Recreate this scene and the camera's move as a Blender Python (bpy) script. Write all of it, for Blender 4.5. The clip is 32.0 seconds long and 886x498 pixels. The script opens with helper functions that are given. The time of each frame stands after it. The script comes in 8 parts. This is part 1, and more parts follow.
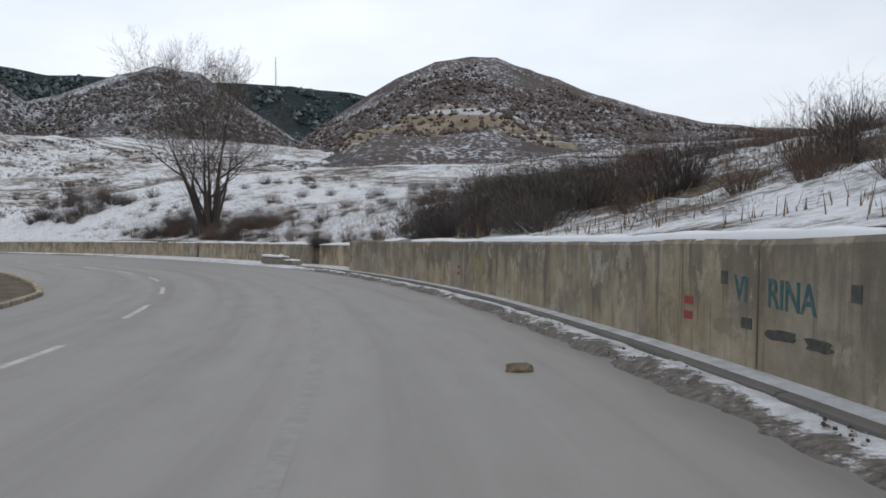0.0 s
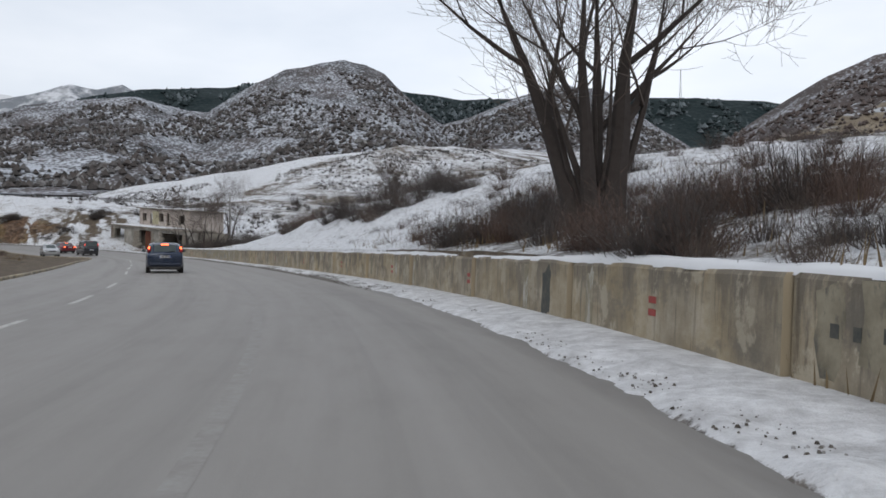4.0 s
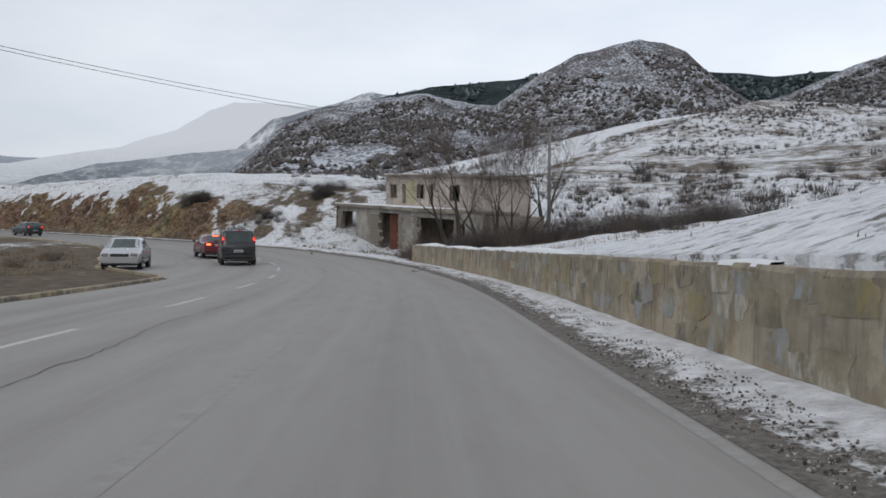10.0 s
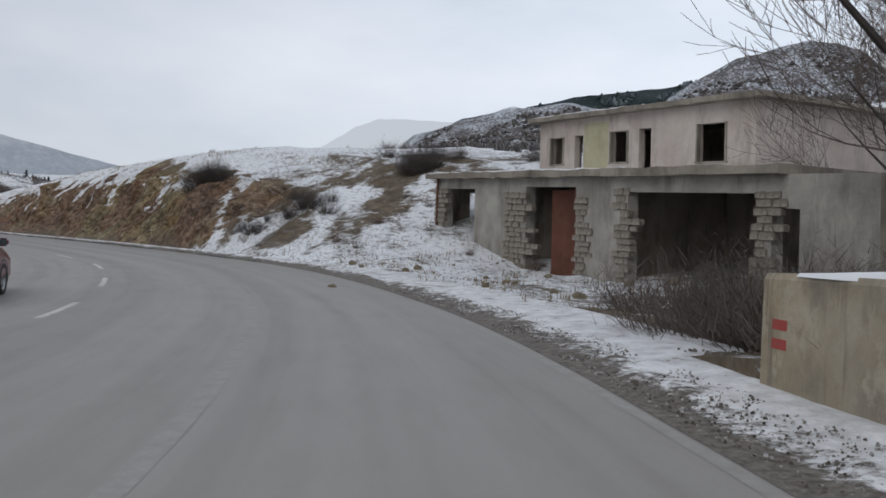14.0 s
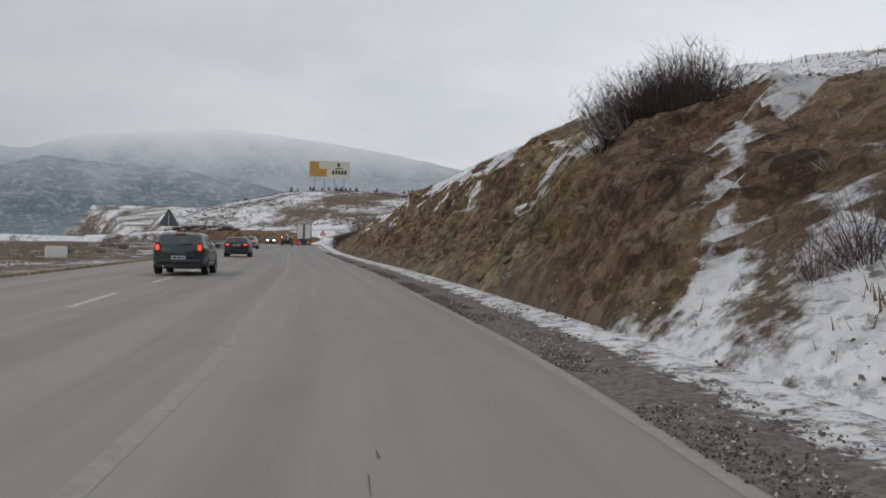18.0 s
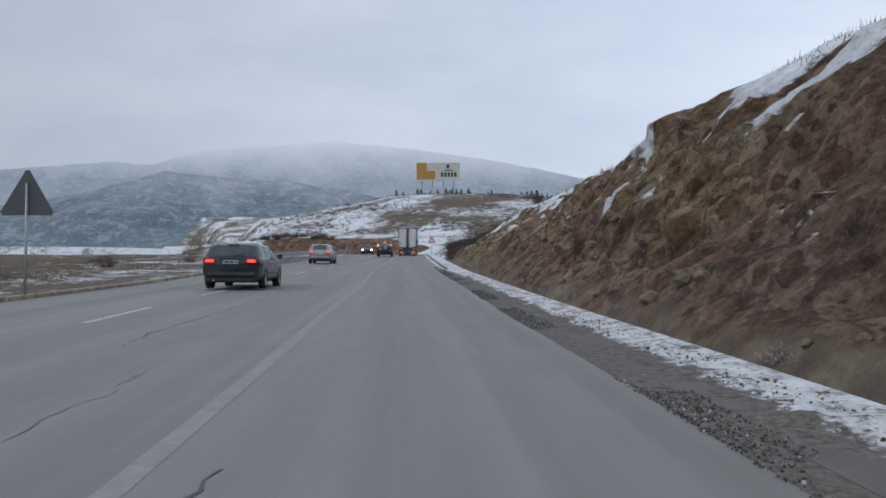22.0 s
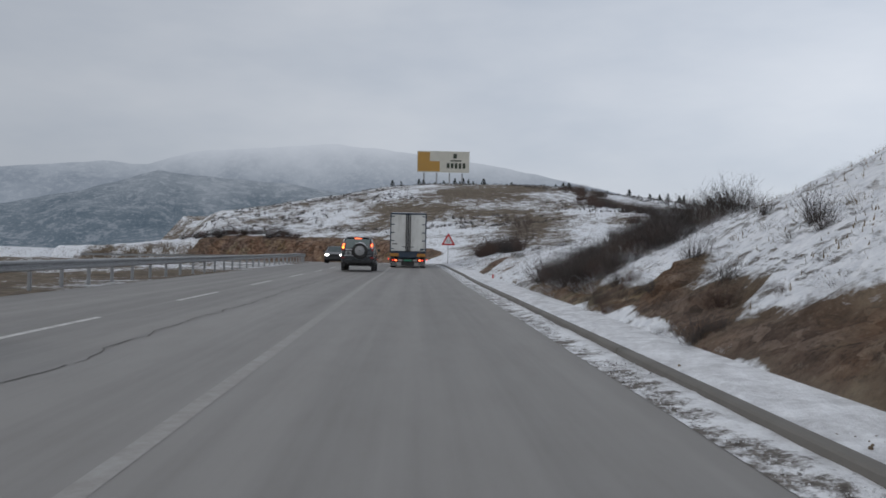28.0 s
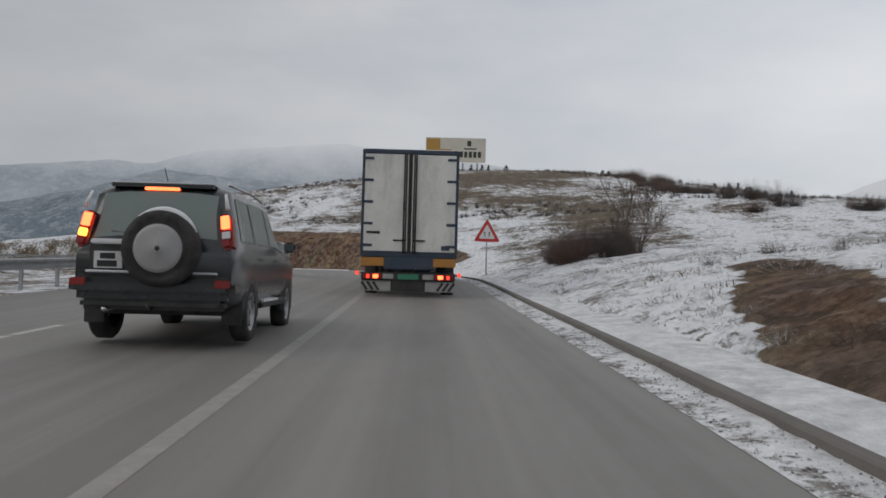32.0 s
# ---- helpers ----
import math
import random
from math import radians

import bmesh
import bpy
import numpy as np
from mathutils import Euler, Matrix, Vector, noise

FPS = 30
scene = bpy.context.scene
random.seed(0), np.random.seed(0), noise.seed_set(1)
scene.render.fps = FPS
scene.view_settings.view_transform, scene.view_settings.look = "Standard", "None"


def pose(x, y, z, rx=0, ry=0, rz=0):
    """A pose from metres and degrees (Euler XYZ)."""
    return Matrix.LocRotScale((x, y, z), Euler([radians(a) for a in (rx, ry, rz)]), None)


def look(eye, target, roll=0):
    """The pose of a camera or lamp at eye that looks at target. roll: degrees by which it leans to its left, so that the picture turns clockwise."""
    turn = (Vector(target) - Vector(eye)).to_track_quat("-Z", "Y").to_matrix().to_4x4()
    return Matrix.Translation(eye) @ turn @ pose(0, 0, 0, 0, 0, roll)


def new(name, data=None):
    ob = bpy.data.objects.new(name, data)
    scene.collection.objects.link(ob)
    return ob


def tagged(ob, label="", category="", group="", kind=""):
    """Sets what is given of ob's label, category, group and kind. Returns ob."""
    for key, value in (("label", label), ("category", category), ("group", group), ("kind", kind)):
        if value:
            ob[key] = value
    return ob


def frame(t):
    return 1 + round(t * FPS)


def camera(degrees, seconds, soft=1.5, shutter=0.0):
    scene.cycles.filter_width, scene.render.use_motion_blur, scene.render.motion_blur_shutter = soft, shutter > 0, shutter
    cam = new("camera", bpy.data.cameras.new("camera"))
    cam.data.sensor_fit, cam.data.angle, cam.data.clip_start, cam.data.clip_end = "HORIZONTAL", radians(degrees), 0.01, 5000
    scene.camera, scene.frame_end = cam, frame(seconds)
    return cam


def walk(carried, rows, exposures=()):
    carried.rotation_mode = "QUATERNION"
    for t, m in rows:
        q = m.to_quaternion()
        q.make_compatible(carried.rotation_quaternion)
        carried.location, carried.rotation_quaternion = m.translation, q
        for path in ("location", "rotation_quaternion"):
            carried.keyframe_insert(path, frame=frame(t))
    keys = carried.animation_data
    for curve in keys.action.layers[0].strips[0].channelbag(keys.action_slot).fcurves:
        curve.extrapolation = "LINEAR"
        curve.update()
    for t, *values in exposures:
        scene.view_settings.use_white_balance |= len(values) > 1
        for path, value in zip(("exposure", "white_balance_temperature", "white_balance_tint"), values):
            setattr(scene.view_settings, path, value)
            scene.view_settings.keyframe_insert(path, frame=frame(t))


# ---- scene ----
cam = camera(55.43, 32.0, soft=1.65)
# seconds, eye x y z, yaw, pitch, roll in degrees
PATH = [
    (0.0, 0.00, 0.00, 1.22, -0.00, -1.89, -0.38),
    (0.5, -0.27, 4.99, 1.06, 2.33, -1.78, -0.05),
    (1.0, -0.76, 9.95, 0.90, 5.05, -1.68, 0.18),
    (1.5, -1.48, 14.93, 0.77, 8.23, -1.54, 0.60),
    (2.0, -2.70, 19.97, 0.65, 11.61, -1.41, 0.81),
    (2.5, -4.15, 25.09, 0.55, 15.30, -1.27, 0.78),
    (3.0, -6.03, 30.23, 0.46, 19.03, -1.08, 0.80),
    (3.5, -8.21, 35.29, 0.37, 22.85, -0.88, 0.48),
    (4.0, -10.77, 40.11, 0.28, 26.49, -0.62, 0.68),
    (4.5, -13.62, 44.65, 0.20, 30.04, -0.41, 1.06),
    (5.0, -16.65, 49.16, 0.13, 33.28, -0.50, 0.87),
    (5.5, -19.97, 53.56, 0.07, 36.25, -0.52, 0.75),
    (6.0, -23.53, 57.84, 0.01, 38.91, -0.48, 0.69),
    (6.5, -27.32, 62.02, -0.04, 41.08, -0.40, 0.66),
    (7.0, -31.26, 66.12, -0.10, 42.49, -0.50, 0.55),
    (7.5, -35.36, 70.16, -0.17, 43.45, -0.60, 0.36),
    (8.0, -39.56, 74.20, -0.24, 44.10, -0.74, 0.25),
    (8.5, -43.84, 78.25, -0.32, 44.61, -0.85, 0.20),
    (9.0, -48.20, 82.36, -0.41, 45.04, -0.92, 0.27),
    (9.5, -52.60, 86.36, -0.50, 45.36, -0.93, 0.34),
    (10.0, -56.90, 90.31, -0.59, 45.62, -0.92, 0.32),
    (10.5, -61.14, 94.13, -0.67, 45.93, -0.81, 0.25),
    (11.0, -65.25, 97.82, -0.74, 46.26, -0.77, 0.38),
    (11.5, -69.17, 101.36, -0.80, 46.83, -0.67, 0.56),
    (12.0, -72.93, 104.65, -0.86, 47.74, -0.58, 0.72),
    (12.5, -76.56, 107.71, -0.92, 49.01, -0.40, 0.92),
    (13.0, -80.15, 110.55, -0.96, 50.56, -0.28, 1.15),
    (13.5, -83.84, 113.26, -0.99, 52.56, -0.04, 1.42),
    (14.0, -87.70, 115.86, -0.99, 55.08, 0.08, 1.25),
    (14.5, -91.70, 118.29, -0.97, 58.13, 0.21, 1.23),
    (15.0, -95.77, 120.45, -0.94, 61.67, 0.30, 1.33),
    (15.5, -99.83, 122.28, -0.88, 65.52, 0.33, 1.59),
    (16.0, -103.78, 123.80, -0.80, 69.37, 0.40, 1.36),
    (16.5, -107.71, 124.98, -0.71, 73.21, 0.52, 1.21),
    (17.0, -111.66, 125.86, -0.59, 77.03, 0.76, 1.22),
    (17.5, -115.73, 126.37, -0.46, 80.45, 0.90, 1.17),
    (18.0, -120.00, 126.66, -0.34, 83.58, 0.94, 0.91),
    (18.5, -124.37, 126.73, -0.23, 86.13, 1.00, 0.73),
    (19.0, -128.78, 126.78, -0.13, 88.05, 1.06, 0.51),
    (19.5, -133.28, 126.66, -0.04, 89.22, 1.10, 0.23),
    (20.0, -137.74, 126.48, 0.07, 89.91, 1.21, 0.01),
    (20.5, -142.26, 126.29, 0.18, 90.30, 1.22, -0.09),
    (21.0, -146.84, 126.06, 0.28, 90.46, 1.28, -0.09),
    (21.5, -151.48, 125.83, 0.38, 90.67, 1.34, 0.17),
    (22.0, -156.19, 125.57, 0.48, 90.94, 1.41, 0.25),
    (22.5, -160.92, 125.28, 0.58, 91.14, 1.48, 0.26),
    (23.0, -165.63, 124.98, 0.68, 91.22, 1.53, 0.39),
    (23.5, -170.27, 124.70, 0.78, 91.27, 1.55, 0.51),
    (24.0, -174.95, 124.40, 0.86, 91.39, 1.56, 0.64),
    (24.5, -179.58, 124.15, 0.96, 91.49, 1.60, 0.72),
    (25.0, -184.21, 123.91, 1.07, 91.50, 1.64, 0.65),
    (25.5, -188.90, 123.55, 1.20, 91.39, 1.69, 0.78),
    (26.0, -193.63, 123.22, 1.35, 91.49, 1.69, 0.76),
    (26.5, -198.39, 122.88, 1.49, 91.45, 1.70, 0.79),
    (27.0, -203.19, 122.56, 1.64, 91.17, 1.72, 0.89),
    (27.5, -208.02, 122.26, 1.78, 90.80, 1.76, 1.05),
    (28.0, -212.87, 122.01, 1.91, 90.74, 1.79, 1.17),
    (28.5, -217.76, 121.75, 2.04, 90.73, 1.79, 1.29),
    (29.0, -222.67, 121.52, 2.17, 90.78, 1.78, 1.29),
    (29.5, -227.49, 121.26, 2.30, 90.81, 1.79, 1.23),
    (30.0, -232.21, 121.00, 2.43, 90.87, 1.80, 1.26),
    (30.5, -236.81, 120.81, 2.57, 90.96, 1.84, 1.36),
    (31.0, -241.30, 120.60, 2.71, 91.04, 1.83, 1.40),
    (31.5, -245.68, 120.37, 2.83, 91.15, 1.85, 1.52),
    (32.0, -250.00, 120.15, 2.94, 91.23, 1.87, 1.50),
]


def aim(x, y, z, yaw, pitch, roll):
    a, b = radians(yaw), radians(pitch)
    way = Vector((-math.sin(a) * math.cos(b), math.cos(a) * math.cos(b), math.sin(b)))
    return look((x, y, z), Vector((x, y, z)) + way, roll)


walk(cam, [(r[0], aim(*r[1:])) for r in PATH],
     [(0, 0.02, 6300, 10), (9, -0.06, 6280, 10), (13, -0.05, 6250, 10), (16, -0.30, 6100, 10), (17, -0.26, 6500, 10), (19, 0.03, 6600, 10), (20, -0.01, 5900, 9), (21, -0.04, 5750, 9), (23, -0.04, 5900, 9), (25, -0.07, 6200, 10), (28, -0.25, 6150, 10), (30, -0.27, 6100, 10), (32, -0.25, 6550, 10)])

# ---- world: overcast winter sky ----
world = bpy.data.worlds.new("world")
scene.world = world
world.use_nodes = True
wn, wl = world.node_tree.nodes, world.node_tree.links
wn.clear()
w_out = wn.new("ShaderNodeOutputWorld")
w_bg = wn.new("ShaderNodeBackground")
w_sky = wn.new("ShaderNodeTexSky")
w_sky.sky_type = "NISHITA"
w_sky.sun_disc = False
w_sky.sun_elevation = radians(28)
w_sky.sun_rotation = radians(156)
w_sky.dust_density = 4.0
w_hs = wn.new("ShaderNodeHueSaturation")
w_hs.inputs["Saturation"].default_value = 0.35
w_hs.inputs["Value"].default_value = 0.05
w_tc = wn.new("ShaderNodeTexCoord")
w_map = wn.new("ShaderNodeMapping")
w_map.inputs["Scale"].default_value = (1.2, 1.2, 3.5)
w_nz = wn.new("ShaderNodeTexNoise")
w_nz.inputs["Scale"].default_value = 1.7
w_nz.inputs["Detail"].default_value = 5.0
w_nz.inputs["Roughness"].default_value = 0.55
w_cr = wn.new("ShaderNodeValToRGB")
w_cr.color_ramp.elements[0].position, w_cr.color_ramp.elements[0].color = 0.3, (0.50, 0.54, 0.60, 1)
w_cr.color_ramp.elements[1].position, w_cr.color_ramp.elements[1].color = 0.7, (0.72, 0.73, 0.75, 1)
w_add = wn.new("ShaderNodeMix")
w_add.data_type, w_add.blend_type = "RGBA", "ADD"
w_add.inputs[0].default_value = 1.0
wl.new(w_sky.outputs[0], w_hs.inputs["Color"])
wl.new(w_tc.outputs["Generated"], w_map.inputs[0])
wl.new(w_map.outputs[0], w_nz.inputs["Vector"])
wl.new(w_nz.outputs[0], w_cr.inputs[0])
wl.new(w_cr.outputs[0], w_add.inputs[6])
wl.new(w_hs.outputs[0], w_add.inputs[7])
# the cloud is thinner to the north
w_dot = wn.new("ShaderNodeVectorMath")
w_dot.operation = "DOT_PRODUCT"
w_dot.inputs[1].default_value = (-0.2, 0.98, 0.0)
w_lin = wn.new("ShaderNodeMath")
w_lin.operation = "MULTIPLY_ADD"
w_lin.inputs[1].default_value, w_lin.inputs[2].default_value = 0.36, 0.84
w_mul = wn.new("ShaderNodeMix")
w_mul.data_type, w_mul.blend_type = "RGBA", "MULTIPLY"
w_mul.inputs[0].default_value = 1.0
wl.new(w_tc.outputs["Generated"], w_dot.inputs[0])
wl.new(w_dot.outputs["Value"], w_lin.inputs[0])
wl.new(w_add.outputs[2], w_mul.inputs[6])
wl.new(w_lin.outputs[0], w_mul.inputs[7])
wl.new(w_mul.outputs[2], w_bg.inputs[0])
w_bg.inputs[1].default_value = 0.92
wl.new(w_bg.outputs[0], w_out.inputs[0])
sun_data = bpy.data.lights.new("sun", "SUN")
sun_data.energy, sun_data.angle, sun_data.color = 0.6, radians(40), (1.0, 0.96, 0.9)
sun_ob = new("sun", sun_data)
sun_ob.matrix_world = look((0, 0, 100), (-45, 100, 0))

# ---- materials ----


class Nodes:
    """Short way to write node trees."""

    def __init__(self, name, rough=0.8, metal=0.0, spec=0.4):
        self.m = bpy.data.materials.new(name)
        self.m.use_nodes = True
        self.n, self.l = self.m.node_tree.nodes, self.m.node_tree.links
        self.b = self.n["Principled BSDF"]
        self.b.inputs["Roughness"].default_value = rough
        self.b.inputs["Metallic"].default_value = metal
        self.b.inputs["Specular IOR Level"].default_value = spec
        self.tc = self.n.new("ShaderNodeTexCoord")

    def put(self, node, slot, value):
        if isinstance(value, bpy.types.NodeSocket):
            self.l.new(value, node.inputs[slot])
        else:
            node.inputs[slot].default_value = value

    def coord(self, kind="Object", scale=(1, 1, 1), turn=0.0):
        mp = self.n.new("ShaderNodeMapping")
        mp.inputs["Scale"].default_value = scale
        mp.inputs["Rotation"].default_value = (0, 0, turn)
        self.l.new(self.tc.outputs[kind], mp.inputs[0])
        return mp.outputs[0]

    def noise(self, scale, detail=4, rough=0.6, vec=None, dist=0.0):
        t = self.n.new("ShaderNodeTexNoise")
        t.inputs["Scale"].default_value = scale
        t.inputs["Detail"].default_value = detail
        t.inputs["Roughness"].default_value = rough
        t.inputs["Distortion"].default_value = dist
        self.l.new(vec if vec is not None else self.tc.outputs["Object"], t.inputs["Vector"])
        return t.outputs[0]

    def voronoi(self, scale, vec=None, feature="F1", out=0, rand=1.0):
        t = self.n.new("ShaderNodeTexVoronoi")
        t.feature = feature
        t.inputs["Scale"].default_value = scale
        t.inputs["Randomness"].default_value = rand
        self.l.new(vec if vec is not None else self.tc.outputs["Object"], t.inputs["Vector"])
        return t.outputs[out]

    def ramp(self, fac, *stops):
        r = self.n.new("ShaderNodeValToRGB")
        e = r.color_ramp.elements
        while len(e) < len(stops):
            e.new(0.5)
        for k, (p, c) in enumerate(stops):
            e[k].position = p
            e[k].color = (*c, 1) if not isinstance(c, (int, float)) else (c, c, c, 1)
        self.l.new(fac, r.inputs[0])
        return r.outputs[0]

    def mix(self, fac, a, b, kind="MIX"):
        x = self.n.new("ShaderNodeMix")
        x.data_type, x.blend_type = "RGBA", kind
        self.put(x, 0, fac)
        self.put(x, 6, a if isinstance(a, bpy.types.NodeSocket) else (*a, 1))
        self.put(x, 7, b if isinstance(b, bpy.types.NodeSocket) else (*b, 1))
        return x.outputs[2]

    def math(self, op, a, b=0.0, clamp=False):
        x = self.n.new("ShaderNodeMath")
        x.operation, x.use_clamp = op, clamp
        self.put(x, 0, a)
        self.put(x, 1, b)
        return x.outputs[0]

    def attr(self, name):
        a = self.n.new("ShaderNodeAttribute")
        a.attribute_name = name
        return a.outputs["Fac"]

    def sep(self, vec):
        s = self.n.new("ShaderNodeSeparateXYZ")
        self.l.new(vec, s.inputs[0])
        return s.outputs

    def normal_z(self):
        g = self.n.new("ShaderNodeNewGeometry")
        return self.sep(g.outputs["True Normal"])[2]

    def rand(self):
        o = self.n.new("ShaderNodeObjectInfo")
        return o.outputs["Random"]

    def island(self):
        g = self.n.new("ShaderNodeNewGeometry")
        return g.outputs["Random Per Island"]

    def bump(self, h, strength=0.4, dist=0.05):
        b = self.n.new("ShaderNodeBump")
        b.inputs["Strength"].default_value = strength
        b.inputs["Distance"].default_value = dist
        self.l.new(h, b.inputs["Height"])
        self.l.new(b.outputs[0], self.b.inputs["Normal"])

    def done(self, color, rough=None):
        self.put(self.b, "Base Color", color if isinstance(color, bpy.types.NodeSocket) else (*color, 1))
        if rough is not None:
            self.put(self.b, "Roughness", rough)
        return self.m


def simple(name, color, rough=0.6, metal=0.0, grime=0.25, scale=3.0, dirt=(0.12, 0.11, 0.10), spec=0.4):
    """A paint or plain surface with grime at two scales."""
    k = Nodes(name, rough, metal, spec)
    a = k.noise(scale, 5, 0.65)
    b = k.noise(scale * 14, 2, 0.6)
    f = k.math("MULTIPLY", k.ramp(a, (0.42, 0.0), (0.75, 1.0)), grime)
    c = k.mix(f, color, dirt)
    c = k.mix(k.math("MULTIPLY", b, 0.12), c, tuple(v * 0.6 for v in color))
    return k.done(c, k.math("ADD", k.math("MULTIPLY", a, 0.25), rough - 0.12))


def glow(name, color, strength):
    k = Nodes(name, 0.3)
    k.b.inputs["Emission Color"].default_value = (*color, 1)
    k.b.inputs["Emission Strength"].default_value = strength
    return k.done(color)


def make_terrain():
    k = Nodes("snowy_ground", 0.85, 0, 0.25)
    n1 = k.noise(0.55, 7, 0.68)
    n2 = k.noise(4.5, 5, 0.65)
    n3 = k.noise(0.09, 4, 0.55)
    cov = k.attr("snow")
    n4 = k.noise(2.1, 6, 0.74, k.coord("Object", (0.7, 1.2, 1.6), 0.3))
    h = k.math("ADD", k.math("ADD", k.math("MULTIPLY", n1, 0.52), k.math("MULTIPLY", n2, 0.38)), k.math("ADD", k.math("MULTIPLY", n3, 0.4), k.math("MULTIPLY", n4, 0.23)))
    steep = k.ramp(k.normal_z(), (0.40, 0.17), (0.66, 0.0))
    edge = k.math("MULTIPLY", k.math("SUBTRACT", k.math("SUBTRACT", k.math("ADD", cov, h), steep), 1.22), 9.0, True)
    snow = edge
    grass = k.ramp(k.noise(1.6, 6, 0.7), (0.28, (0.064, 0.050, 0.038)), (0.5, (0.160, 0.126, 0.092)), (0.70, (0.28, 0.235, 0.17)))
    blades = k.noise(38, 3, 0.7, k.coord("Object", (1, 1, 0.35)))
    grass = k.mix(k.math("MULTIPLY", blades, 0.55), grass, (0.035, 0.026, 0.018))
    warp = k.noise(0.16, 5, 0.6)
    jolt = k.n.new("ShaderNodeTexNoise")
    jolt.inputs["Scale"].default_value, jolt.inputs["Detail"].default_value = 1.4, 5.0
    k.l.new(k.tc.outputs["Object"], jolt.inputs["Vector"])
    bv = k.mix(0.45, k.coord("Object", (0.8, 0.8, 1.15), 0.5), jolt.outputs[1])
    chunk = k.voronoi(1.6, bv)
    block = k.sep(k.voronoi(1.6, bv, "F1", 1))[0]
    chip = k.voronoi(6.0, bv)
    bit = k.sep(k.voronoi(6.0, bv, "F1", 1))[1]
    gap = k.voronoi(1.6, bv, "DISTANCE_TO_EDGE")
    r1 = k.math("ADD", k.math("MULTIPLY", k.noise(2.4, 9, 0.72), 0.62), k.math("ADD", k.math("MULTIPLY", block, 0.12), k.math("MULTIPLY", bit, 0.22)))
    ochre = k.ramp(r1, (0.32, (0.10, 0.070, 0.036)), (0.44, (0.27, 0.190, 0.092)), (0.55, (0.40, 0.300, 0.160)), (0.68, (0.60, 0.52, 0.37)))
    plum = k.ramp(r1, (0.32, (0.070, 0.048, 0.039)), (0.46, (0.180, 0.122, 0.097)), (0.64, (0.36, 0.27, 0.225)))
    olive = k.ramp(r1, (0.32, (0.095, 0.084, 0.050)), (0.46, (0.245, 0.215, 0.122)), (0.64, (0.45, 0.41, 0.28)))
    rock = k.mix(k.ramp(k.noise(0.22, 4, 0.6), (0.44, 0.0), (0.54, 0.9)), ochre, olive)
    rust = k.ramp(r1, (0.32, (0.090, 0.050, 0.032)), (0.46, (0.235, 0.135, 0.085)), (0.64, (0.43, 0.30, 0.21)))
    plum = k.mix(k.ramp(k.noise(0.35, 5, 0.6), (0.44, 0.15), (0.56, 1.0)), plum, rust)
    rock = k.mix(k.math("MAXIMUM", k.ramp(warp, (0.46, 0.0), (0.54, 0.9)), k.math("MULTIPLY", k.attr("red"), k.ramp(k.noise(0.5, 5, 0.65), (0.34, 0.0), (0.50, 1.0)))), rock, plum)
    seam = k.noise(1.9, 9, 0.78, k.coord("Object", (1.2, 1.2, 1.8), 0.7), 0.4)
    rock = k.mix(k.ramp(seam, (0.37, 0.75), (0.45, 0.0)), rock, (0.050, 0.037, 0.027))
    rock = k.mix(k.math("MULTIPLY", k.ramp(gap, (0.0, 1.0), (0.05, 0.0)), k.ramp(k.noise(0.4, 3, 0.6), (0.45, 0.0), (0.6, 0.7))), rock, (0.045, 0.033, 0.025))
    rock = k.mix(k.attr("tan"), rock, k.ramp(r1, (0.34, (0.14, 0.10, 0.062)), (0.46, (0.36, 0.275, 0.175)), (0.62, (0.62, 0.54, 0.41))))
    fine = k.noise(8.5, 6, 0.8)
    rock = k.mix(k.ramp(fine, (0.40, 0.60), (0.47, 0.0)), rock, (0.055, 0.040, 0.030))
    rock = k.mix(k.ramp(fine, (0.56, 0.0), (0.66, 0.50)), rock, (0.52, 0.44, 0.34))
    rock = k.mix(1.0, rock, (0.76, 0.745, 0.735), "MULTIPLY")
    earth = k.mix(k.attr("rock"), grass, rock)
    white = k.ramp(n2, (0.3, (0.62, 0.645, 0.69)), (0.6, (0.83, 0.845, 0.87)))
    tuft = k.math("MULTIPLY", k.ramp(k.noise(3.4, 6, 0.76, k.coord("Object", (0.6, 1.1, 1.5), 0.4)), (0.54, 0.0), (0.61, 0.85)), k.ramp(n1, (0.43, 1.0), (0.60, 0.25)))
    snow = k.math("MULTIPLY", snow, k.math("SUBTRACT", 1.0, tuft))
    c = k.mix(snow, earth, white)
    rockh = k.math("MULTIPLY", k.math("ADD", k.math("MULTIPLY", chunk, -0.9), k.math("ADD", k.math("MULTIPLY", chip, -0.45), k.math("MULTIPLY", seam, 1.3))), k.attr("rock"))
    bh = k.math("ADD", k.math("ADD", k.math("MULTIPLY", r1, 0.6), rockh), k.math("ADD", k.math("MULTIPLY", n2, 0.5), k.math("MULTIPLY", snow, 0.25)))
    k.bump(bh, 0.9, 0.17)
    return k.done(c, k.math("SUBTRACT", 0.92, k.math("MULTIPLY", snow, 0.3)))


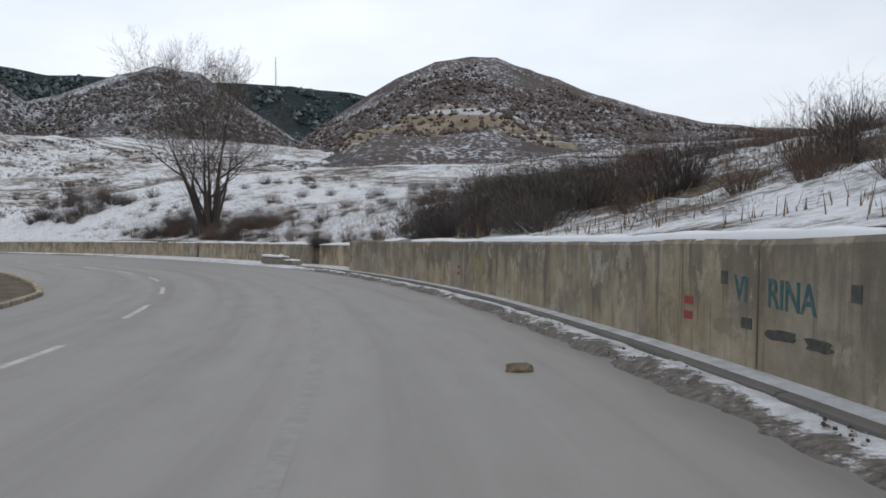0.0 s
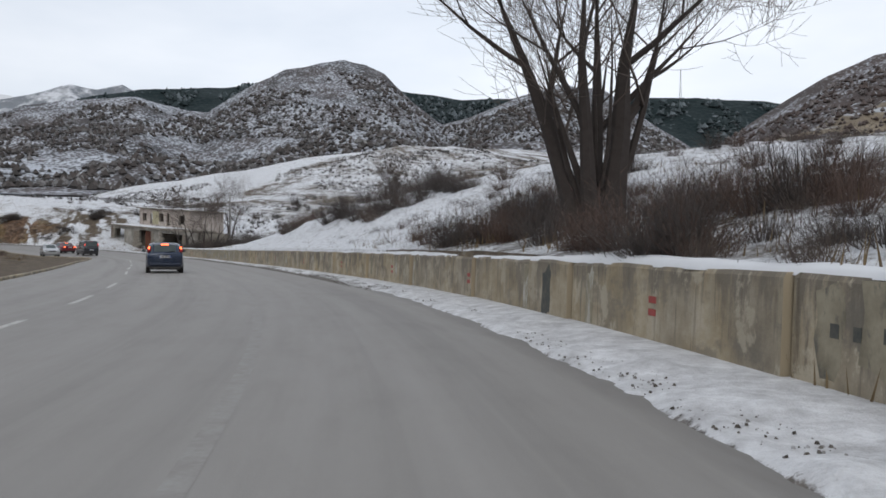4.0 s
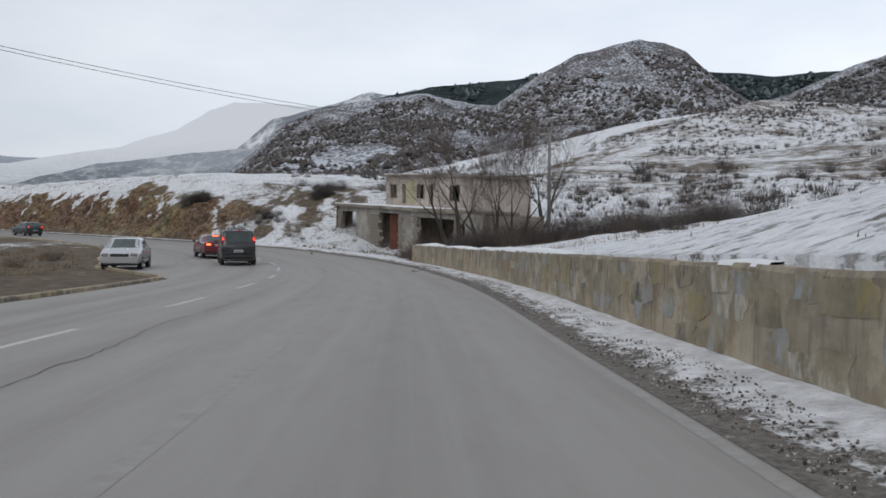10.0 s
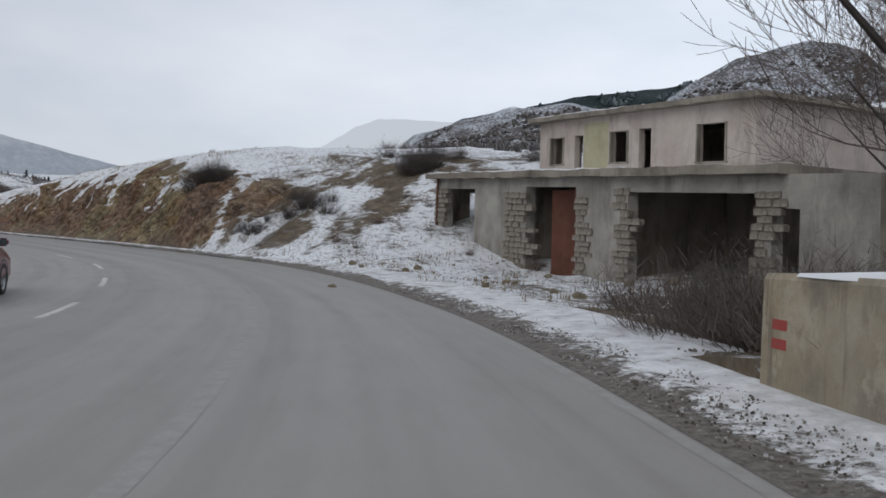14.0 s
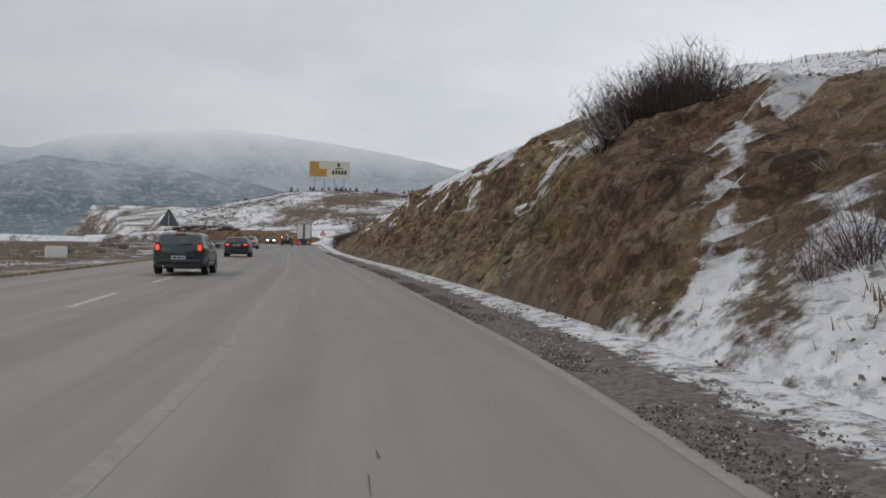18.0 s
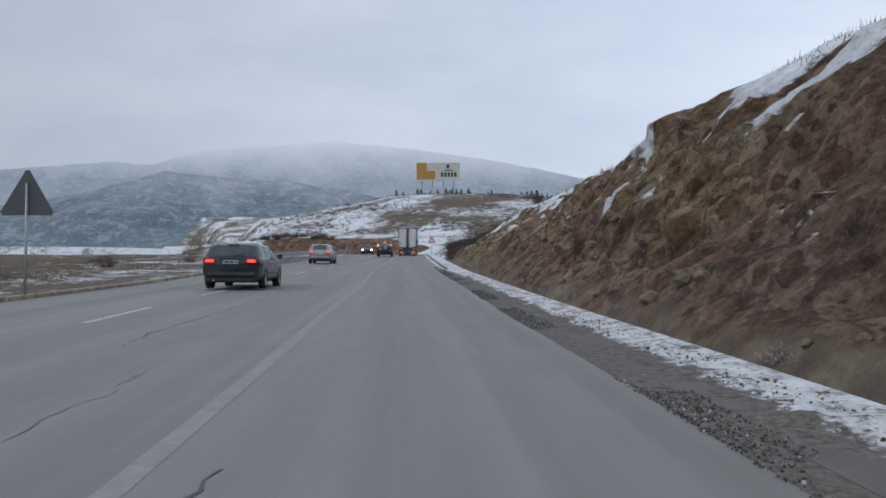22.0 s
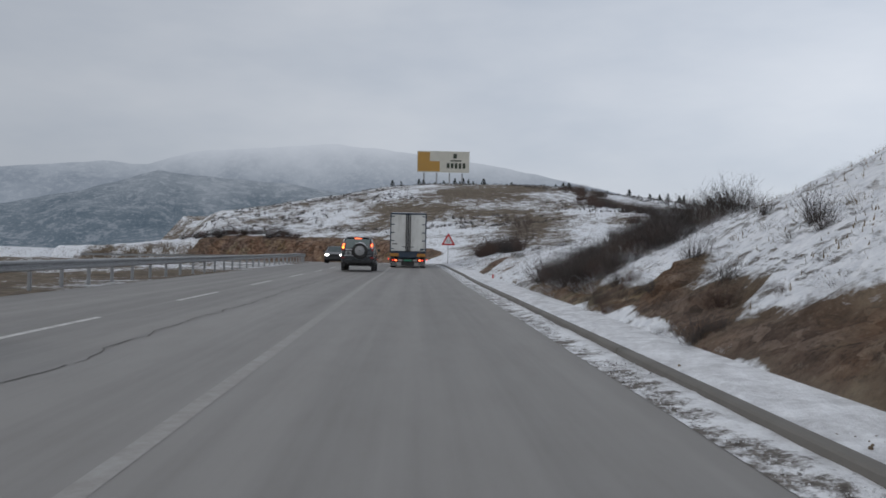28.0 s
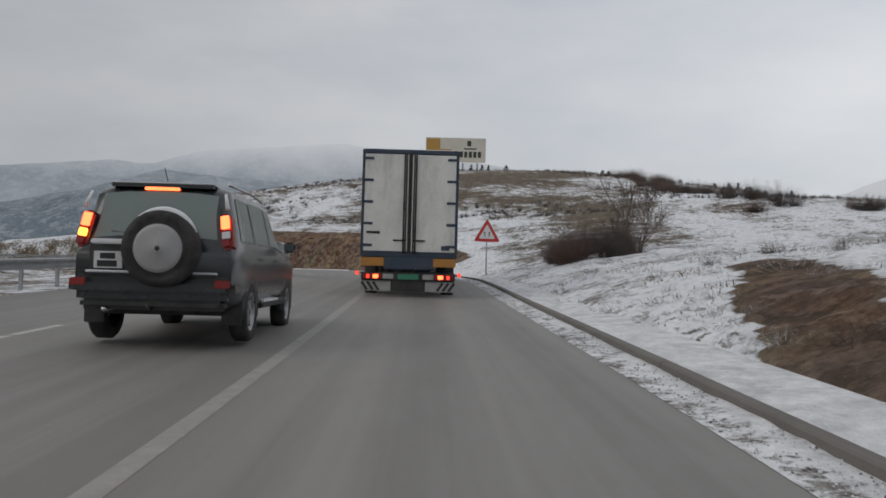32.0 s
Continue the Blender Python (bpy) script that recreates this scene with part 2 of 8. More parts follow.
def make_mountain(name, bare, dark, white, cover, grain, base=0.0):
    """Slopes with snow between shrubs. cover: share of snow; grain: shrub size in metres."""
    k = Nodes(name, 0.95, 0, 0.1)
    v = k.voronoi(1.0 / grain)
    big = k.noise(0.010, 5, 0.6)
    mid = k.noise(0.06, 5, 0.65)
    tone = k.mix(k.ramp(k.noise(0.022, 4, 0.6), (0.4, 0.0), (0.6, 1.0)), bare, dark)
    tone = k.mix(k.math("MULTIPLY", k.noise(0.5, 3, 0.7), 0.5), tone, tuple(x * 0.45 for x in bare))
    fine = k.noise(1.1 / grain, 7, 0.75)
    lean = k.noise(0.05, 5, 0.7, k.coord("Object", (1.0, 1.0, 0.22)))
    s = k.math("ADD", k.math("MULTIPLY", v, 0.55), k.math("ADD", k.math("MULTIPLY", big, 0.7), k.math("ADD", k.math("MULTIPLY", mid, 0.5), k.math("ADD", k.math("MULTIPLY", fine, 0.75), k.math("MULTIPLY", lean, 0.6)))))
    f = k.math("MULTIPLY", k.math("SUBTRACT", s, 2.22 - cover), 3.6, True)
    c = k.mix(f, tone, white)
    band = k.noise(0.9, 3, 0.6, k.coord("Object", (0.006, 0.006, 0.16)))
    clay = k.mix(k.ramp(band, (0.52, 0.0), (0.57, 0.85)), k.ramp(k.noise(0.08, 6, 0.7), (0.35, (0.19, 0.155, 0.115)), (0.65, (0.33, 0.285, 0.22))), white)
    c = k.mix(k.ramp(k.math("ADD", k.attr("bare"), k.math("MULTIPLY", k.math("SUBTRACT", mid, 0.5), 0.9)), (0.42, 0.0), (0.55, 1.0)), c, clay)
    k.bump(v, 0.6, grain * 0.5)
    return k.done(c)


M_TERRAIN = make_terrain()
# distance haze is mixed into these greyed, bluish base colours
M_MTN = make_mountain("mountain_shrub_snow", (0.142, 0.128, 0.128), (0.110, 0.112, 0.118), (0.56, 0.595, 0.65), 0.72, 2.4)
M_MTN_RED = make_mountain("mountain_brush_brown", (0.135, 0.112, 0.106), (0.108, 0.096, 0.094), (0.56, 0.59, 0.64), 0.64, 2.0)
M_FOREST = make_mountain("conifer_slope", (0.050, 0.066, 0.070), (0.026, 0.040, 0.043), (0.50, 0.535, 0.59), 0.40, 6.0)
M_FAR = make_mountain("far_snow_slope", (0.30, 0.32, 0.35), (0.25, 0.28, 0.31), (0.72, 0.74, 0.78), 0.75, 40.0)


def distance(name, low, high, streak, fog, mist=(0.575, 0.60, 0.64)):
    """A plain far slope with haze painted into its glowing colour; fog: heights where the painted cloud begins and
    closes.
    """
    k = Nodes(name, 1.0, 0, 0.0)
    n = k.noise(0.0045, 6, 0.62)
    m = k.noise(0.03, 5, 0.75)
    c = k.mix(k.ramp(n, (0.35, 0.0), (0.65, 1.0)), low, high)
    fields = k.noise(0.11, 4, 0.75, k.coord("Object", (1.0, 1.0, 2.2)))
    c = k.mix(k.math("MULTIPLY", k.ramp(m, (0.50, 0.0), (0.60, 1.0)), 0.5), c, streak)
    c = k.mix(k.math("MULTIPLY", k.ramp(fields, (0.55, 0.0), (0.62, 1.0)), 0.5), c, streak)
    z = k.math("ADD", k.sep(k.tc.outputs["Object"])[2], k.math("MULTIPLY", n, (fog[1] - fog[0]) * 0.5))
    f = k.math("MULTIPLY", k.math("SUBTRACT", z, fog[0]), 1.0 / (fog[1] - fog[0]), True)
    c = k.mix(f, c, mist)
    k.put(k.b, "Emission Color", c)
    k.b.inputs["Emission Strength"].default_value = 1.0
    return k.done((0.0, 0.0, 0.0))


# haze and fog are put into these slopes' own emission colours
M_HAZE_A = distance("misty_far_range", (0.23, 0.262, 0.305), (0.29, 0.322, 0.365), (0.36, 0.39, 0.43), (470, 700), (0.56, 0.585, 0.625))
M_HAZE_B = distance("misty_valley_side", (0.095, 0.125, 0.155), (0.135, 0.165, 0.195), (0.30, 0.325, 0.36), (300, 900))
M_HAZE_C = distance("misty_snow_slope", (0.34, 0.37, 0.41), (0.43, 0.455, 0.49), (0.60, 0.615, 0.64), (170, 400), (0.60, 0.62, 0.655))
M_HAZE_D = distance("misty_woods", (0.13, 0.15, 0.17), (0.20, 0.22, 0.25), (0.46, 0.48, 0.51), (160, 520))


def make_road():
    k = Nodes("worn_asphalt", 0.62, 0, 0.45)
    uv = k.tc.outputs["UV"]
    o = k.sep(uv)[1]
    a = k.noise(0.30, 5, 0.6, k.coord("UV", (0.12, 1.0, 1)))
    b = k.noise(2.2, 6, 0.65, k.coord("UV", (0.25, 1, 1)))
    g = k.noise(70, 2, 0.6, uv)
    c = k.ramp(a, (0.3, (0.245, 0.231, 0.214)), (0.7, (0.290, 0.275, 0.257)))
    # wheel tracks polished darker, salt left pale between them
    w = k.n.new("ShaderNodeMath")
    w.operation = "SINE"
    k.l.new(k.math("ADD", k.math("MULTIPLY", o, 3.59), -0.3), w.inputs[0])
    c = k.mix(k.math("MULTIPLY", k.math("ADD", k.math("MULTIPLY", w.outputs[0], 0.5), 0.5), k.math("MULTIPLY", b, 0.30)), c, (0.345, 0.330, 0.312))
    c = k.mix(k.math("MULTIPLY", k.ramp(b, (0.5, 0.0), (0.8, 1.0)), 0.30), c, (0.190, 0.180, 0.168))
    c = k.mix(k.math("MULTIPLY", g, 0.25), c, (0.150, 0.143, 0.134))
    c = k.mix(k.math("MULTIPLY", k.math("MULTIPLY", k.math("SUBTRACT", k.sep(uv)[0], 150.0), 0.0075, True), 0.5), c, (0.115, 0.110, 0.105))
    lanes = k.noise(1.3, 4, 0.6, k.coord("UV", (0.015, 1.0, 1)))
    c = k.mix(k.math("MULTIPLY", k.ramp(lanes, (0.42, 0.0), (0.62, 1.0)), 0.28), c, (0.36, 0.345, 0.325))
    c = k.mix(k.math("MULTIPLY", k.ramp(lanes, (0.34, 1.0), (0.46, 0.0)), 0.22), c, (0.16, 0.152, 0.142))
    gutter = k.ramp(k.math("ADD", k.math("MULTIPLY", o, 0.25), k.math("MULTIPLY", b, 0.10)), (0.56, 0.0), (0.64, 0.45))
    c = k.mix(gutter, c, (0.135, 0.128, 0.120))
    k.bump(g, 0.25, 0.01)
    return k.done(c, k.math("ADD", 0.5, k.math("MULTIPLY", b, 0.28)))


M_ROAD = make_road()


def make_concrete():
    k = Nodes("stained_concrete", 0.85, 0, 0.3)
    uv = k.tc.outputs["UV"]
    z = k.sep(uv)[1]
    drips = k.noise(4.5, 6, 0.7, k.coord("UV", (1.0, 0.09, 1)))
    runs = k.noise(1.6, 7, 0.68, k.coord("UV", (1.0, 0.22, 1)))
    fine = k.noise(26, 4, 0.65, uv)
    blot = k.noise(1.1, 8, 0.68, uv)
    wide = k.noise(0.28, 4, 0.55, k.coord("UV", (1, 0.5, 1)))
    c = k.ramp(blot, (0.34, (0.25, 0.210, 0.140)), (0.46, (0.41, 0.340, 0.215)), (0.56, (0.52, 0.455, 0.325)), (0.67, (0.62, 0.58, 0.48)))
    c = k.mix(k.ramp(wide, (0.46, 0.0), (0.56, 0.62)), c, k.ramp(blot, (0.35, (0.20, 0.192, 0.175)), (0.65, (0.40, 0.385, 0.35))))
    c = k.mix(k.math("MULTIPLY", k.ramp(drips, (0.50, 0.0), (0.66, 1.0)), 0.6), c, (0.42, 0.385, 0.30))
    top = k.math("ADD", runs, k.math("MULTIPLY", k.math("SUBTRACT", z, 0.7), 0.20))
    c = k.mix(k.math("MULTIPLY", k.ramp(top, (0.50, 0.0), (0.58, 1.0)), 0.80), c, (0.125, 0.118, 0.106))
    c = k.mix(k.math("MULTIPLY", k.ramp(k.noise(6.5, 5, 0.7, k.coord("UV", (1, 0.06, 1))), (0.54, 0.0), (0.63, 1.0)), 0.8), c, (0.10, 0.088, 0.072))
    c = k.mix(k.math("MULTIPLY", k.ramp(k.noise(3.2, 6, 0.75, uv), (0.63, 0.0), (0.68, 1.0)), 0.55), c, (0.13, 0.105, 0.075))
    c = k.mix(k.math("MULTIPLY", k.ramp(k.noise(0.9, 6, 0.7, k.coord("UV", (0.8, 1.3, 1), 0.4)), (0.54, 0.0), (0.60, 1.0)), 0.6), c, (0.155, 0.150, 0.138))
    c = k.mix(k.math("MULTIPLY", k.ramp(k.noise(1.5, 6, 0.72, k.coord("UV", (1, 0.7, 1), 0.2)), (0.555, 0.0), (0.60, 1.0)), 0.72), c, (0.60, 0.56, 0.46))
    c = k.mix(k.math("MULTIPLY", k.rand(), 0.5), c, k.ramp(blot, (0.35, (0.22, 0.205, 0.17)), (0.65, (0.40, 0.37, 0.31))))
    c = k.mix(k.math("MULTIPLY", fine, 0.3), c, (0.27, 0.25, 0.21))
    c = k.mix(1.0, c, (0.97, 0.92, 0.86), "MULTIPLY")
    k.bump(k.math("ADD", fine, blot), 0.45, 0.02)
    return k.done(c)


M_CONC = make_concrete()


def make_slush():
    k = Nodes("dirty_snow_and_grit", 0.9, 0, 0.25)
    a = k.noise(2.6, 7, 0.72)
    b = k.noise(11, 4, 0.7)
    f = k.math("MULTIPLY", k.math("SUBTRACT", k.math("ADD", k.attr("snow"), k.math("ADD", k.math("MULTIPLY", a, 0.9), k.math("MULTIPLY", b, 0.5))), 1.2), 8.0, True)
    grit = k.ramp(b, (0.3, (0.075, 0.066, 0.058)), (0.7, (0.25, 0.228, 0.205)))
    snow = k.ramp(a, (0.35, (0.50, 0.50, 0.51)), (0.65, (0.82, 0.83, 0.85)))
    k.bump(k.math("ADD", a, b), 0.8, 0.05)
    return k.done(k.mix(f, grit, snow))


M_SLUSH = make_slush()
M_SNOW = simple("settled_snow", (0.82, 0.835, 0.86), 0.7, 0, 0.12, 2.0, (0.5, 0.5, 0.52))


def make_line(name, keep, white=0.49):
    k = Nodes(name, 0.7, 0, 0.3)
    wear = k.noise(5.5, 7, 0.75)
    f = k.math("MULTIPLY", k.math("SUBTRACT", wear, keep), 7.0 if white > 0.45 else 2.2, True)
    c = k.mix(f, (0.265, 0.251, 0.235), (white, white * 0.985, white * 0.95))
    return k.done(c)


M_LINE = make_line("worn_road_paint", 0.36, 0.55)
M_FAINT = make_line("nearly_gone_road_paint", 0.36, 0.36)
M_CRACK = simple("tar_crack", (0.115, 0.108, 0.101), 0.8)

# ---- the road's line ----
LINE = [(1.9, -35.9), (1.3, -24), (0.6, -12), (0, 0), (-1.1, 11.9), (-3.7, 23.6), (-8.0, 34.8), (-14.0, 45.2), (-21.1, 54.9),
        (-29.1, 63.8), (-37.6, 72.3), (-46.3, 80.6), (-55.1, 88.7), (-64.0, 96.7), (-73.0, 104.7), (-82.4, 112.2), (-92.4, 118.7),
        (-103.4, 123.6), (-115.0, 126.3), (-127.0, 126.8), (-139.0, 126.4), (-151.0, 125.9), (-163.0, 125.2), (-174.9, 124.4),
        (-186.9, 123.7), (-198.9, 122.8), (-210.9, 122.1), (-222.9, 121.5), (-234.8, 120.9), (-246.8, 120.3), (-258.8, 119.8),
        (-270.8, 119.2), (-282.8, 118.6), (-294.7, 117.4), (-306.3, 114.4), (-317.0, 109.0), (-326.0, 101.0), (-332.5, 91.0),
        (-336.5, 79.6), (-338.0, 67.6), (-338.5, 55.6)]
RISE_S = [-36, -24, -12, 0, 12, 24, 36, 48, 72, 96, 120, 144, 156, 168, 180, 204, 228, 252, 276, 312, 350, 380, 445]
RISE_Z = [0.72, 0.48, 0.24, 0, -0.37, -0.64, -0.84, -1.03, -1.29, -1.59, -1.94, -2.20, -2.19, -2.03, -1.71, -1.12, -0.60, -0.07, 0.64, 1.64, 2.75, 3.2, 3.2]


def spline(points, step=0.5):
    p = np.array(points, float)
    p = np.vstack([2 * p[0] - p[1], p, 2 * p[-1] - p[-2]])
    out = []
    for i in range(1, len(p) - 2):
        u = np.linspace(0, 1, 48, endpoint=False)[:, None]
        a, b, c, d = p[i - 1], p[i], p[i + 1], p[i + 2]
        out.append(0.5 * (2 * b + (c - a) * u + (2 * a - 5 * b + 4 * c - d) * u ** 2 + (3 * b - a - 3 * c + d) * u ** 3))
    q = np.vstack(out + [p[-2:-1]])
    s = np.r_[0, np.cumsum(np.hypot(*np.diff(q, axis=0).T))]
    t = np.arange(0, s[-1], step)
    return np.column_stack([np.interp(t, s, q[:, 0]), np.interp(t, s, q[:, 1])])


RC = spline(LINE)
RT = np.gradient(RC, axis=0)
RT /= np.hypot(RT[:, 0], RT[:, 1])[:, None]
RS = np.arange(len(RC)) * 0.5 - 36.0
S_END = float(RS[-1])


def road_z(s):
    return np.interp(s, RISE_S, RISE_Z)


def along(s, o, dz=0.0):
    """World points at s metres along the road, o metres to the right of the driving line, dz above the road."""
    s, o = np.broadcast_arrays(np.asarray(s, float), np.asarray(o, float))
    x = np.interp(s, RS, RC[:, 0])
    y = np.interp(s, RS, RC[:, 1])
    tx = np.interp(s, RS, RT[:, 0])
    ty = np.interp(s, RS, RT[:, 1])
    n = np.hypot(tx, ty)
    return np.stack([x + o * ty / n, y - o * tx / n, road_z(s) + dz + 0 * o], -1)


def heading(s):
    """Angle about z of a thing that looks along the road (its +y ahead)."""
    return math.degrees(math.atan2(-np.interp(s, RS, RT[:, 0]), np.interp(s, RS, RT[:, 1])))


def locate(x, y):
    """s and o of world points."""
    x, y = np.asarray(x, float), np.asarray(y, float)
    q = RC[::4]
    near = np.empty(x.shape, int)
    for a in range(0, len(x), 20000):
        d = (x[a:a + 20000, None] - q[None, :, 0]) ** 2 + (y[a:a + 20000, None] - q[None, :, 1]) ** 2
        near[a:a + 20000] = np.argmin(d, 1)
    i = near * 4
    vx, vy = x - RC[i, 0], y - RC[i, 1]
    s = RS[i] + np.clip(vx * RT[i, 0] + vy * RT[i, 1], -1.5, 1.5)
    return s, vx * RT[i, 1] - vy * RT[i, 0]


def lattice(x, y, size, seed):
    """Smooth value noise on numpy arrays, 0 to 1."""
    x, y = np.asarray(x) / size, np.asarray(y) / size
    ix, iy = np.floor(x).astype(int), np.floor(y).astype(int)
    fx, fy = x - ix, y - iy
    fx, fy = fx * fx * (3 - 2 * fx), fy * fy * (3 - 2 * fy)

    def h(a, b):
        n = (a * 374761393 + b * 668265263 + seed * 974634777) & 0xFFFFFFFF
        n = ((n ^ (n >> 13)) * 1274126177) & 0xFFFFFFFF
        return ((n ^ (n >> 16)) & 0xFFFF) / 65535.0
    return (h(ix, iy) * (1 - fx) + h(ix + 1, iy) * fx) * (1 - fy) + (h(ix, iy + 1) * (1 - fx) + h(ix + 1, iy + 1) * fx) * fy


def rough(x, y, size, seed, octaves=4, gain=0.5):
    t, a, m = 0, 1.0, 0
    for k in range(octaves):
        t = t + a * (lattice(x, y, size / 2 ** k, seed + k) - 0.5)
        m += a
        a *= gain
    return t / m * 2


# height of the land beside the road: offsets, then rows along the road
OFFS = [3.4, 5, 7, 10, 15, 25, 45, 80, 150]
LAND_S = [-40, 15, 30, 45, 62, 80, 100, 118, 132, 150, 160, 176, 186, 194, 200, 208, 218, 232, 246, 258, 275, 290, 305, 325, 345, 370, 388, 416, 440]
LAND_A = [(1.3, 1.6, 2.2, 3.2, 4.6, 6.5, 8.5, 11, 20), (1.3, 1.6, 2.1, 3.0, 4.4, 6.2, 8, 11, 20), (1.1, 1.25, 2.1, 3.1, 4.2, 5.6, 7.5, 11, 20),
          (0.95, 1.05, 1.75, 2.7, 3.6, 4.8, 6.5, 10, 20), (1.1, 1.4, 1.9, 2.7, 3.7, 5.2, 7, 10, 20), (1.1, 1.6, 2.4, 3.5, 5.0, 7.0, 9, 12, 20),
          (1.1, 2.0, 3.2, 4.4, 5.8, 7.6, 10, 12, 20), (1.1, 1.8, 2.5, 3.3, 4.2, 5.6, 7.5, 10, 19), (1.0, 1.2, 1.6, 2.0, 2.6, 3.4, 5, 9, 18)]
LAND_B = [(0.95, 1.0, 1.2, 1.4, 1.7, 2.3, 4.5, 9, 18), (0.05, 0.0, -0.1, -0.1, 0.2, 1.6, 5, 10, 18), (0.08, 0.08, 0.05, 0.15, 0.7, 3.2, 7, 12, 19),
          (0.15, 0.8, 1.6, 2.7, 4.7, 6.2, 8, 12, 18), (0.15, 1.5, 3.4, 3.9, 5.6, 6.6, 8, 12, 18), (0.1, 3.1, 4.45, 4.7, 6.2, 7.4, 8.5, 12, 18),
          (0.1, 1.6, 4.2, 6.2, 7.2, 7.8, 8.5, 10, 15), (0.1, 1.5, 4.6, 6.4, 7.6, 8.2, 9, 10, 14), (0.1, 1.6, 4.4, 6.2, 7.5, 8.4, 9, 10, 12),
          (0.1, 2.0, 4.4, 6.0, 7.2, 8.0, 8.5, 9, 10)]
LAND_C = [(0.1, 2.0, 3.6, 5.2, 7, 8.2, 8.5, 8, 8), (0.1, 1.6, 3.3, 4.7, 6.2, 7.2, 7.2, 6, 5), (0.1, 1.1, 2.5, 4.2, 6.0, 6.8, 6.2, 4, 3),
          (0.05, 0.7, 1.5, 2.3, 3.3, 3.8, 3.5, 2.5, 2), (0.05, 0.8, 1.4, 1.9, 2.3, 2.6, 2.5, 2, 1), (0.05, 0.4, 0.8, 1.1, 1.3, 1.4, 2, 2, 1),
          (0.1, 0.8, 1.5, 2, 2.5, 3.5, 5, 6, 5), (0.1, 2.9, 3.6, 4.0, 4.6, 5.2, 6, 6, 5), (0.1, 3.6, 4.4, 4.8, 5.2, 5.6, 6, 6, 5), (0.1, 1.8, 3.5, 5, 6, 7, 8, 8, 7)]
LAND = np.array(LAND_A + LAND_B + LAND_C)


def smoothstep(a, b, x):
    t = np.clip((x - a) / (b - a), 0, 1)
    return t * t * (3 - 2 * t)


def land_rel(s, o):
    cols = np.stack([np.interp(s, LAND_S, LAND[:, k]) for k in range(len(OFFS))], -1)
    j = np.clip(np.searchsorted(OFFS, o) - 1, 0, len(OFFS) - 2)
    a, b = np.array(OFFS)[j], np.array(OFFS)[j + 1]
    f = np.clip((o - a) / (b - a), 0, 1)
    i = np.arange(len(s))
    right = cols[i, j] * (1 - f) + cols[i, j + 1] * f
    right = right + np.clip(o - 150, 0, 400) * 0.09
    right = right + 15.0 * smoothstep(65, 150, o) * smoothstep(160, 210, s) * (1 - smoothstep(290, 330, s))
    back = np.where(s < 32.9, 3.6, np.where(s < 39.2, 4.35, np.interp(s, [37, 60, 75, 100, 157], [4.2, 3.9, 3.65, 3.5, 3.5])))
    right = np.where((s < 157.3) & (o < back), np.minimum(right, 0.1), right)
    left = np.interp(-o, [8.9, 12, 20, 32, 60, 110, 250, 600], [0.0, -0.02, -0.1, -0.4, -4.0, -14.0, -30.0, -45.0])
    return np.where(o > 0, right, left)


def hill(x, y, o):
    d = y - 140
    g = np.where(d < 0, np.exp(-np.abs(d / 66) ** 3.0), np.exp(-np.abs(d / 72) ** 1.7))
    return 17.5 * g * np.exp(-((x + 445) / np.where(x < -445, 140, 80)) ** 2) * smoothstep(4, 45, o)


def blob(s, o, s0, o0, rs, ro):
    return np.exp(-(((s - s0) / rs) ** 2 + ((o - o0) / ro) ** 2) ** 2)


def cut_mask(s, o):
    """Where the bank is cut rock and clay."""
    a = smoothstep(188.7, 195.7, s + rough(s, o, 4.0, 93, 5, 0.66) * 5.5) * (1 - smoothstep(280, 287, s))
    top = np.interp(s, [188, 196, 204, 215, 235, 248, 262, 275, 284], [7.5, 8.6, 9.0, 9.8, 9.0, 8.4, 8.8, 8.2, 6.0])
    top = top + rough(s + o * 0.8, o * 0.3, 7.0, 91, 5, 0.62) * 2.6
    m = a * (1 - smoothstep(-1.6, 0.7, o - top)) * smoothstep(3.40, 3.85, o + rough(s, o, 1.8, 94, 4, 0.6) * 0.6)
    ragged = rough(s, o, 3.0, 95, 4, 0.6)
    b = smoothstep(277, 281, s) * (1 - smoothstep(301.5, 305, s + ragged * 2)) * smoothstep(3.4, 3.75, o + ragged * 0.6) * (1 - smoothstep(4.0, 4.9, o + ragged * 1.5)) * 0.9
    mid = 3.9 + np.maximum(s - 322, 0) * 0.29
    half = np.interp(s, [320, 322, 326, 334, 350], [0.30, 0.50, 0.75, 0.80, 0.3])
    c = smoothstep(320.2, 321.2, s + ragged * 1.2) * (1 - smoothstep(328, 341, s)) * (1 - smoothstep(half - 0.3, half + 0.25, np.abs(o - mid) + ragged * 0.7)) * (o > 3.45)
    c = np.maximum(c, blob(s, o + ragged * 0.2, 316.4, 4.35 + (s - 316.4) * 0.6, 0.75, 0.24))
    c = np.maximum(c, blob(s, o + ragged * 0.2, 323.6, 5.6, 0.30, 0.55)) * 0.85
    d = smoothstep(365, 375, s) * (1 - smoothstep(414, 422, s)) * (o > 3.4) * (1 - smoothstep(5.5, 7.5, o))
    return np.maximum(np.maximum(m, b), np.maximum(c, d))


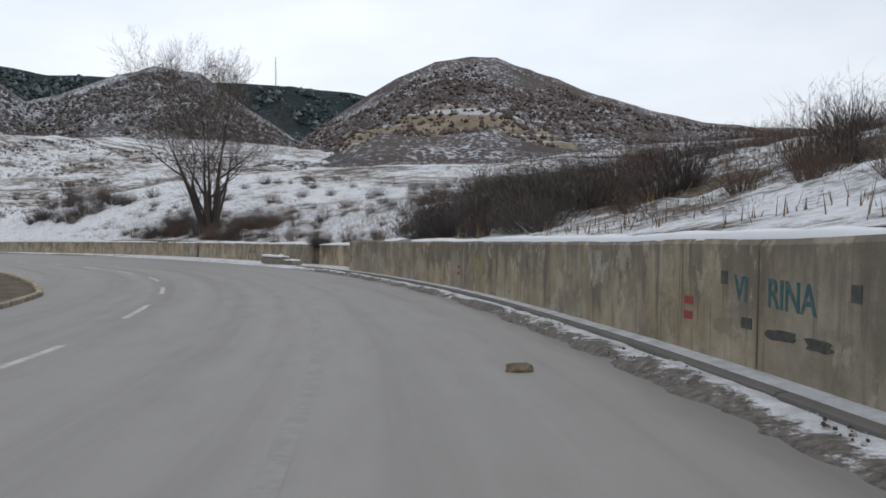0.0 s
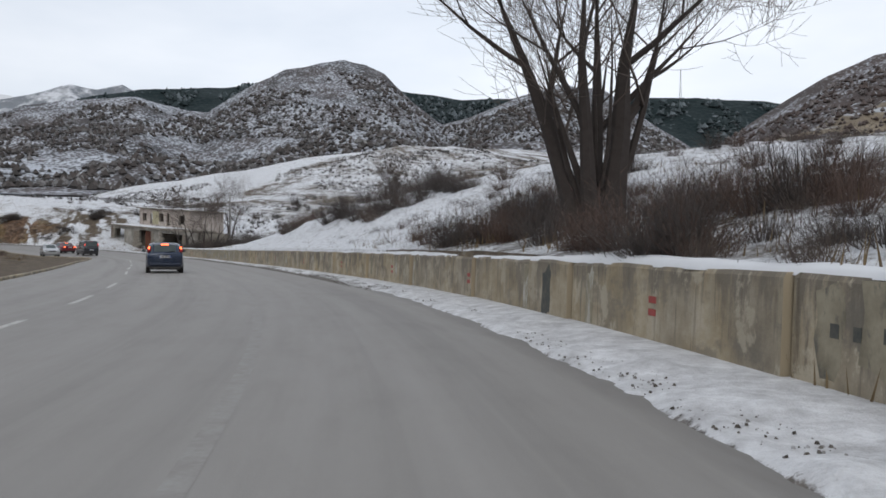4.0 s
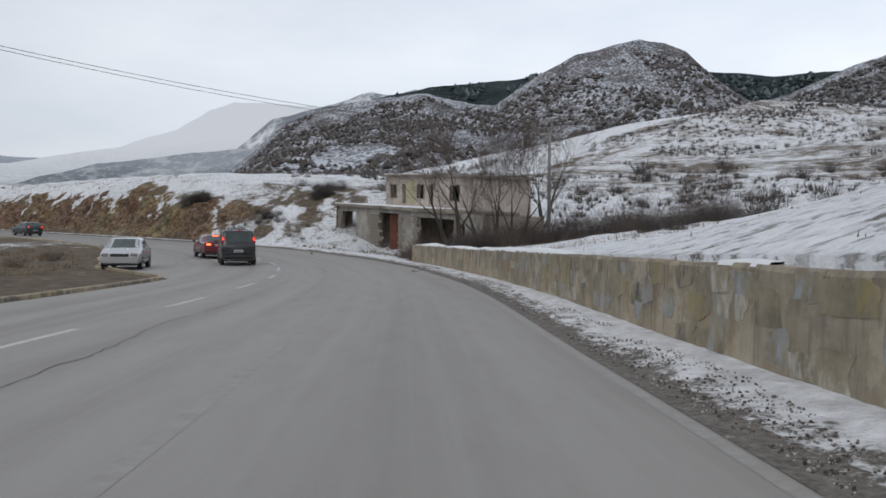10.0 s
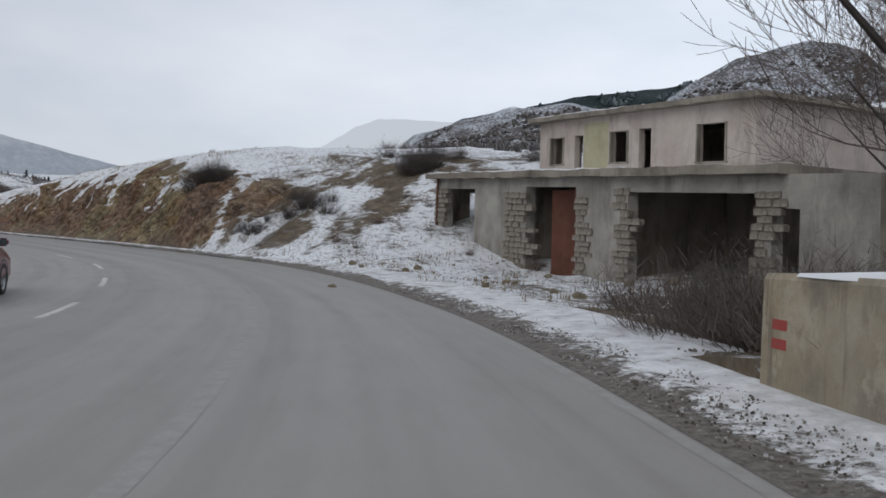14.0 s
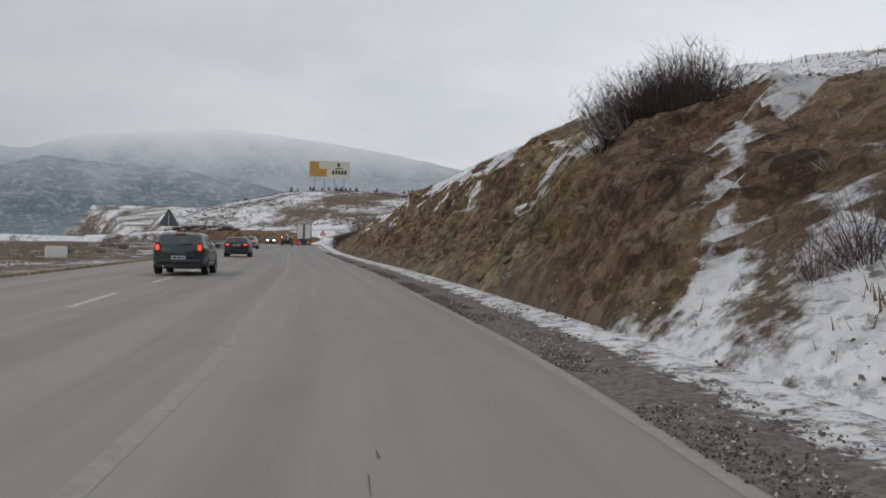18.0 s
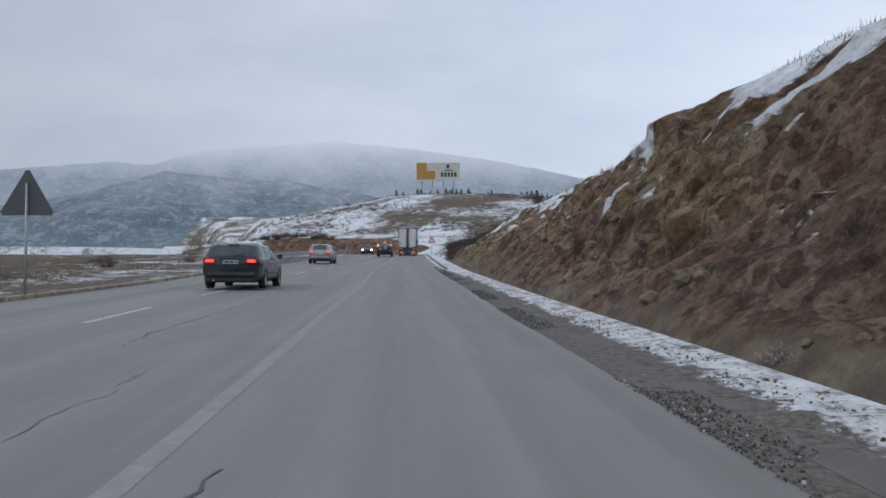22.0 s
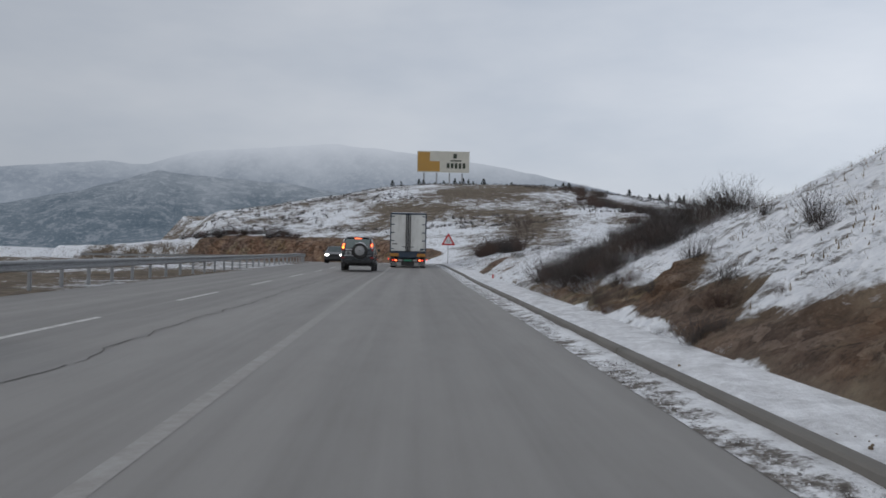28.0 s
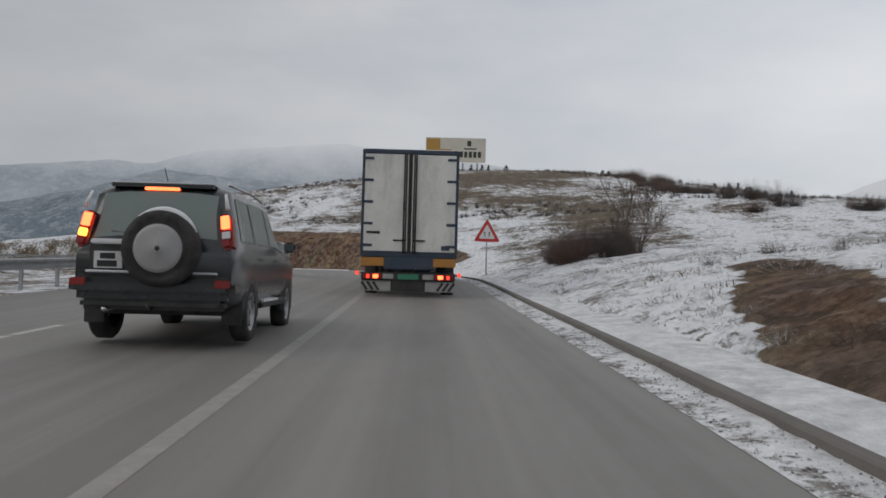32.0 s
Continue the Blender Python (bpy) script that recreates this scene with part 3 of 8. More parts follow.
def ground_height(x, y, s, o, fine=True):
    z = road_z(s) + land_rel(s, o) + hill(x, y, o)
    away = smoothstep(3.6, 9, np.abs(o - 0) - np.where(o < 0, 6.0, 0.0))
    z = z + away * rough(x, y, 26, 11, 3) * np.clip(np.abs(o) * 0.02, 0, 1.2)
    # past the bend the hill falls away to the valley
    rim = 82 + 0.34 * (x + 336)
    fall = np.where(x < -300, 1.0, 0.0) * smoothstep(4, 16, o) * (1 - smoothstep(rim - 14, rim + 10, y))
    z = z - fall * (z - (road_z(s) - 5 - 0.05 * np.clip(o, 0, 600)))
    if fine:
        z = z + away * (rough(x, y, 3.2, 5, 4, 0.6) * 0.30 + rough(x, y, 1.1, 6, 3, 0.6) * 0.11)
        k = cut_mask(s, o) * smoothstep(3.5, 4.6, o) * np.where(s > 305, 0.3, 1.0)
        z = z + k * (rough(s, z * 1.6 + o, 4.5, 31, 5, 0.66) * 0.7 - np.abs(rough(s * 0.8 + z, o * 1.5 - z, 1.7, 47, 4, 0.6)) * 0.55 + np.round(rough(s * 0.5, z * 2, 2.2, 53, 2) * 3) * 0.10)
    return z


def snow_cover(x, y, s, o):
    base = np.interp(s, [-40, 20, 34, 45, 66, 72, 110, 122, 134, 150, 158, 170, 180, 189, 196, 203, 262, 275, 300, 316, 335, 370, 450],
                     [0.50, 0.52, 0.60, 0.60, 0.54, 0.58, 0.76, 0.76, 0.66, 0.52, 0.50, 0.57, 0.58, 0.53, 0.51, 0.64, 0.7, 0.66, 0.60, 0.62, 0.60, 0.52, 0.49])
    base = base + (s > 345) * rough(x * 0.25, y + x * 0.1, 9.0, 171, 3, 0.6) * 0.16
    base = np.where(o < 0, np.interp(s, [80, 120, 170, 200, 400], [0.32, 0.28, 0.30, 0.44, 0.46]) - 0.30 * smoothstep(20, 70, -o), base)
    far = smoothstep(22, 42, o) * (s < 215)
    base = base * (1 - far) + 0.53 * far
    cut = cut_mask(s, o)
    cut = np.where(s > 305, smoothstep(0.40, 0.70, cut), cut)
    base = base - cut * np.interp(s, [190, 196, 200, 284, 290, 310, 314], [0.14, 0.30, 0.52, 0.52, 0.48, 0.46, 0.62]) * (1 - 0.42 * smoothstep(5.0, 7.6, o + rough(s, o, 4.0, 97, 3) * 1.5) * (s < 288))
    base = base - 0.50 * (1 - smoothstep(3.9, 4.6, o)) * smoothstep(196, 202, s) * (1 - smoothstep(282, 288, s)) * (o > 0)
    streak = rough(s, o * 0.12 + s * 0.06, 1.5, 98, 3, 0.55)
    base = base + cut_mask(s, o) * smoothstep(4.9, 7.2, o) * (s < 288) * (streak * 0.95 + np.interp(s, [205, 218, 232], [-0.20, -0.06, 0.12]) + rough(s, o * 2, 0.9, 103, 2, 0.6) * 0.22)
    drift = rough(s * 0.8 - o * 0.75, (s + o) * 0.22, 1.25, 105, 4, 0.62)
    base = base + smoothstep(180, 186, s) * (1 - smoothstep(194, 199, s)) * smoothstep(3.6, 4.2, o) * (1 - smoothstep(14, 20, o)) * drift * 0.50
    dust = rough(s, o * 1.6, 1.1, 102, 3, 0.6)
    face = cut_mask(s, o) * (s < 288)
    base = base + face * smoothstep(4.3, 5.2, o) * smoothstep(0.12, 0.42, dust) * 0.34
    slip = np.maximum(blob(s, o, 244.2 + (o - 6.4) * 1.4, 6.4, 1.0, 0.7), blob(s, o, 243.2, 5.45 + (s - 243.2) * 0.25, 0.35, 0.35))
    slip = np.maximum(slip, np.maximum(blob(s, o, 246.0, 5.0, 0.5, 0.35), blob(s, o, 250.2, 5.8, 0.7, 0.35)))
    base = base + face * slip * (0.30 + dust * 0.5)
    base = base + 0.14 * blob(s, o, 322, 6.9, 7.0, 1.7) + 0.30 * smoothstep(0.1, 0.4, dust) * (s > 305) * cut_mask(s, o)
    base = base + 0.40 * (1 - smoothstep(4.2, 5.6, o)) * smoothstep(70, 76, s) * (1 - smoothstep(150, 157, s)) * (o > 0)
    rim = 82 + 0.34 * (x + 336)
    base = base - 0.26 * (x < -300) * (o > 0) * smoothstep(7, 14, o) * (1 - smoothstep(rim - 14, rim + 6, y))
    return base + rough(x, y, 14, 77, 3) * 0.10


def set_attr(me, name, values):
    at = me.attributes.new(name, "FLOAT", "POINT")
    at.data.foreach_set("value", np.asarray(values, np.float32))


def grid_mesh(name, pts, rows, cols, smooth=True, flip=False):
    """A mesh from rows x cols points."""
    i = np.arange(rows * cols).reshape(rows, cols)
    q = np.stack([i[:-1, :-1], i[:-1, 1:], i[1:, 1:], i[1:, :-1]], -1).reshape(-1, 4)
    if flip:
        q = q[:, ::-1]
    me = bpy.data.meshes.new(name)
    me.vertices.add(rows * cols)
    me.vertices.foreach_set("co", np.asarray(pts, np.float32).reshape(-1))
    me.loops.add(q.size)
    me.loops.foreach_set("vertex_index", q.reshape(-1).astype(np.int32))
    me.polygons.add(len(q))
    me.polygons.foreach_set("loop_start", np.arange(0, q.size, 4, dtype=np.int32))
    me.polygons.foreach_set("use_smooth", np.full(len(q), smooth))
    me.update(calc_edges=True)
    me.validate()
    return me


def set_uv(me, per_vertex):
    lay = me.uv_layers.new(name="UVMap")
    idx = np.empty(len(me.loops), np.int32)
    me.loops.foreach_get("vertex_index", idx)
    lay.data.foreach_set("uv", np.asarray(per_vertex, np.float32)[idx].reshape(-1))


def strip(name, s0, s1, ds, offs, dz, mat, bulge=None):
    """A ribbon along the road; offs: offsets across, dz: height for each."""
    ss = np.arange(s0, s1 + ds * 0.5, ds)
    oo = np.array(offs, float)
    sg, og = np.meshgrid(ss, oo, indexing="ij")
    zg = np.broadcast_to(np.array(dz, float), sg.shape).copy()
    if bulge is not None:
        zg += bulge(sg, og)
    p = along(sg, og, zg)
    me = grid_mesh(name, p.reshape(-1, 3), len(ss), len(oo), flip=True)
    set_uv(me, np.column_stack([sg.ravel(), og.ravel()]))
    me.materials.append(mat)
    return new(name, me), sg.ravel(), og.ravel()


EDGE_S = [-36, 10, 24, 34, 45, 115, 136, 141, 146, 152, 165, 185, 200, 445]
EDGE_O = [-6.7, -6.7, -6.9, -8.2, -9.2, -8.9, -8.0, -7.9, -10.0, -12.6, -13.4, -10.6, -9.3, -9.0]


def left_edge(s):
    return np.interp(s, EDGE_S, EDGE_O)


# ---- ground: one sheet to the horizon, finer beside the road ----
def side_sheet(name, s0, s1, ds, offs):
    ss = np.arange(s0, s1 + 0.01, ds)
    if offs[0] > 0:
        ss = np.r_[np.arange(s0, 194, ds), np.arange(194, 304, 0.17), np.arange(304, s1 + 0.01, ds)]
    sg, og = np.meshgrid(ss, np.array(offs), indexing="ij")
    if offs[0] < 0:
        og = og + left_edge(sg) + 0.12
    s, o = sg.ravel(), og.ravel()
    p = along(s, o)
    p[:, 2] = ground_height(p[:, 0], p[:, 1], s, o)
    k = cut_mask(s, o) * smoothstep(3.6, 4.8, o)
    if offs[0] > 0 and k.max() > 0:
        z = p[:, 2]
        ledge = rough(s * 0.7, z * 1.5, 3.4, 131, 5, 0.64) * 0.55 + np.abs(rough(s + z * 0.6, z * 1.4 - s * 0.3, 1.5, 141, 4, 0.66)) * 0.6
        q = along(s, o - k * np.clip(ledge - 0.1, -0.5, 0.55))
        p[:, :2] = q[:, :2]
        p[0::len(offs), 2] -= 0.5
        p[:, 2] -= 0.09 * (1 - smoothstep(3.38, 3.85, o)) * smoothstep(157.5, 160, s)
    me = grid_mesh(name, p, len(ss), len(offs), flip=offs[0] < offs[-1])
    set_attr(me, "snow", snow_cover(p[:, 0], p[:, 1], s, o))
    set_attr(me, "rock", cut_mask(s, o))
    set_attr(me, "red", np.interp(s, [196, 200, 203, 222, 230, 240, 247, 255, 262, 272, 284, 304, 312], [0.7, 0.5, 0.0, 0.2, 0.9, 0.5, 0.8, 0.8, 0.3, 0.0, 0.1, 0.3, 1.0])
             * (1 - blob(s, o, 239.5, 5.4, 3.2, 1.3)) + 0.9 * blob(s, o, 236.5, 3.9, 2.5, 0.6) + 0.6 * blob(s, o, 246, 4.6, 4.0, 1.3))
    set_attr(me, "tan", 0.8 * np.maximum(np.maximum(blob(s, o, 252.5, 5.5, 2.2, 0.55), 0.7 * blob(s, o, 242.0, 4.1, 0.5, 0.3)), blob(s + rough(s, o, 2.5, 181, 3) * 1.5, o + rough(s, o, 1.5, 182, 3) * 0.6, 264.5, 5.3, 3.6, 1.3)))
    if offs[0] > 0:
        f = (k.reshape(len(ss), len(offs))[:-1, :-1].ravel() < 0.4)
        me.polygons.foreach_set("use_smooth", f)
    me.materials.append(M_TERRAIN)
    return me


RIGHT_OFFS = [3.34] + list(3.38 + 56 * (np.linspace(0, 1, 118) ** 1.6))
LEFT_OFFS = list(-0.1 - 45 * (np.linspace(0, 1, 40) ** 1.6))
bank = new("bank_right", side_sheet("bank_right", -36, 440, 0.32, RIGHT_OFFS))
tagged(bank, "steep roadside bank of snow, dry grass and cut rock", "bank", kind="structure")
flat = new("ground_left", side_sheet("ground_left", -36, 440, 0.8, LEFT_OFFS))
tagged(flat, "flat strip of dry grass with thin snow", "ground", kind="structure")

gx = np.r_[-5000, -4000, -3000, -2200, -1600, -1200, -900, -750, np.arange(-650, 120, 4.0), 160, 220, 320, 500, 800, 1300, 2200, 3600, 5000]
gy = np.r_[-5000, -3600, -2400, -1600, -1000, -700, -450, -300, -220, np.arange(-160, 420, 4.0), 470, 540, 650, 850, 1200, 1800, 2800, 4000, 5000]
X, Y = np.meshgrid(gx, gy, indexing="ij")
xs, ys = X.ravel(), Y.ravel()
s_, o_ = locate(xs, ys)
z_ = ground_height(xs, ys, s_, o_, False)
inside = (o_ > -50) & (o_ < 56) & (s_ > -35) & (s_ < 439)
z_ = np.where(inside, z_ - 0.9 - 1.2 * cut_mask(s_, o_), z_)
z_ = np.where((o_ > -14) & (o_ < 8) & inside, z_ - 3.0, z_)
me = grid_mesh("ground", np.column_stack([xs, ys, z_]), len(gx), len(gy), flip=True)
set_attr(me, "snow", snow_cover(xs, ys, s_, o_))
set_attr(me, "rock", np.zeros(len(xs)))
me.materials.append(M_TERRAIN)
tagged(new("ground", me), "snow-covered fields with dark scrub and dry grass", "ground", kind="structure")

# ---- road ----
ss = np.arange(-36, S_END - 1, 1.0)
fr = np.array([0, 0.18, 0.34, 0.5, 0.66, 0.8, 0.93, 1.0])
sg, fg = np.meshgrid(ss, fr, indexing="ij")
og = left_edge(sg) + (np.interp(sg, [64, 72], [2.56, 2.35]) - left_edge(sg)) * fg
me = grid_mesh("road", along(sg, og, 0.0).reshape(-1, 3), len(ss), len(fr), flip=True)
set_uv(me, np.column_stack([sg.ravel(), og.ravel()]))
me.materials.append(M_ROAD)
road = tagged(new("road", me), "pale worn asphalt road, salted and slightly damp", "road", kind="structure")

# ---- mountains ----


def mountain(name, centre, base_z, skyline, near, ridge, far, mat, label, step=0.16, rough_m=8.0, seed=3, radial=56):
    """A range seen as a skyline of azimuth and elevation round centre; its crest lies at distance ridge."""
    sk = sorted(skyline)
    az = np.arange(sk[0][0], sk[-1][0] + step, step)
    el = np.interp(az, [a for a, _ in sk], [e for _, e in sk])
    u = np.r_[np.linspace(0, 1, radial), np.linspace(1.08, 1.6, 7)]
    ag, ug = np.meshgrid(np.radians(az), u, indexing="ij")
    eg = np.repeat(el[:, None], len(u), 1)
    r = np.where(ug <= 1, near + (ridge - near) * ug, ridge + (far - ridge) * (ug - 1) / 0.6)
    x, y = centre[0] - r * np.sin(ag), centre[1] + r * np.cos(ag)
    top = ridge * np.tan(np.radians(eg)) + 1.2 - base_z
    shape = np.where(ug <= 1, ug ** 1.25 * (1 - 0.12 * np.sin(np.pi * ug)), np.clip(1 - (ug - 1) / 0.6, 0, 1))
    n = rough(x, y, ridge * 0.16, seed, 5, 0.55)
    gully = np.abs(rough(x + 50, y, ridge * 0.09, seed + 9, 4, 0.5))
    fade = np.sin(np.pi * np.clip(ug, 0, 1)) ** 0.7
    z = base_z + top * shape + top * fade * (n * 0.20 - gully * 0.16)
    z += rough(x, y, rough_m * 3, seed + 4, 3) * rough_m * 0.22 * np.clip(ug * 3, 0, 1)
    me = grid_mesh(name, np.stack([x, y, z], -1).reshape(-1, 3), len(az), len(u), flip=False)
    me.materials.append(mat)
    ob = new(name, me)
    return tagged(ob, label, "mountain", kind="structure"), np.stack([x, y, z], -1)[:, :radial]


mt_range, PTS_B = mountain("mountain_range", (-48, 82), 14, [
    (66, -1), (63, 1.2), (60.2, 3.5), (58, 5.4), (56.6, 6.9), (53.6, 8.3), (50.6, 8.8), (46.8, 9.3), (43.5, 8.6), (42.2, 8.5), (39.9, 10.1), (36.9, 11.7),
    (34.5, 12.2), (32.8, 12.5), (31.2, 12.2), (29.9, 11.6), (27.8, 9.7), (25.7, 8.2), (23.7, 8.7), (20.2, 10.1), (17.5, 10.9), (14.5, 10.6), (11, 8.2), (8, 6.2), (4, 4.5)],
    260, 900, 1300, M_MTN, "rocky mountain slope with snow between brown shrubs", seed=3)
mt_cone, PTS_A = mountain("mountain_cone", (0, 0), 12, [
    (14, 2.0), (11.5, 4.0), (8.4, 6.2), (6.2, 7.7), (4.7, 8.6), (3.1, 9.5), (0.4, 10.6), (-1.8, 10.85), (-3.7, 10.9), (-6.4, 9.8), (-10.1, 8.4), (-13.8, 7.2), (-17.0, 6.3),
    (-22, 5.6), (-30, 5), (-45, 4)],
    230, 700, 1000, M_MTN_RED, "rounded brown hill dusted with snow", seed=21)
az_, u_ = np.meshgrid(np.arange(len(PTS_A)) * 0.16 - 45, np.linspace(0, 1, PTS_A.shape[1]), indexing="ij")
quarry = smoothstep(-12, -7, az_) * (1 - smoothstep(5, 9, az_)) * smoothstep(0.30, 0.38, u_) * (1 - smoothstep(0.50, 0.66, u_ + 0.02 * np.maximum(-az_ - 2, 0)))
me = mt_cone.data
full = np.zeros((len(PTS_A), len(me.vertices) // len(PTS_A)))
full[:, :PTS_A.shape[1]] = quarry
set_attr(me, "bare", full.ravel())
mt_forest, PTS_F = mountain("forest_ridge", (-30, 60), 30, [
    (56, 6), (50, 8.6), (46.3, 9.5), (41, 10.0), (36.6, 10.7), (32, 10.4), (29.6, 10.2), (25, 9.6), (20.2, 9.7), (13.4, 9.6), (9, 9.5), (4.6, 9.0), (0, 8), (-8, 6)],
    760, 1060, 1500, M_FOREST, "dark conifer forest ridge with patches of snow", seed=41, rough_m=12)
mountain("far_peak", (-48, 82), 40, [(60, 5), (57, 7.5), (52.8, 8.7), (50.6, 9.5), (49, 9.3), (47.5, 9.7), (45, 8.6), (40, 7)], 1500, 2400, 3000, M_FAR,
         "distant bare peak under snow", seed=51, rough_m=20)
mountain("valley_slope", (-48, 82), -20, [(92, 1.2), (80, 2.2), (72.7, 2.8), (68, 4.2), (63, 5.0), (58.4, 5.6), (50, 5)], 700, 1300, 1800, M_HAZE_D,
         "wooded valley slope fading into painted mist", seed=61, rough_m=12)
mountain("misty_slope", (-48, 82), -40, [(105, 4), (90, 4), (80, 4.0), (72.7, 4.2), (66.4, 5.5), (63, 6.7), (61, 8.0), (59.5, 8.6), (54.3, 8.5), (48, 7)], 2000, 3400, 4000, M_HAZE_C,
         "snow slope half lost in painted fog", seed=71, rough_m=25)
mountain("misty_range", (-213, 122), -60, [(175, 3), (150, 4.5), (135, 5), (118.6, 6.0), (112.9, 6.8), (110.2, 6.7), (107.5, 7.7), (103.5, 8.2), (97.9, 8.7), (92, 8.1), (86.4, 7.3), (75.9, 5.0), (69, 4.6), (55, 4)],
         3000, 4300, 4600, M_HAZE_A, "far range veiled by painted mist", seed=81, rough_m=30, step=0.3)
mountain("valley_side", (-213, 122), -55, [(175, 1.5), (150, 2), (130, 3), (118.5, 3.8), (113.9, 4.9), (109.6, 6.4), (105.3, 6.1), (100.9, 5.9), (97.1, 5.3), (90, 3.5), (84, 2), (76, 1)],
         1200, 2800, 3400, M_HAZE_B, "valley side in painted blue-grey haze with scattered snow", seed=91, rough_m=25, step=0.3)

# ---- roadside walls ----


def part(name, bm, mat, parent, label=""):
    """Links a bmesh as one mesh object under a thing or a part."""
    me = bpy.data.meshes.new(name)
    bm.to_mesh(me)
    bm.free()
    if mat is not None:
        me.materials.append(mat)
    ob = new(name, me)
    if parent is not None:
        ob.parent = parent
    if label:
        ob["label"] = label
    return ob


def wall_panel(name, s0, s1, off, height, base, thick, parent, mat=None, lean=0.0):
    """One cast panel, between two joints."""
    n = max(2, int((s1 - s0) / 1.0) + 1)
    bm = bmesh.new()
    uv = bm.loops.layers.uv.new("UVMap")
    ss = np.linspace(s0 + 0.02, s1 - 0.02, n)
    ring = []
    for s in ss:
        wob = 0.012 * math.sin(s * 1.7) + 0.01 * math.sin(s * 4.3)
        prof = [(off, base), (off + 0.03, height - 0.05 + wob), (off + 0.06, height + wob), (off + thick - 0.03, height + wob), (off + thick, base)]
        ring.append([(bm.verts.new(along(s, o, z)), s, z) for o, z in prof])
    for a, b in zip(ring, ring[1:]):
        for k in range(4):
            f = bm.faces.new([a[k][0], a[k + 1][0], b[k + 1][0], b[k][0]])
            for lp, src in zip(f.loops, (a[k], a[k + 1], b[k + 1], b[k])):
                lp[uv].uv = (src[1], src[2])
    for end, rev in ((ring[0], False), (ring[-1], True)):
        vs = [v[0] for v in end]
        f = bm.faces.new(vs[::-1] if not rev else vs)
    bmesh.ops.recalc_face_normals(bm, faces=bm.faces)
    return part(name, bm, mat or M_CONC, parent)


wall_a = new("roadside_wall")
tagged(wall_a, "stained concrete retaining wall with snow along the top", "wall", kind="structure")
for k in range(8):
    wall_panel("wall_panel", -36 + k * 8.62, -36 + (k + 1) * 8.62 if k < 7 else 32.9, 3.3, 1.27, -0.2, 0.4, wall_a)
wall_b = new("roadside_wall_low")
tagged(wall_b, "low stained concrete wall with red reflector marks", "wall", kind="structure")
edges = [40.1] + [43 + 6.05 * k for k in range(19)] + [157.3]
for a, b in zip(edges, edges[1:]):
    wall_panel("wall_panel", a, b, float(np.interp(a, [37, 60, 75, 100, 157], [4.0, 3.7, 3.45, 3.3, 3.3])), 1.06, -0.2, 0.34, wall_b)

# ---- along the road: kerbs, verge, paint ----


def verge_lumps(s, o):
    under = -0.06 * (1 - smoothstep(2.36, 2.46, o)) * (1 - smoothstep(64, 70, s))
    edge = smoothstep(2.1, 2.5, o) * (1 - smoothstep(3.1, 3.4, o))
    p = along(s, o)
    x, y = p[..., 0], p[..., 1]
    return under + edge * (np.clip(rough(x, y, 0.9, 201, 4, 0.6), -0.3, 1) * 0.10 + np.clip(rough(x, y, 0.3, 231, 2), 0, 1) * 0.06) * np.where((s > 198) & (s < 270) & (o < 2.75), 0.45, 1.0) * np.where((s > 269) & (o > 2.4) & (o < 2.8), 0.25, 1.0) * np.where((s < 39) & (o > 2.8), 0.35, 1.0)


ob, vs, vo = strip("verge", -36, 440, 0.14, [2.02, 2.12, 2.22, 2.32, 2.42, 2.52, 2.62, 2.72, 2.82, 2.92, 3.02, 3.12, 3.22, 3.32, 3.45, 3.8, 4.25],
                   [0.004, 0.008, 0.014, 0.02, 0.028, 0.036, 0.045, 0.05, 0.055, 0.06, 0.07, 0.08, 0.09, 0.1, 0.11, 0.12, 0.12], M_SLUSH, verge_lumps)
grit = np.interp(vs, [-36, 34, 40, 66, 75, 152, 160, 176, 205, 258, 272, 445], [0.44, 0.46, 0.80, 0.80, 0.60, 0.58, 0.52, 0.46, 0.30, 0.34, 0.74, 0.78])
grit = grit + smoothstep(2.6, 2.95, vo) * np.interp(vs, [-36, 34, 60, 150, 180, 200, 250, 445], [0.42, 0.42, 0.22, 0.22, 0.18, 0.30, 0.30, 0.24])
grit = grit - (1 - smoothstep(2.2, 2.5, vo)) * np.interp(vs, [-36, 40, 66, 80, 445], [0.9, 0.6, 0.25, 0.25, 0.12])
set_attr(ob.data, "snow", grit)
tagged(ob, "strip of grit and dirty snow beside the asphalt", "verge", kind="structure")


def sweep(name, s0, s1, prof, mat, parent=None, ds=1.0, closed=True):
    """A bar of one cross-section (offset, height) along the road."""
    ss = np.arange(s0, s1 + ds * 0.5, ds)
    bm = bmesh.new()
    uv = bm.loops.layers.uv.new("UVMap")
    rings = []
    for s in ss:
        pr = prof(s) if callable(prof) else prof
        rings.append([bm.verts.new(along(s, o, z)) for o, z in pr])
    n = len(rings[0])
    for i in range(len(rings) - 1):
        for k in range(n if closed else n - 1):
            f = bm.faces.new([rings[i][k], rings[i][(k + 1) % n], rings[i + 1][(k + 1) % n], rings[i + 1][k]])
            for lp, q in zip(f.loops, ((0, k), (0, k + 1), (1, k + 1), (1, k))):
                lp[uv].uv = (ss[i + q[0]], q[1] * 0.2)
    if closed:
        bm.faces.new(rings[0])
        bm.faces.new(rings[-1][::-1])
    bmesh.ops.recalc_face_normals(bm, faces=bm.faces)
    return part(name, bm, mat, parent)


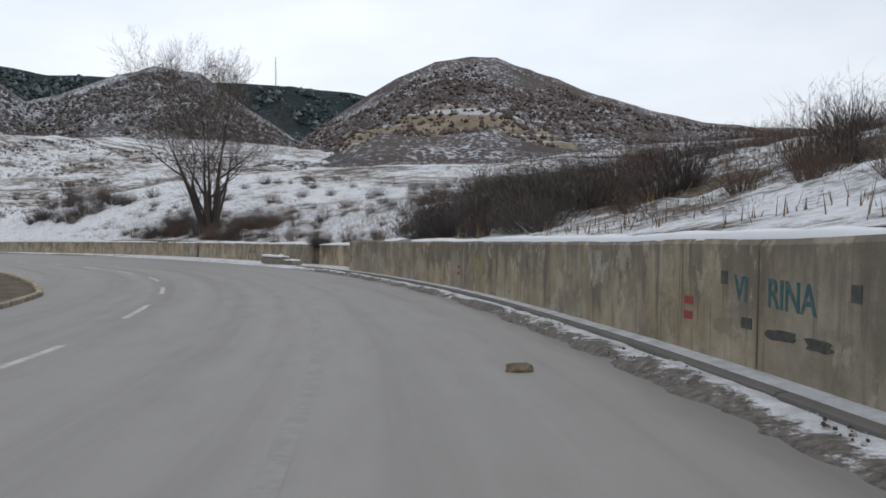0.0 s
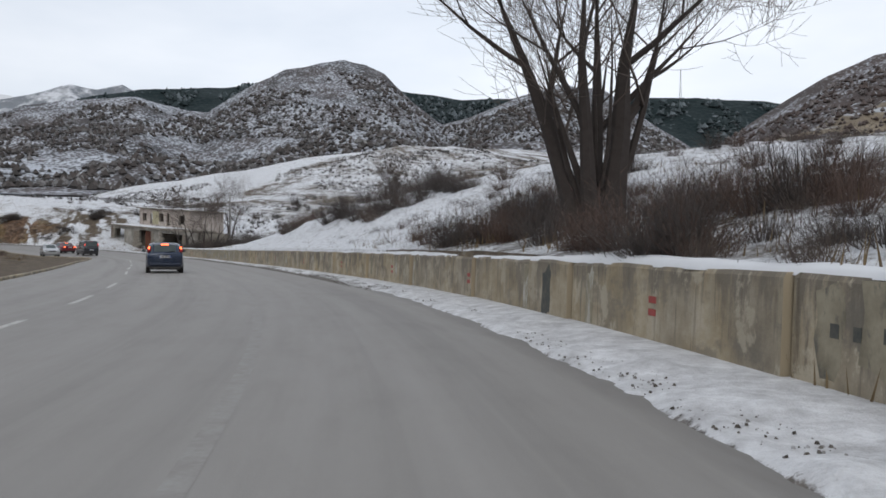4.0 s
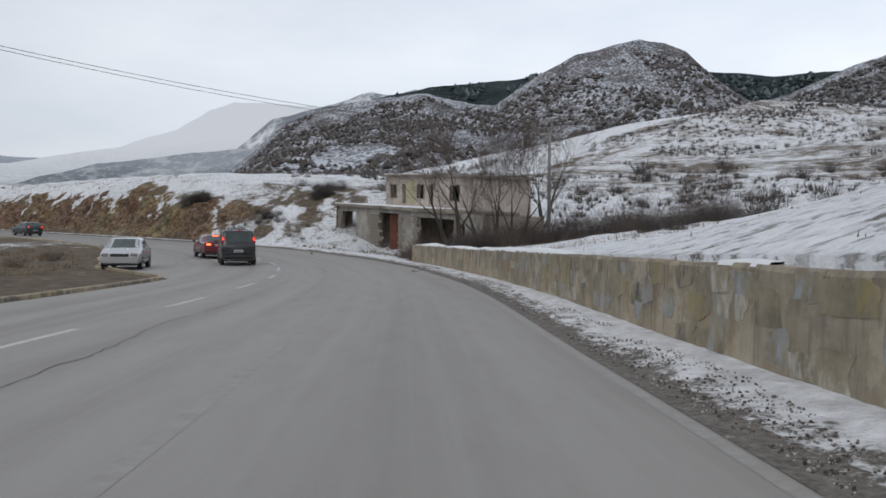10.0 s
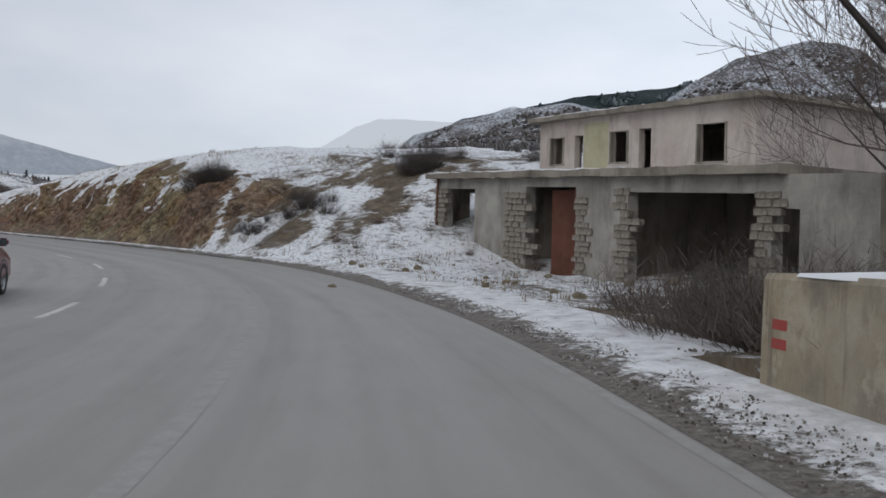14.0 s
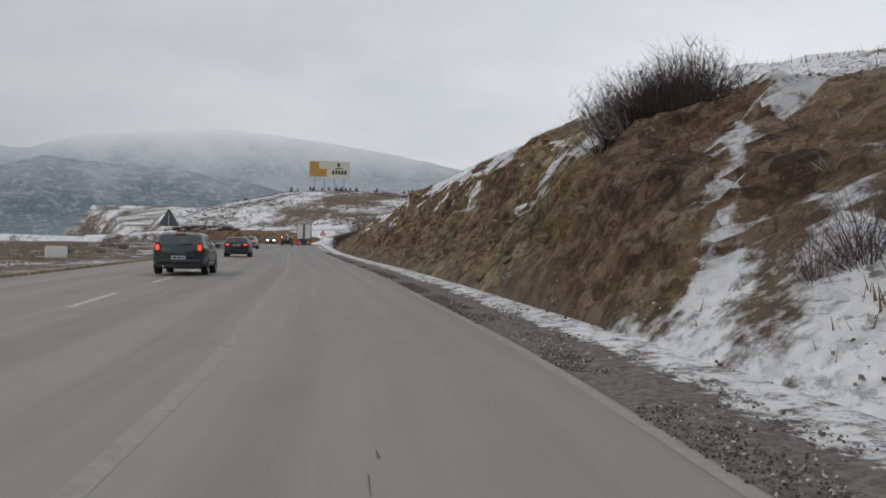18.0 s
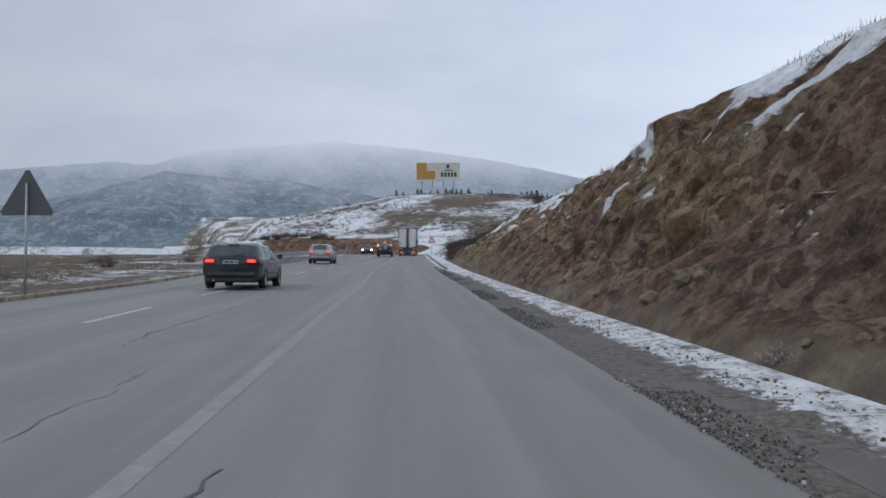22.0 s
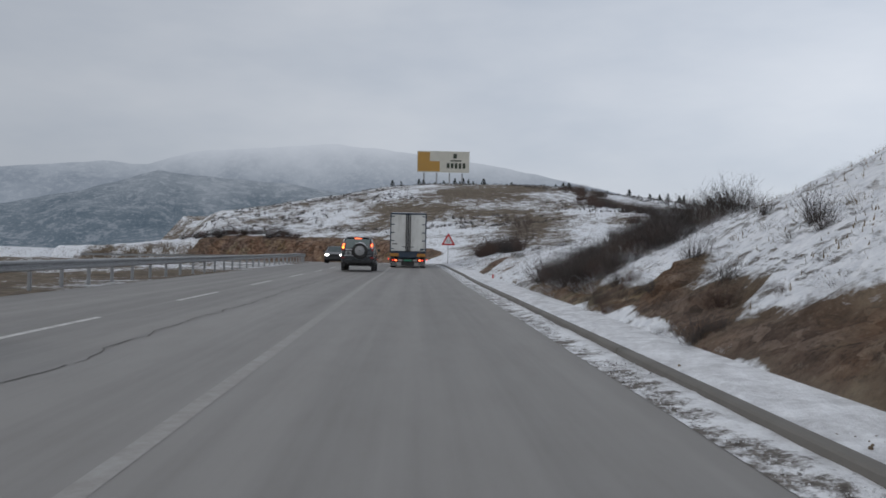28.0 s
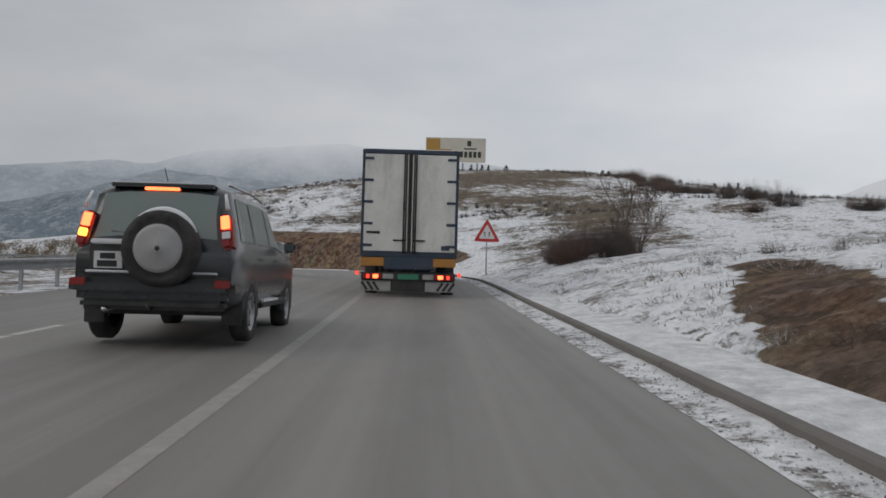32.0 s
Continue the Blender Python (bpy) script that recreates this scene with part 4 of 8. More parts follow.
M_KERB = simple("grey_kerb_concrete", (0.165, 0.155, 0.140), 0.9, 0, 0.6, 1.3, (0.10, 0.092, 0.082))
kerb_l = new("kerb_left")
tagged(kerb_l, "low concrete kerb, grey and chipped", "kerb", kind="structure")
for a in np.arange(-36, 268, 8.0):
    sweep("kerb_stone", a, a + 7.96, lambda s: [(left_edge(s) - 0.16, -0.1), (left_edge(s) - 0.16, 0.09), (left_edge(s) - 0.13, 0.115), (left_edge(s) - 0.03, 0.115), (left_edge(s), 0.09), (left_edge(s), -0.1)],
          M_CONC, kerb_l, 1.99)
kerb_r = new("kerb_right")
tagged(kerb_r, "low concrete gutter kerb between strips of snow", "kerb", kind="structure")
for a in np.arange(198, 270, 6.0):
    sweep("gutter_slab", a, a + 5.96, [(2.32, -0.1), (2.33, 0.022), (2.36, 0.030), (2.70, 0.042), (2.74, -0.1)], M_KERB, kerb_r, 1.49)
for a in np.arange(270, 380, 6.0):
    sweep("kerb_stone", a, a + 5.96, [(2.48, -0.1), (2.49, 0.095), (2.51, 0.11), (2.62, 0.11), (2.64, 0.10), (2.65, -0.1)], M_KERB, kerb_r, 1.49)
for a in np.arange(-36, 35, 6.0):
    sweep("kerb_stone", a, a + 5.96 if a < 28 else 38.7, [(2.90, -0.1), (2.91, 0.095), (2.93, 0.11), (3.02, 0.115), (3.04, 0.10), (3.05, -0.1)], M_KERB, kerb_r, 1.49)

marks = new("road_markings")
tagged(marks, "worn white lane lines", "road marking", kind="structure")
DASH_S = [-36, 31, 60, 90, 115, 140, 180, 210, 245, 265, 290, 350]
DASH_O = [-3.8, -4.0, -5.1, -5.35, -4.9, -4.5, -4.2, -4.9, -5.5, -5.1, -5.2, -5.3]


def paint(name, s0, s1, off, width, mat, parent, label=""):
    ss = np.linspace(s0, s1, max(2, int((s1 - s0) / 0.8) + 1))
    bm = bmesh.new()
    prev = None
    for s in ss:
        o = float(off(s)) if callable(off) else off
        cur = [bm.verts.new(along(s, o - width / 2, 0.0022)), bm.verts.new(along(s, o + width / 2, 0.0022))]
        if prev:
            bm.faces.new([prev[0], prev[1], cur[1], cur[0]])
        prev = cur
    bmesh.ops.recalc_face_normals(bm, faces=bm.faces)
    for f in bm.faces:
        if f.normal.z < 0:
            f.normal_flip()
    return part(name, bm, mat, parent, label)


for first, last, period, length in ((-30, 76, 7.6, 3.4), (82.5, 108, 9.25, 4.4), (112.4, 190, 7.3, 3.0), (200.3, 352, 8.8, 4.0)):
    for a in np.arange(first, last, period):
        paint("dash", a, a + length, lambda s: np.interp(s, DASH_S, DASH_O), 0.12, M_LINE, marks)
for a in np.arange(2, 350, 12.0):
    paint("lane_line", a, a + 12.0, lambda s: np.interp(s, [0, 42, 60, 100, 140, 165, 200, 280, 400], [-0.6, -0.8, -1.3, -1.68, -1.4, -1.3, -1.5, -1.6, -1.6]), 0.16, M_FAINT, marks, "faint worn lane line")
for a in np.arange(66, 204, 14.0):
    paint("edge_line", a, a + 14.0, 1.93, 0.12, M_FAINT, marks, "faint worn edge line")


def crack_line(s0, s1, off, seed, width=0.035):
    rng = random.Random(seed)
    bm = bmesh.new()
    prev, o, s = None, off, s0
    while s < s1:
        o += rng.uniform(-0.07, 0.07) + (off - o) * 0.12
        w = width * rng.uniform(0.25, 1.3)
        cur = [bm.verts.new(along(s, o - w, 0.005)), bm.verts.new(along(s, o + w, 0.005))]
        if prev and rng.random() > 0.06:
            bm.faces.new([prev[0], prev[1], cur[1], cur[0]])
        prev = cur
        s += rng.uniform(0.12, 0.4)
    for f in bm.faces:
        f.normal_update()
        if f.normal.z < 0:
            f.normal_flip()
    return part("crack", bm, M_CRACK, marks, "dark crack in the asphalt")


for k, (a, b, o, w) in enumerate([(76, 132, -3.55, 0.03), (205, 226, -3.3, 0.028), (232, 262, -3.6, 0.04), (268, 310, -3.5, 0.05), (214, 226, -1.1, 0.035), (216, 224, -0.6, 0.02), (184, 190, 0.1, 0.02), (222, 230, -2.6, 0.02)]):
    crack_line(a, b, o, 40 + k, w * 0.36)

# ---- wall details: snow, marks, graffiti, the gap ----


def face_off(s):
    return 3.3 if s < 33 else float(np.interp(edges[max(0, int(np.searchsorted(edges, s)) - 1)], [37, 60, 75, 100, 157], [4.0, 3.7, 3.45, 3.3, 3.3]))


def snow_cap(s0, s1, off, width, height, seed, parent, keep=0.35):
    """Snow lying on the wall's top, broken where it has blown off."""
    rng = random.Random(seed)
    ss = np.arange(s0, s1, 0.3)
    h = np.clip(rough(ss, ss * 0 + seed, 3.5, seed, 4, 0.6) + keep, 0, 1)
    bm = bmesh.new()
    prev = None
    for s, a in zip(ss, h):
        if a < 0.04:
            prev = None
            continue
        e = max(0.05, min(1.0, (s - s0) / 1.5, (s1 - s) / 1.5))
        t, j = (0.03 + 0.09 * a) * e, rng.uniform(-0.03, 0.05)
        off = (face_off(s) + 0.05) if s > 37 else off
        prof = [(off + j, height - 0.02), (off + j + 0.03, height + t * 0.7), (off + 0.18, height + t), (off + width, height + t * 1.3), (off + width + 0.3 * e, height - 0.05)]
        cur = [bm.verts.new(along(s, o, z)) for o, z in prof]
        if prev:
            for q in range(4):
                bm.faces.new([prev[q], prev[q + 1], cur[q + 1], cur[q]])
        prev = cur
    bmesh.ops.recalc_face_normals(bm, faces=bm.faces)
    for f in bm.faces:
        f.smooth = True
    return part("snow_cap", bm, M_SNOW, parent, "band of snow on the wall top")


snow_cap(-36, 32.8, 3.36, 0.35, 1.28, 3, wall_a, 0.22)
snow_cap(40.3, 74, 3.78, 0.3, 1.06, 8, wall_b, 0.5)
snow_cap(74, 128, 3.55, 0.2, 1.06, 12, wall_b, -0.1)
snow_cap(128, 157, 3.36, 0.3, 1.06, 16, wall_b, 0.6)

M_RED = simple("faded_red_paint", (0.36, 0.055, 0.045), 0.6, 0, 0.3, 9)
M_TEAL = simple("teal_spray_paint", (0.035, 0.125, 0.135), 0.7, 0, 0.45, 14, (0.28, 0.25, 0.19))


def smear(name, color, keep=0.5):
    """Paint worn through to the concrete."""
    k = Nodes(name, 0.8, 0, 0.3)
    f = k.math("MULTIPLY", k.math("SUBTRACT", k.noise(4.5, 7, 0.75, k.coord("Object", (1, 1, 0.5))), keep), 6.0, True)
    return k.done(k.mix(f, k.ramp(k.noise(2.0, 6, 0.7), (0.35, (0.20, 0.175, 0.125)), (0.65, (0.36, 0.32, 0.235))), color))


M_YELLOW = smear("worn_yellow_spray_paint", (0.40, 0.31, 0.07), 0.50)
M_WHITE = smear("worn_white_paint", (0.50, 0.48, 0.43), 0.46)
M_DARK = simple("dark_spray_paint", (0.06, 0.065, 0.06), 0.7, 0, 0.5, 9, (0.24, 0.21, 0.16))


def patch(name, s, z, w, h, mat, parent, label="", proud=0.006):
    """A thin painted or fixed plate on the wall's road face, w along the road, h high."""
    off, top = face_off(s), (1.27 if s < 33 else 1.06)
    bm = bmesh.new()
    lay = []
    ragged = random.Random(int(s * 100 + z * 37))
    n = 4 if w < 0.3 else 14
    ring = []
    for k in range(n):
        a = 2 * math.pi * (k + 0.5) / n
        c, d = math.cos(a), math.sin(a)
        q = (1.0 if n == 4 else ragged.uniform(0.72, 1.08)) / max(abs(c), abs(d))
        ring.append((s - c * q * w / 2, min(top - 0.03, z - d * q * h / 2)))
    for ss, zz in ring:
        lean = 0.03 * (zz + 0.2) / (top + 0.15)
        lay.append((ss, off + lean, zz))
    a = [bm.verts.new(along(ss, o - proud, zz)) for ss, o, zz in lay]
    b = [bm.verts.new(along(ss, o + 0.02, zz)) for ss, o, zz in lay]
    bm.faces.new(a)
    for k in range(n):
        bm.faces.new([a[k], b[k], b[(k + 1) % n], a[(k + 1) % n]])
    bmesh.ops.recalc_face_normals(bm, faces=bm.faces)
    return part(name, bm, mat, parent, label)


for s in (8.61, 20.6, 32.6, 52.0, 61.4, 69.5, 77.8, 86.6, 96.0, 104, 111.55, 119.7, 127.6, 136.0, 144.8, 151.6, 157.0):
    for z in (0.47, 0.63):
        patch("red_mark", s, z, 0.22, 0.085, M_RED, wall_a if s < 33 else wall_b, "pair of faded red squares")
patch("white_patch", 11.8, 0.92, 0.62, 0.5, M_WHITE, wall_a, "smear of white paint")
patch("yellow_patch", 18.7, 0.72, 0.8, 0.66, M_YELLOW, wall_a, "smear of yellow paint")
for s, w, mat in ((54.3, 0.32, M_WHITE), (56.2, 0.5, M_DARK), (57.4, 0.28, M_WHITE), (67.0, 0.3, M_WHITE), (67.8, 0.25, M_WHITE), (152.6, 0.8, M_WHITE)):
    patch("run_stain", s, 0.5, w, 0.95, mat, wall_b, "pale run of lime down the wall", 0.004)
for s, z, w in ((48.4, 0.6, 0.12), (48.1, 0.6, 0.1), (47.7, 0.62, 0.16), (47.3, 0.6, 0.1), (46.9, 0.61, 0.14)):
    patch("graffiti_mark", s, z, w, 0.12, M_DARK, wall_b, "unreadable dark scrawl")
M_PALEBLUE = smear("worn_pale_blue_paint", (0.34, 0.37, 0.40), 0.47)
M_OCHRE = smear("worn_ochre_paint", (0.33, 0.27, 0.10), 0.48)
M_SOOT = smear("sooty_black_paint", (0.085, 0.085, 0.085), 0.50)
wall_rng = random.Random(404)
for s in np.arange(113.5, 137, 0.75):
    for z0 in (0.3, 0.62, 0.88):
        if wall_rng.random() < 0.62:
            patch("paint_smear", s + wall_rng.uniform(-0.3, 0.3), z0 + wall_rng.uniform(-0.1, 0.1), wall_rng.uniform(0.4, 0.95), wall_rng.uniform(0.22, 0.48),
                  wall_rng.choice((M_WHITE, M_PALEBLUE, M_OCHRE, M_SOOT, M_PALEBLUE, M_OCHRE)), wall_b, "old smeared paint", wall_rng.uniform(0.003, 0.009))
for s in np.arange(-2, 156, 1.7):
    if wall_rng.random() < 0.3 and not 32 < s < 39:
        patch("run_stain", s + wall_rng.uniform(-0.6, 0.6), wall_rng.uniform(0.45, 0.75), wall_rng.uniform(0.3, 0.5), wall_rng.uniform(0.6, 0.95), M_SOOT if wall_rng.random() < 0.6 else M_WHITE,
              wall_a if s < 33 else wall_b, "dark run of water down the wall", 0.0025)


def lettering(text, s_left, z, size, mat, parent):
    cu = bpy.data.curves.new("graffiti", "FONT")
    cu.body, cu.size, cu.extrude, cu.offset = text, size, 0.004, 0.006
    tmp = bpy.data.objects.new("graffiti", cu)
    scene.collection.objects.link(tmp)
    me = bpy.data.meshes.new_from_object(tmp.evaluated_get(bpy.context.evaluated_depsgraph_get()))
    bpy.data.objects.remove(tmp)
    me.materials.append(mat)
    ob = new("graffiti", me)
    p, q = Vector(along(s_left, face_off(s_left) - 0.005 + 0.025, z)), Vector(along(s_left - 1, face_off(s_left) - 0.005 + 0.025, z))
    ex = (q - p).normalized()
    ex.z = 0
    ez = Vector((0, 0, 1))
    m = Matrix((ex, ez, ex.cross(ez))).transposed().to_4x4()
    m.translation = p
    ob.matrix_world = m
    ob.parent = parent
    ob["label"] = "teal sprayed capital letters"
    return ob


lettering("VI", 7.56, 0.70, 0.33, M_TEAL, wall_a)
lettering("RINA", 6.93, 0.68, 0.35, M_TEAL, wall_a)
for s, z in ((7.78, 0.9), (5.62, 0.86)):
    patch("graffiti_mark", s, z, 0.13, 0.13, M_DARK, wall_a, "dark sprayed blot")
for s, z, w in ((6.7, 0.45, 0.5), (7.3, 0.5, 0.2), (6.1, 0.43, 0.4)):
    patch("graffiti_mark", s, z, w, 0.1, M_DARK, wall_a, "faded dark scrawl")

gap_wall = new("recessed_wall")
tagged(gap_wall, "broken piece of concrete wall set back in the gap", "wall", kind="structure")
wall_panel("wall_panel", 32.95, 39.2, 4.15, 1.06, -0.3, 0.3, gap_wall)
snow_cap(33.2, 39.0, 4.2, 0.28, 1.06, 9, gap_wall, 0.5)


def block_mesh(w, d, h, bev=0.03, jag=0.0, seed=1):
    bm = bmesh.new()
    bmesh.ops.create_cube(bm, size=1.0)
    bmesh.ops.scale(bm, vec=(w, d, h), verts=bm.verts)
    bmesh.ops.translate(bm, vec=(0, 0, h / 2), verts=bm.verts)
    bmesh.ops.bevel(bm, geom=bm.edges[:], offset=bev, segments=2, affect="EDGES", clamp_overlap=True)
    if jag:
        rng = random.Random(seed)
        for v in bm.verts:
            v.co += Vector((rng.uniform(-jag, jag), rng.uniform(-jag, jag), rng.uniform(-jag, jag)))
    return bm


def stand(s, o, dz=0.0, turn=0.0):
    """Pose on the road's plane at s, o that looks along the road."""
    x, y, z = along(s, o, dz)
    return pose(x, y, z, 0, 0, heading(s) + turn)


def on_land(s, o, sink=0.05):
    p = along(np.array([s]), np.array([o]))[0]
    z = ground_height(p[:1], p[1:2], np.array([float(s)]), np.array([float(o)]))[0]
    return Vector((p[0], p[1], z - sink))


GAP_BUSHES = []
blk = new("concrete_block")
blk.matrix_world = stand(42.3, 3.1, 0.0)
tagged(blk, "long low concrete block capped with snow", "concrete block")
M_BLOCK = simple("weathered_block_concrete", (0.24, 0.215, 0.175), 0.9, 0, 0.7, 5.0, (0.12, 0.11, 0.09))
part("block", block_mesh(0.55, 3.0, 0.46, 0.11, 0.03, 4), M_BLOCK, blk)
cap = part("snow", block_mesh(0.50, 2.8, 0.08, 0.035, 0.02, 5), M_SNOW, blk, "snow on the block")
cap.location.z = 0.44
low = new("low_concrete_block")
low.matrix_world = stand(40.1, 3.15, 0.0)
tagged(low, "short low concrete block with snow on top", "concrete block")
part("block", block_mesh(0.6, 1.3, 0.30, 0.09, 0.03, 14), M_BLOCK, low)
cap = part("snow", block_mesh(0.5, 1.1, 0.07, 0.03, 0.02, 15), M_SNOW, low, "snow on the block")
cap.location.z = 0.285


def tube(points, radius, sides=5):
    """A bmesh tube along points; radius may be a list."""
    bm = bmesh.new()
    pts = [Vector(p) for p in points]
    rad = radius if isinstance(radius, (list, tuple)) else [radius] * len(pts)
    rings = []
    for i, p in enumerate(pts):
        d = (pts[min(i + 1, len(pts) - 1)] - pts[max(i - 1, 0)]).normalized()
        u = d.orthogonal().normalized()
        v = d.cross(u)
        rings.append([bm.verts.new(p + (u * math.cos(a) + v * math.sin(a)) * rad[i]) for a in [2 * math.pi * k / sides for k in range(sides)]])
    for a, b in zip(rings, rings[1:]):
        # match the nearest start to avoid twist
        j = min(range(sides), key=lambda k: (b[k].co - a[0].co).length)
        b2 = b[j:] + b[:j]
        for k in range(sides):
            bm.faces.new([a[k], a[(k + 1) % sides], b2[(k + 1) % sides], b2[k]])
        b[:] = b2
    bm.faces.new(rings[0][::-1])
    bm.faces.new(rings[-1])
    bmesh.ops.recalc_face_normals(bm, faces=bm.faces)
    for f in bm.faces:
        f.smooth = True
    return bm


M_BLACK = simple("black_rubber", (0.02, 0.02, 0.021), 0.75)
for s, o, z in ((39.5, 4.3, 0.5), (39.8, 4.25, 0.6), (39.65, 4.3, 0.75), (39.6, 4.7, 0.4)):
    GAP_BUSHES.append((s, o, z))
rod = part("rod", tube([along(39.5, 3.75, 0.12), along(39.3, 4.0, 0.5)], 0.007, 6), simple("faded_blue_plastic", (0.06, 0.16, 0.30), 0.5), None)
tagged(rod, "thin blue plastic rod leaning in the wall's gap", "rod")
c0 = [along(40.4 + 0.5 * u ** 2, 3.5 + 0.45 * u ** 0.7, 0.03 + 1.02 * math.sin(u * math.pi / 2) ** 0.7) for u in np.linspace(0, 1, 14)]
cable = part("cable", tube(c0, 0.012, 6), M_BLACK, None)
tagged(cable, "black cable hanging against the concrete wall", "cable")
hose = part("hose", tube([along(42.4 + 0.35 * math.cos(a), 3.4, 0.43 + 0.12 * math.sin(a)) for a in np.linspace(0, math.pi, 8)], 0.035, 6), M_SNOW, None)
tagged(hose, "snow-covered loop of hose on the block", "hose")

# ---- trees, shrubs, grass ----
M_BARK = simple("grey_brown_bark", (0.060, 0.050, 0.046), 0.95, 0, 0.4, 6, (0.03, 0.025, 0.022))
M_TWIG = simple("bare_twigs", (0.125, 0.100, 0.086), 0.95, 0, 0.3, 2, (0.05, 0.04, 0.035))
M_TWIG_RED = simple("reddish_bare_twigs", (0.130, 0.088, 0.072), 0.95, 0, 0.3, 2, (0.05, 0.035, 0.03))
M_TWIG_DARK = simple("dark_bramble_twigs", (0.088, 0.076, 0.071), 0.95, 0, 0.3, 2, (0.03, 0.025, 0.02))
M_DRY = simple("dry_grass", (0.21, 0.155, 0.088), 0.95, 0, 0.4, 1.5, (0.09, 0.065, 0.04))
M_CONIFER = simple("conifer_needles", (0.026, 0.040, 0.030), 0.95, 0, 0.3, 1.2, (0.012, 0.02, 0.016))


class Soup:
    """Vertices and faces for one mesh."""

    def __init__(self):
        self.v, self.f = [], []

    def limb(self, a, b, ra, rb, sides=4):
        d = (b - a)
        if d.length < 1e-5:
            return
        d.normalize()
        u = d.orthogonal().normalized()
        w = d.cross(u)
        n = len(self.v)
        for p, r in ((a, ra), (b, rb)):
            for k in range(sides):
                t = 2 * math.pi * k / sides
                self.v.append(p + (u * math.cos(t) + w * math.sin(t)) * r)
        for k in range(sides):
            self.f.append((n + k, n + (k + 1) % sides, n + sides + (k + 1) % sides, n + sides + k))

    def mesh(self, name, mat):
        me = bpy.data.meshes.new(name)
        me.from_pydata([tuple(p) for p in self.v], [], self.f)
        me.materials.append(mat)
        me.update()
        return me


def grow(soup_big, soup_small, rng, p, d, length, radius, depth, spread=0.5, lift=0.12, twig=0.006):
    steps = 4 if depth > 1 else 3
    for k in range(steps):
        q = p + d * (length / steps)
        r2 = radius * (1 - 0.16 * (k + 1) / 1.0 * 0.8)
        (soup_big if depth >= 3 else soup_small).limb(p, q, max(radius, twig), max(r2, twig * 0.7), 7 if depth >= 4 else (5 if depth == 3 else 3))
        d = (d + Vector((rng.uniform(-1, 1), rng.uniform(-1, 1), rng.uniform(-0.6, 1))) * 0.13 + Vector((0, 0, lift * 0.5))).normalized()
        p, radius = q, r2
        if depth > 0 and (k > 0 or depth < 3):
            for _ in range(1 if depth >= 3 else rng.choice((1, 2))):
                side = d.orthogonal().normalized()
                side.rotate(Matrix.Rotation(rng.uniform(0, 2 * math.pi), 3, d))
                nd = (d * (1 - spread) + side * spread * rng.uniform(0.7, 1.3) + Vector((0, 0, lift))).normalized()
                grow(soup_big, soup_small, rng, p, nd, length * rng.uniform(0.5, 0.72), radius * 0.58, depth - 1, spread, lift, twig)
    if depth > 0:
        grow(soup_big, soup_small, rng, p, d, length * 0.62, radius * 0.75, depth - 1, spread, lift, twig)


def bare_tree(name, place, height, seed, stems=1, depth=4, lean=0.1, label="", radius=None, twigmat=None, spread=0.5, rad_tilt=0.3, twig=0.006, suckers=0, way=None):
    rng = random.Random(seed)
    root = new(name)
    root.location = place
    tagged(root, label, "tree")
    big, small = Soup(), Soup()
    for k in range(stems):
        a = 2 * math.pi * (k + rng.random() * 0.5) / max(1, stems)
        tilt = rad_tilt if stems > 1 else lean
        d = Vector((math.cos(a) * tilt, math.sin(a) * tilt, 1)).normalized()
        if way is not None:
            d = (d + Vector((way[0], way[1], 0))).normalized()
        r = (radius or height * 0.02) * (1.0 if k == 0 else rng.uniform(0.6, 0.9))
        start = Vector((math.cos(a) * r * 0.8, math.sin(a) * r * 0.8, -0.4)) if stems > 1 else Vector((0, 0, -0.4))
        grow(big, small, rng, start, d, height * (0.42 if depth >= 4 else 0.5) * rng.uniform(0.85, 1.05), r, depth, spread, 0.14, twig)
    for k in range(suckers):
        a = rng.uniform(0, 6.28)
        d = Vector((math.cos(a) * 0.42, math.sin(a) * 0.42, 1)).normalized()
        grow(big, small, rng, Vector((math.cos(a) * 0.3, math.sin(a) * 0.3, rng.uniform(-0.3, 1.6))), d, height * rng.uniform(0.2, 0.34), rng.uniform(0.05, 0.12), 3, 0.55, 0.12, twig)
    t = new("trunk", big.mesh("trunk", M_BARK))
    t.parent = root
    c = new("crown", small.mesh("crown", twigmat or M_TWIG))
    c.parent = root
    c["label"] = "bare winter twigs"
    return root


bare_tree("large_tree", on_land(60.3, 6.4), 15.0, 7, stems=4, depth=5, label="large bare tree with several dark trunks on the bank", radius=0.36, rad_tilt=0.20, twig=0.0058, spread=0.55, suckers=8, way=(-0.09, -0.03))
bare_tree("young_tree", on_land(98, 11.5), 3.2, 14, stems=4, depth=3, label="small bare tree on the snowy bank", radius=0.13, spread=0.62, twig=0.012)
for k, (x, y, h, st, rad, way) in enumerate(((-90.3, 124.7, 10.5, 2, 0.24, (-0.30, -0.36)), (-91.6, 128.4, 10.5, 2, 0.22, (-0.16, -0.2)), (-92.6, 131.6, 10.5, 2, 0.20, (0.05, 0.06)),
                                          (-96.5, 136.5, 10.5, 1, 0.17, (-0.2, -0.1)), (-101.7, 146.0, 11.5, 3, 0.17, (0, 0)))):
    s, o = locate(np.array([x]), np.array([y]))
    bare_tree("bare_tree", on_land(float(s[0]), float(o[0])), h, 100 + k, stems=st, depth=4, lean=0.25, label="leaning bare tree beside the ruined house", radius=rad, rad_tilt=0.22, twig=0.0065, way=way)
bare_tree("bare_tree", on_land(119, 33), 4.5, 131, depth=3, label="thin bare tree on the snowfield", radius=0.08, twig=0.012)
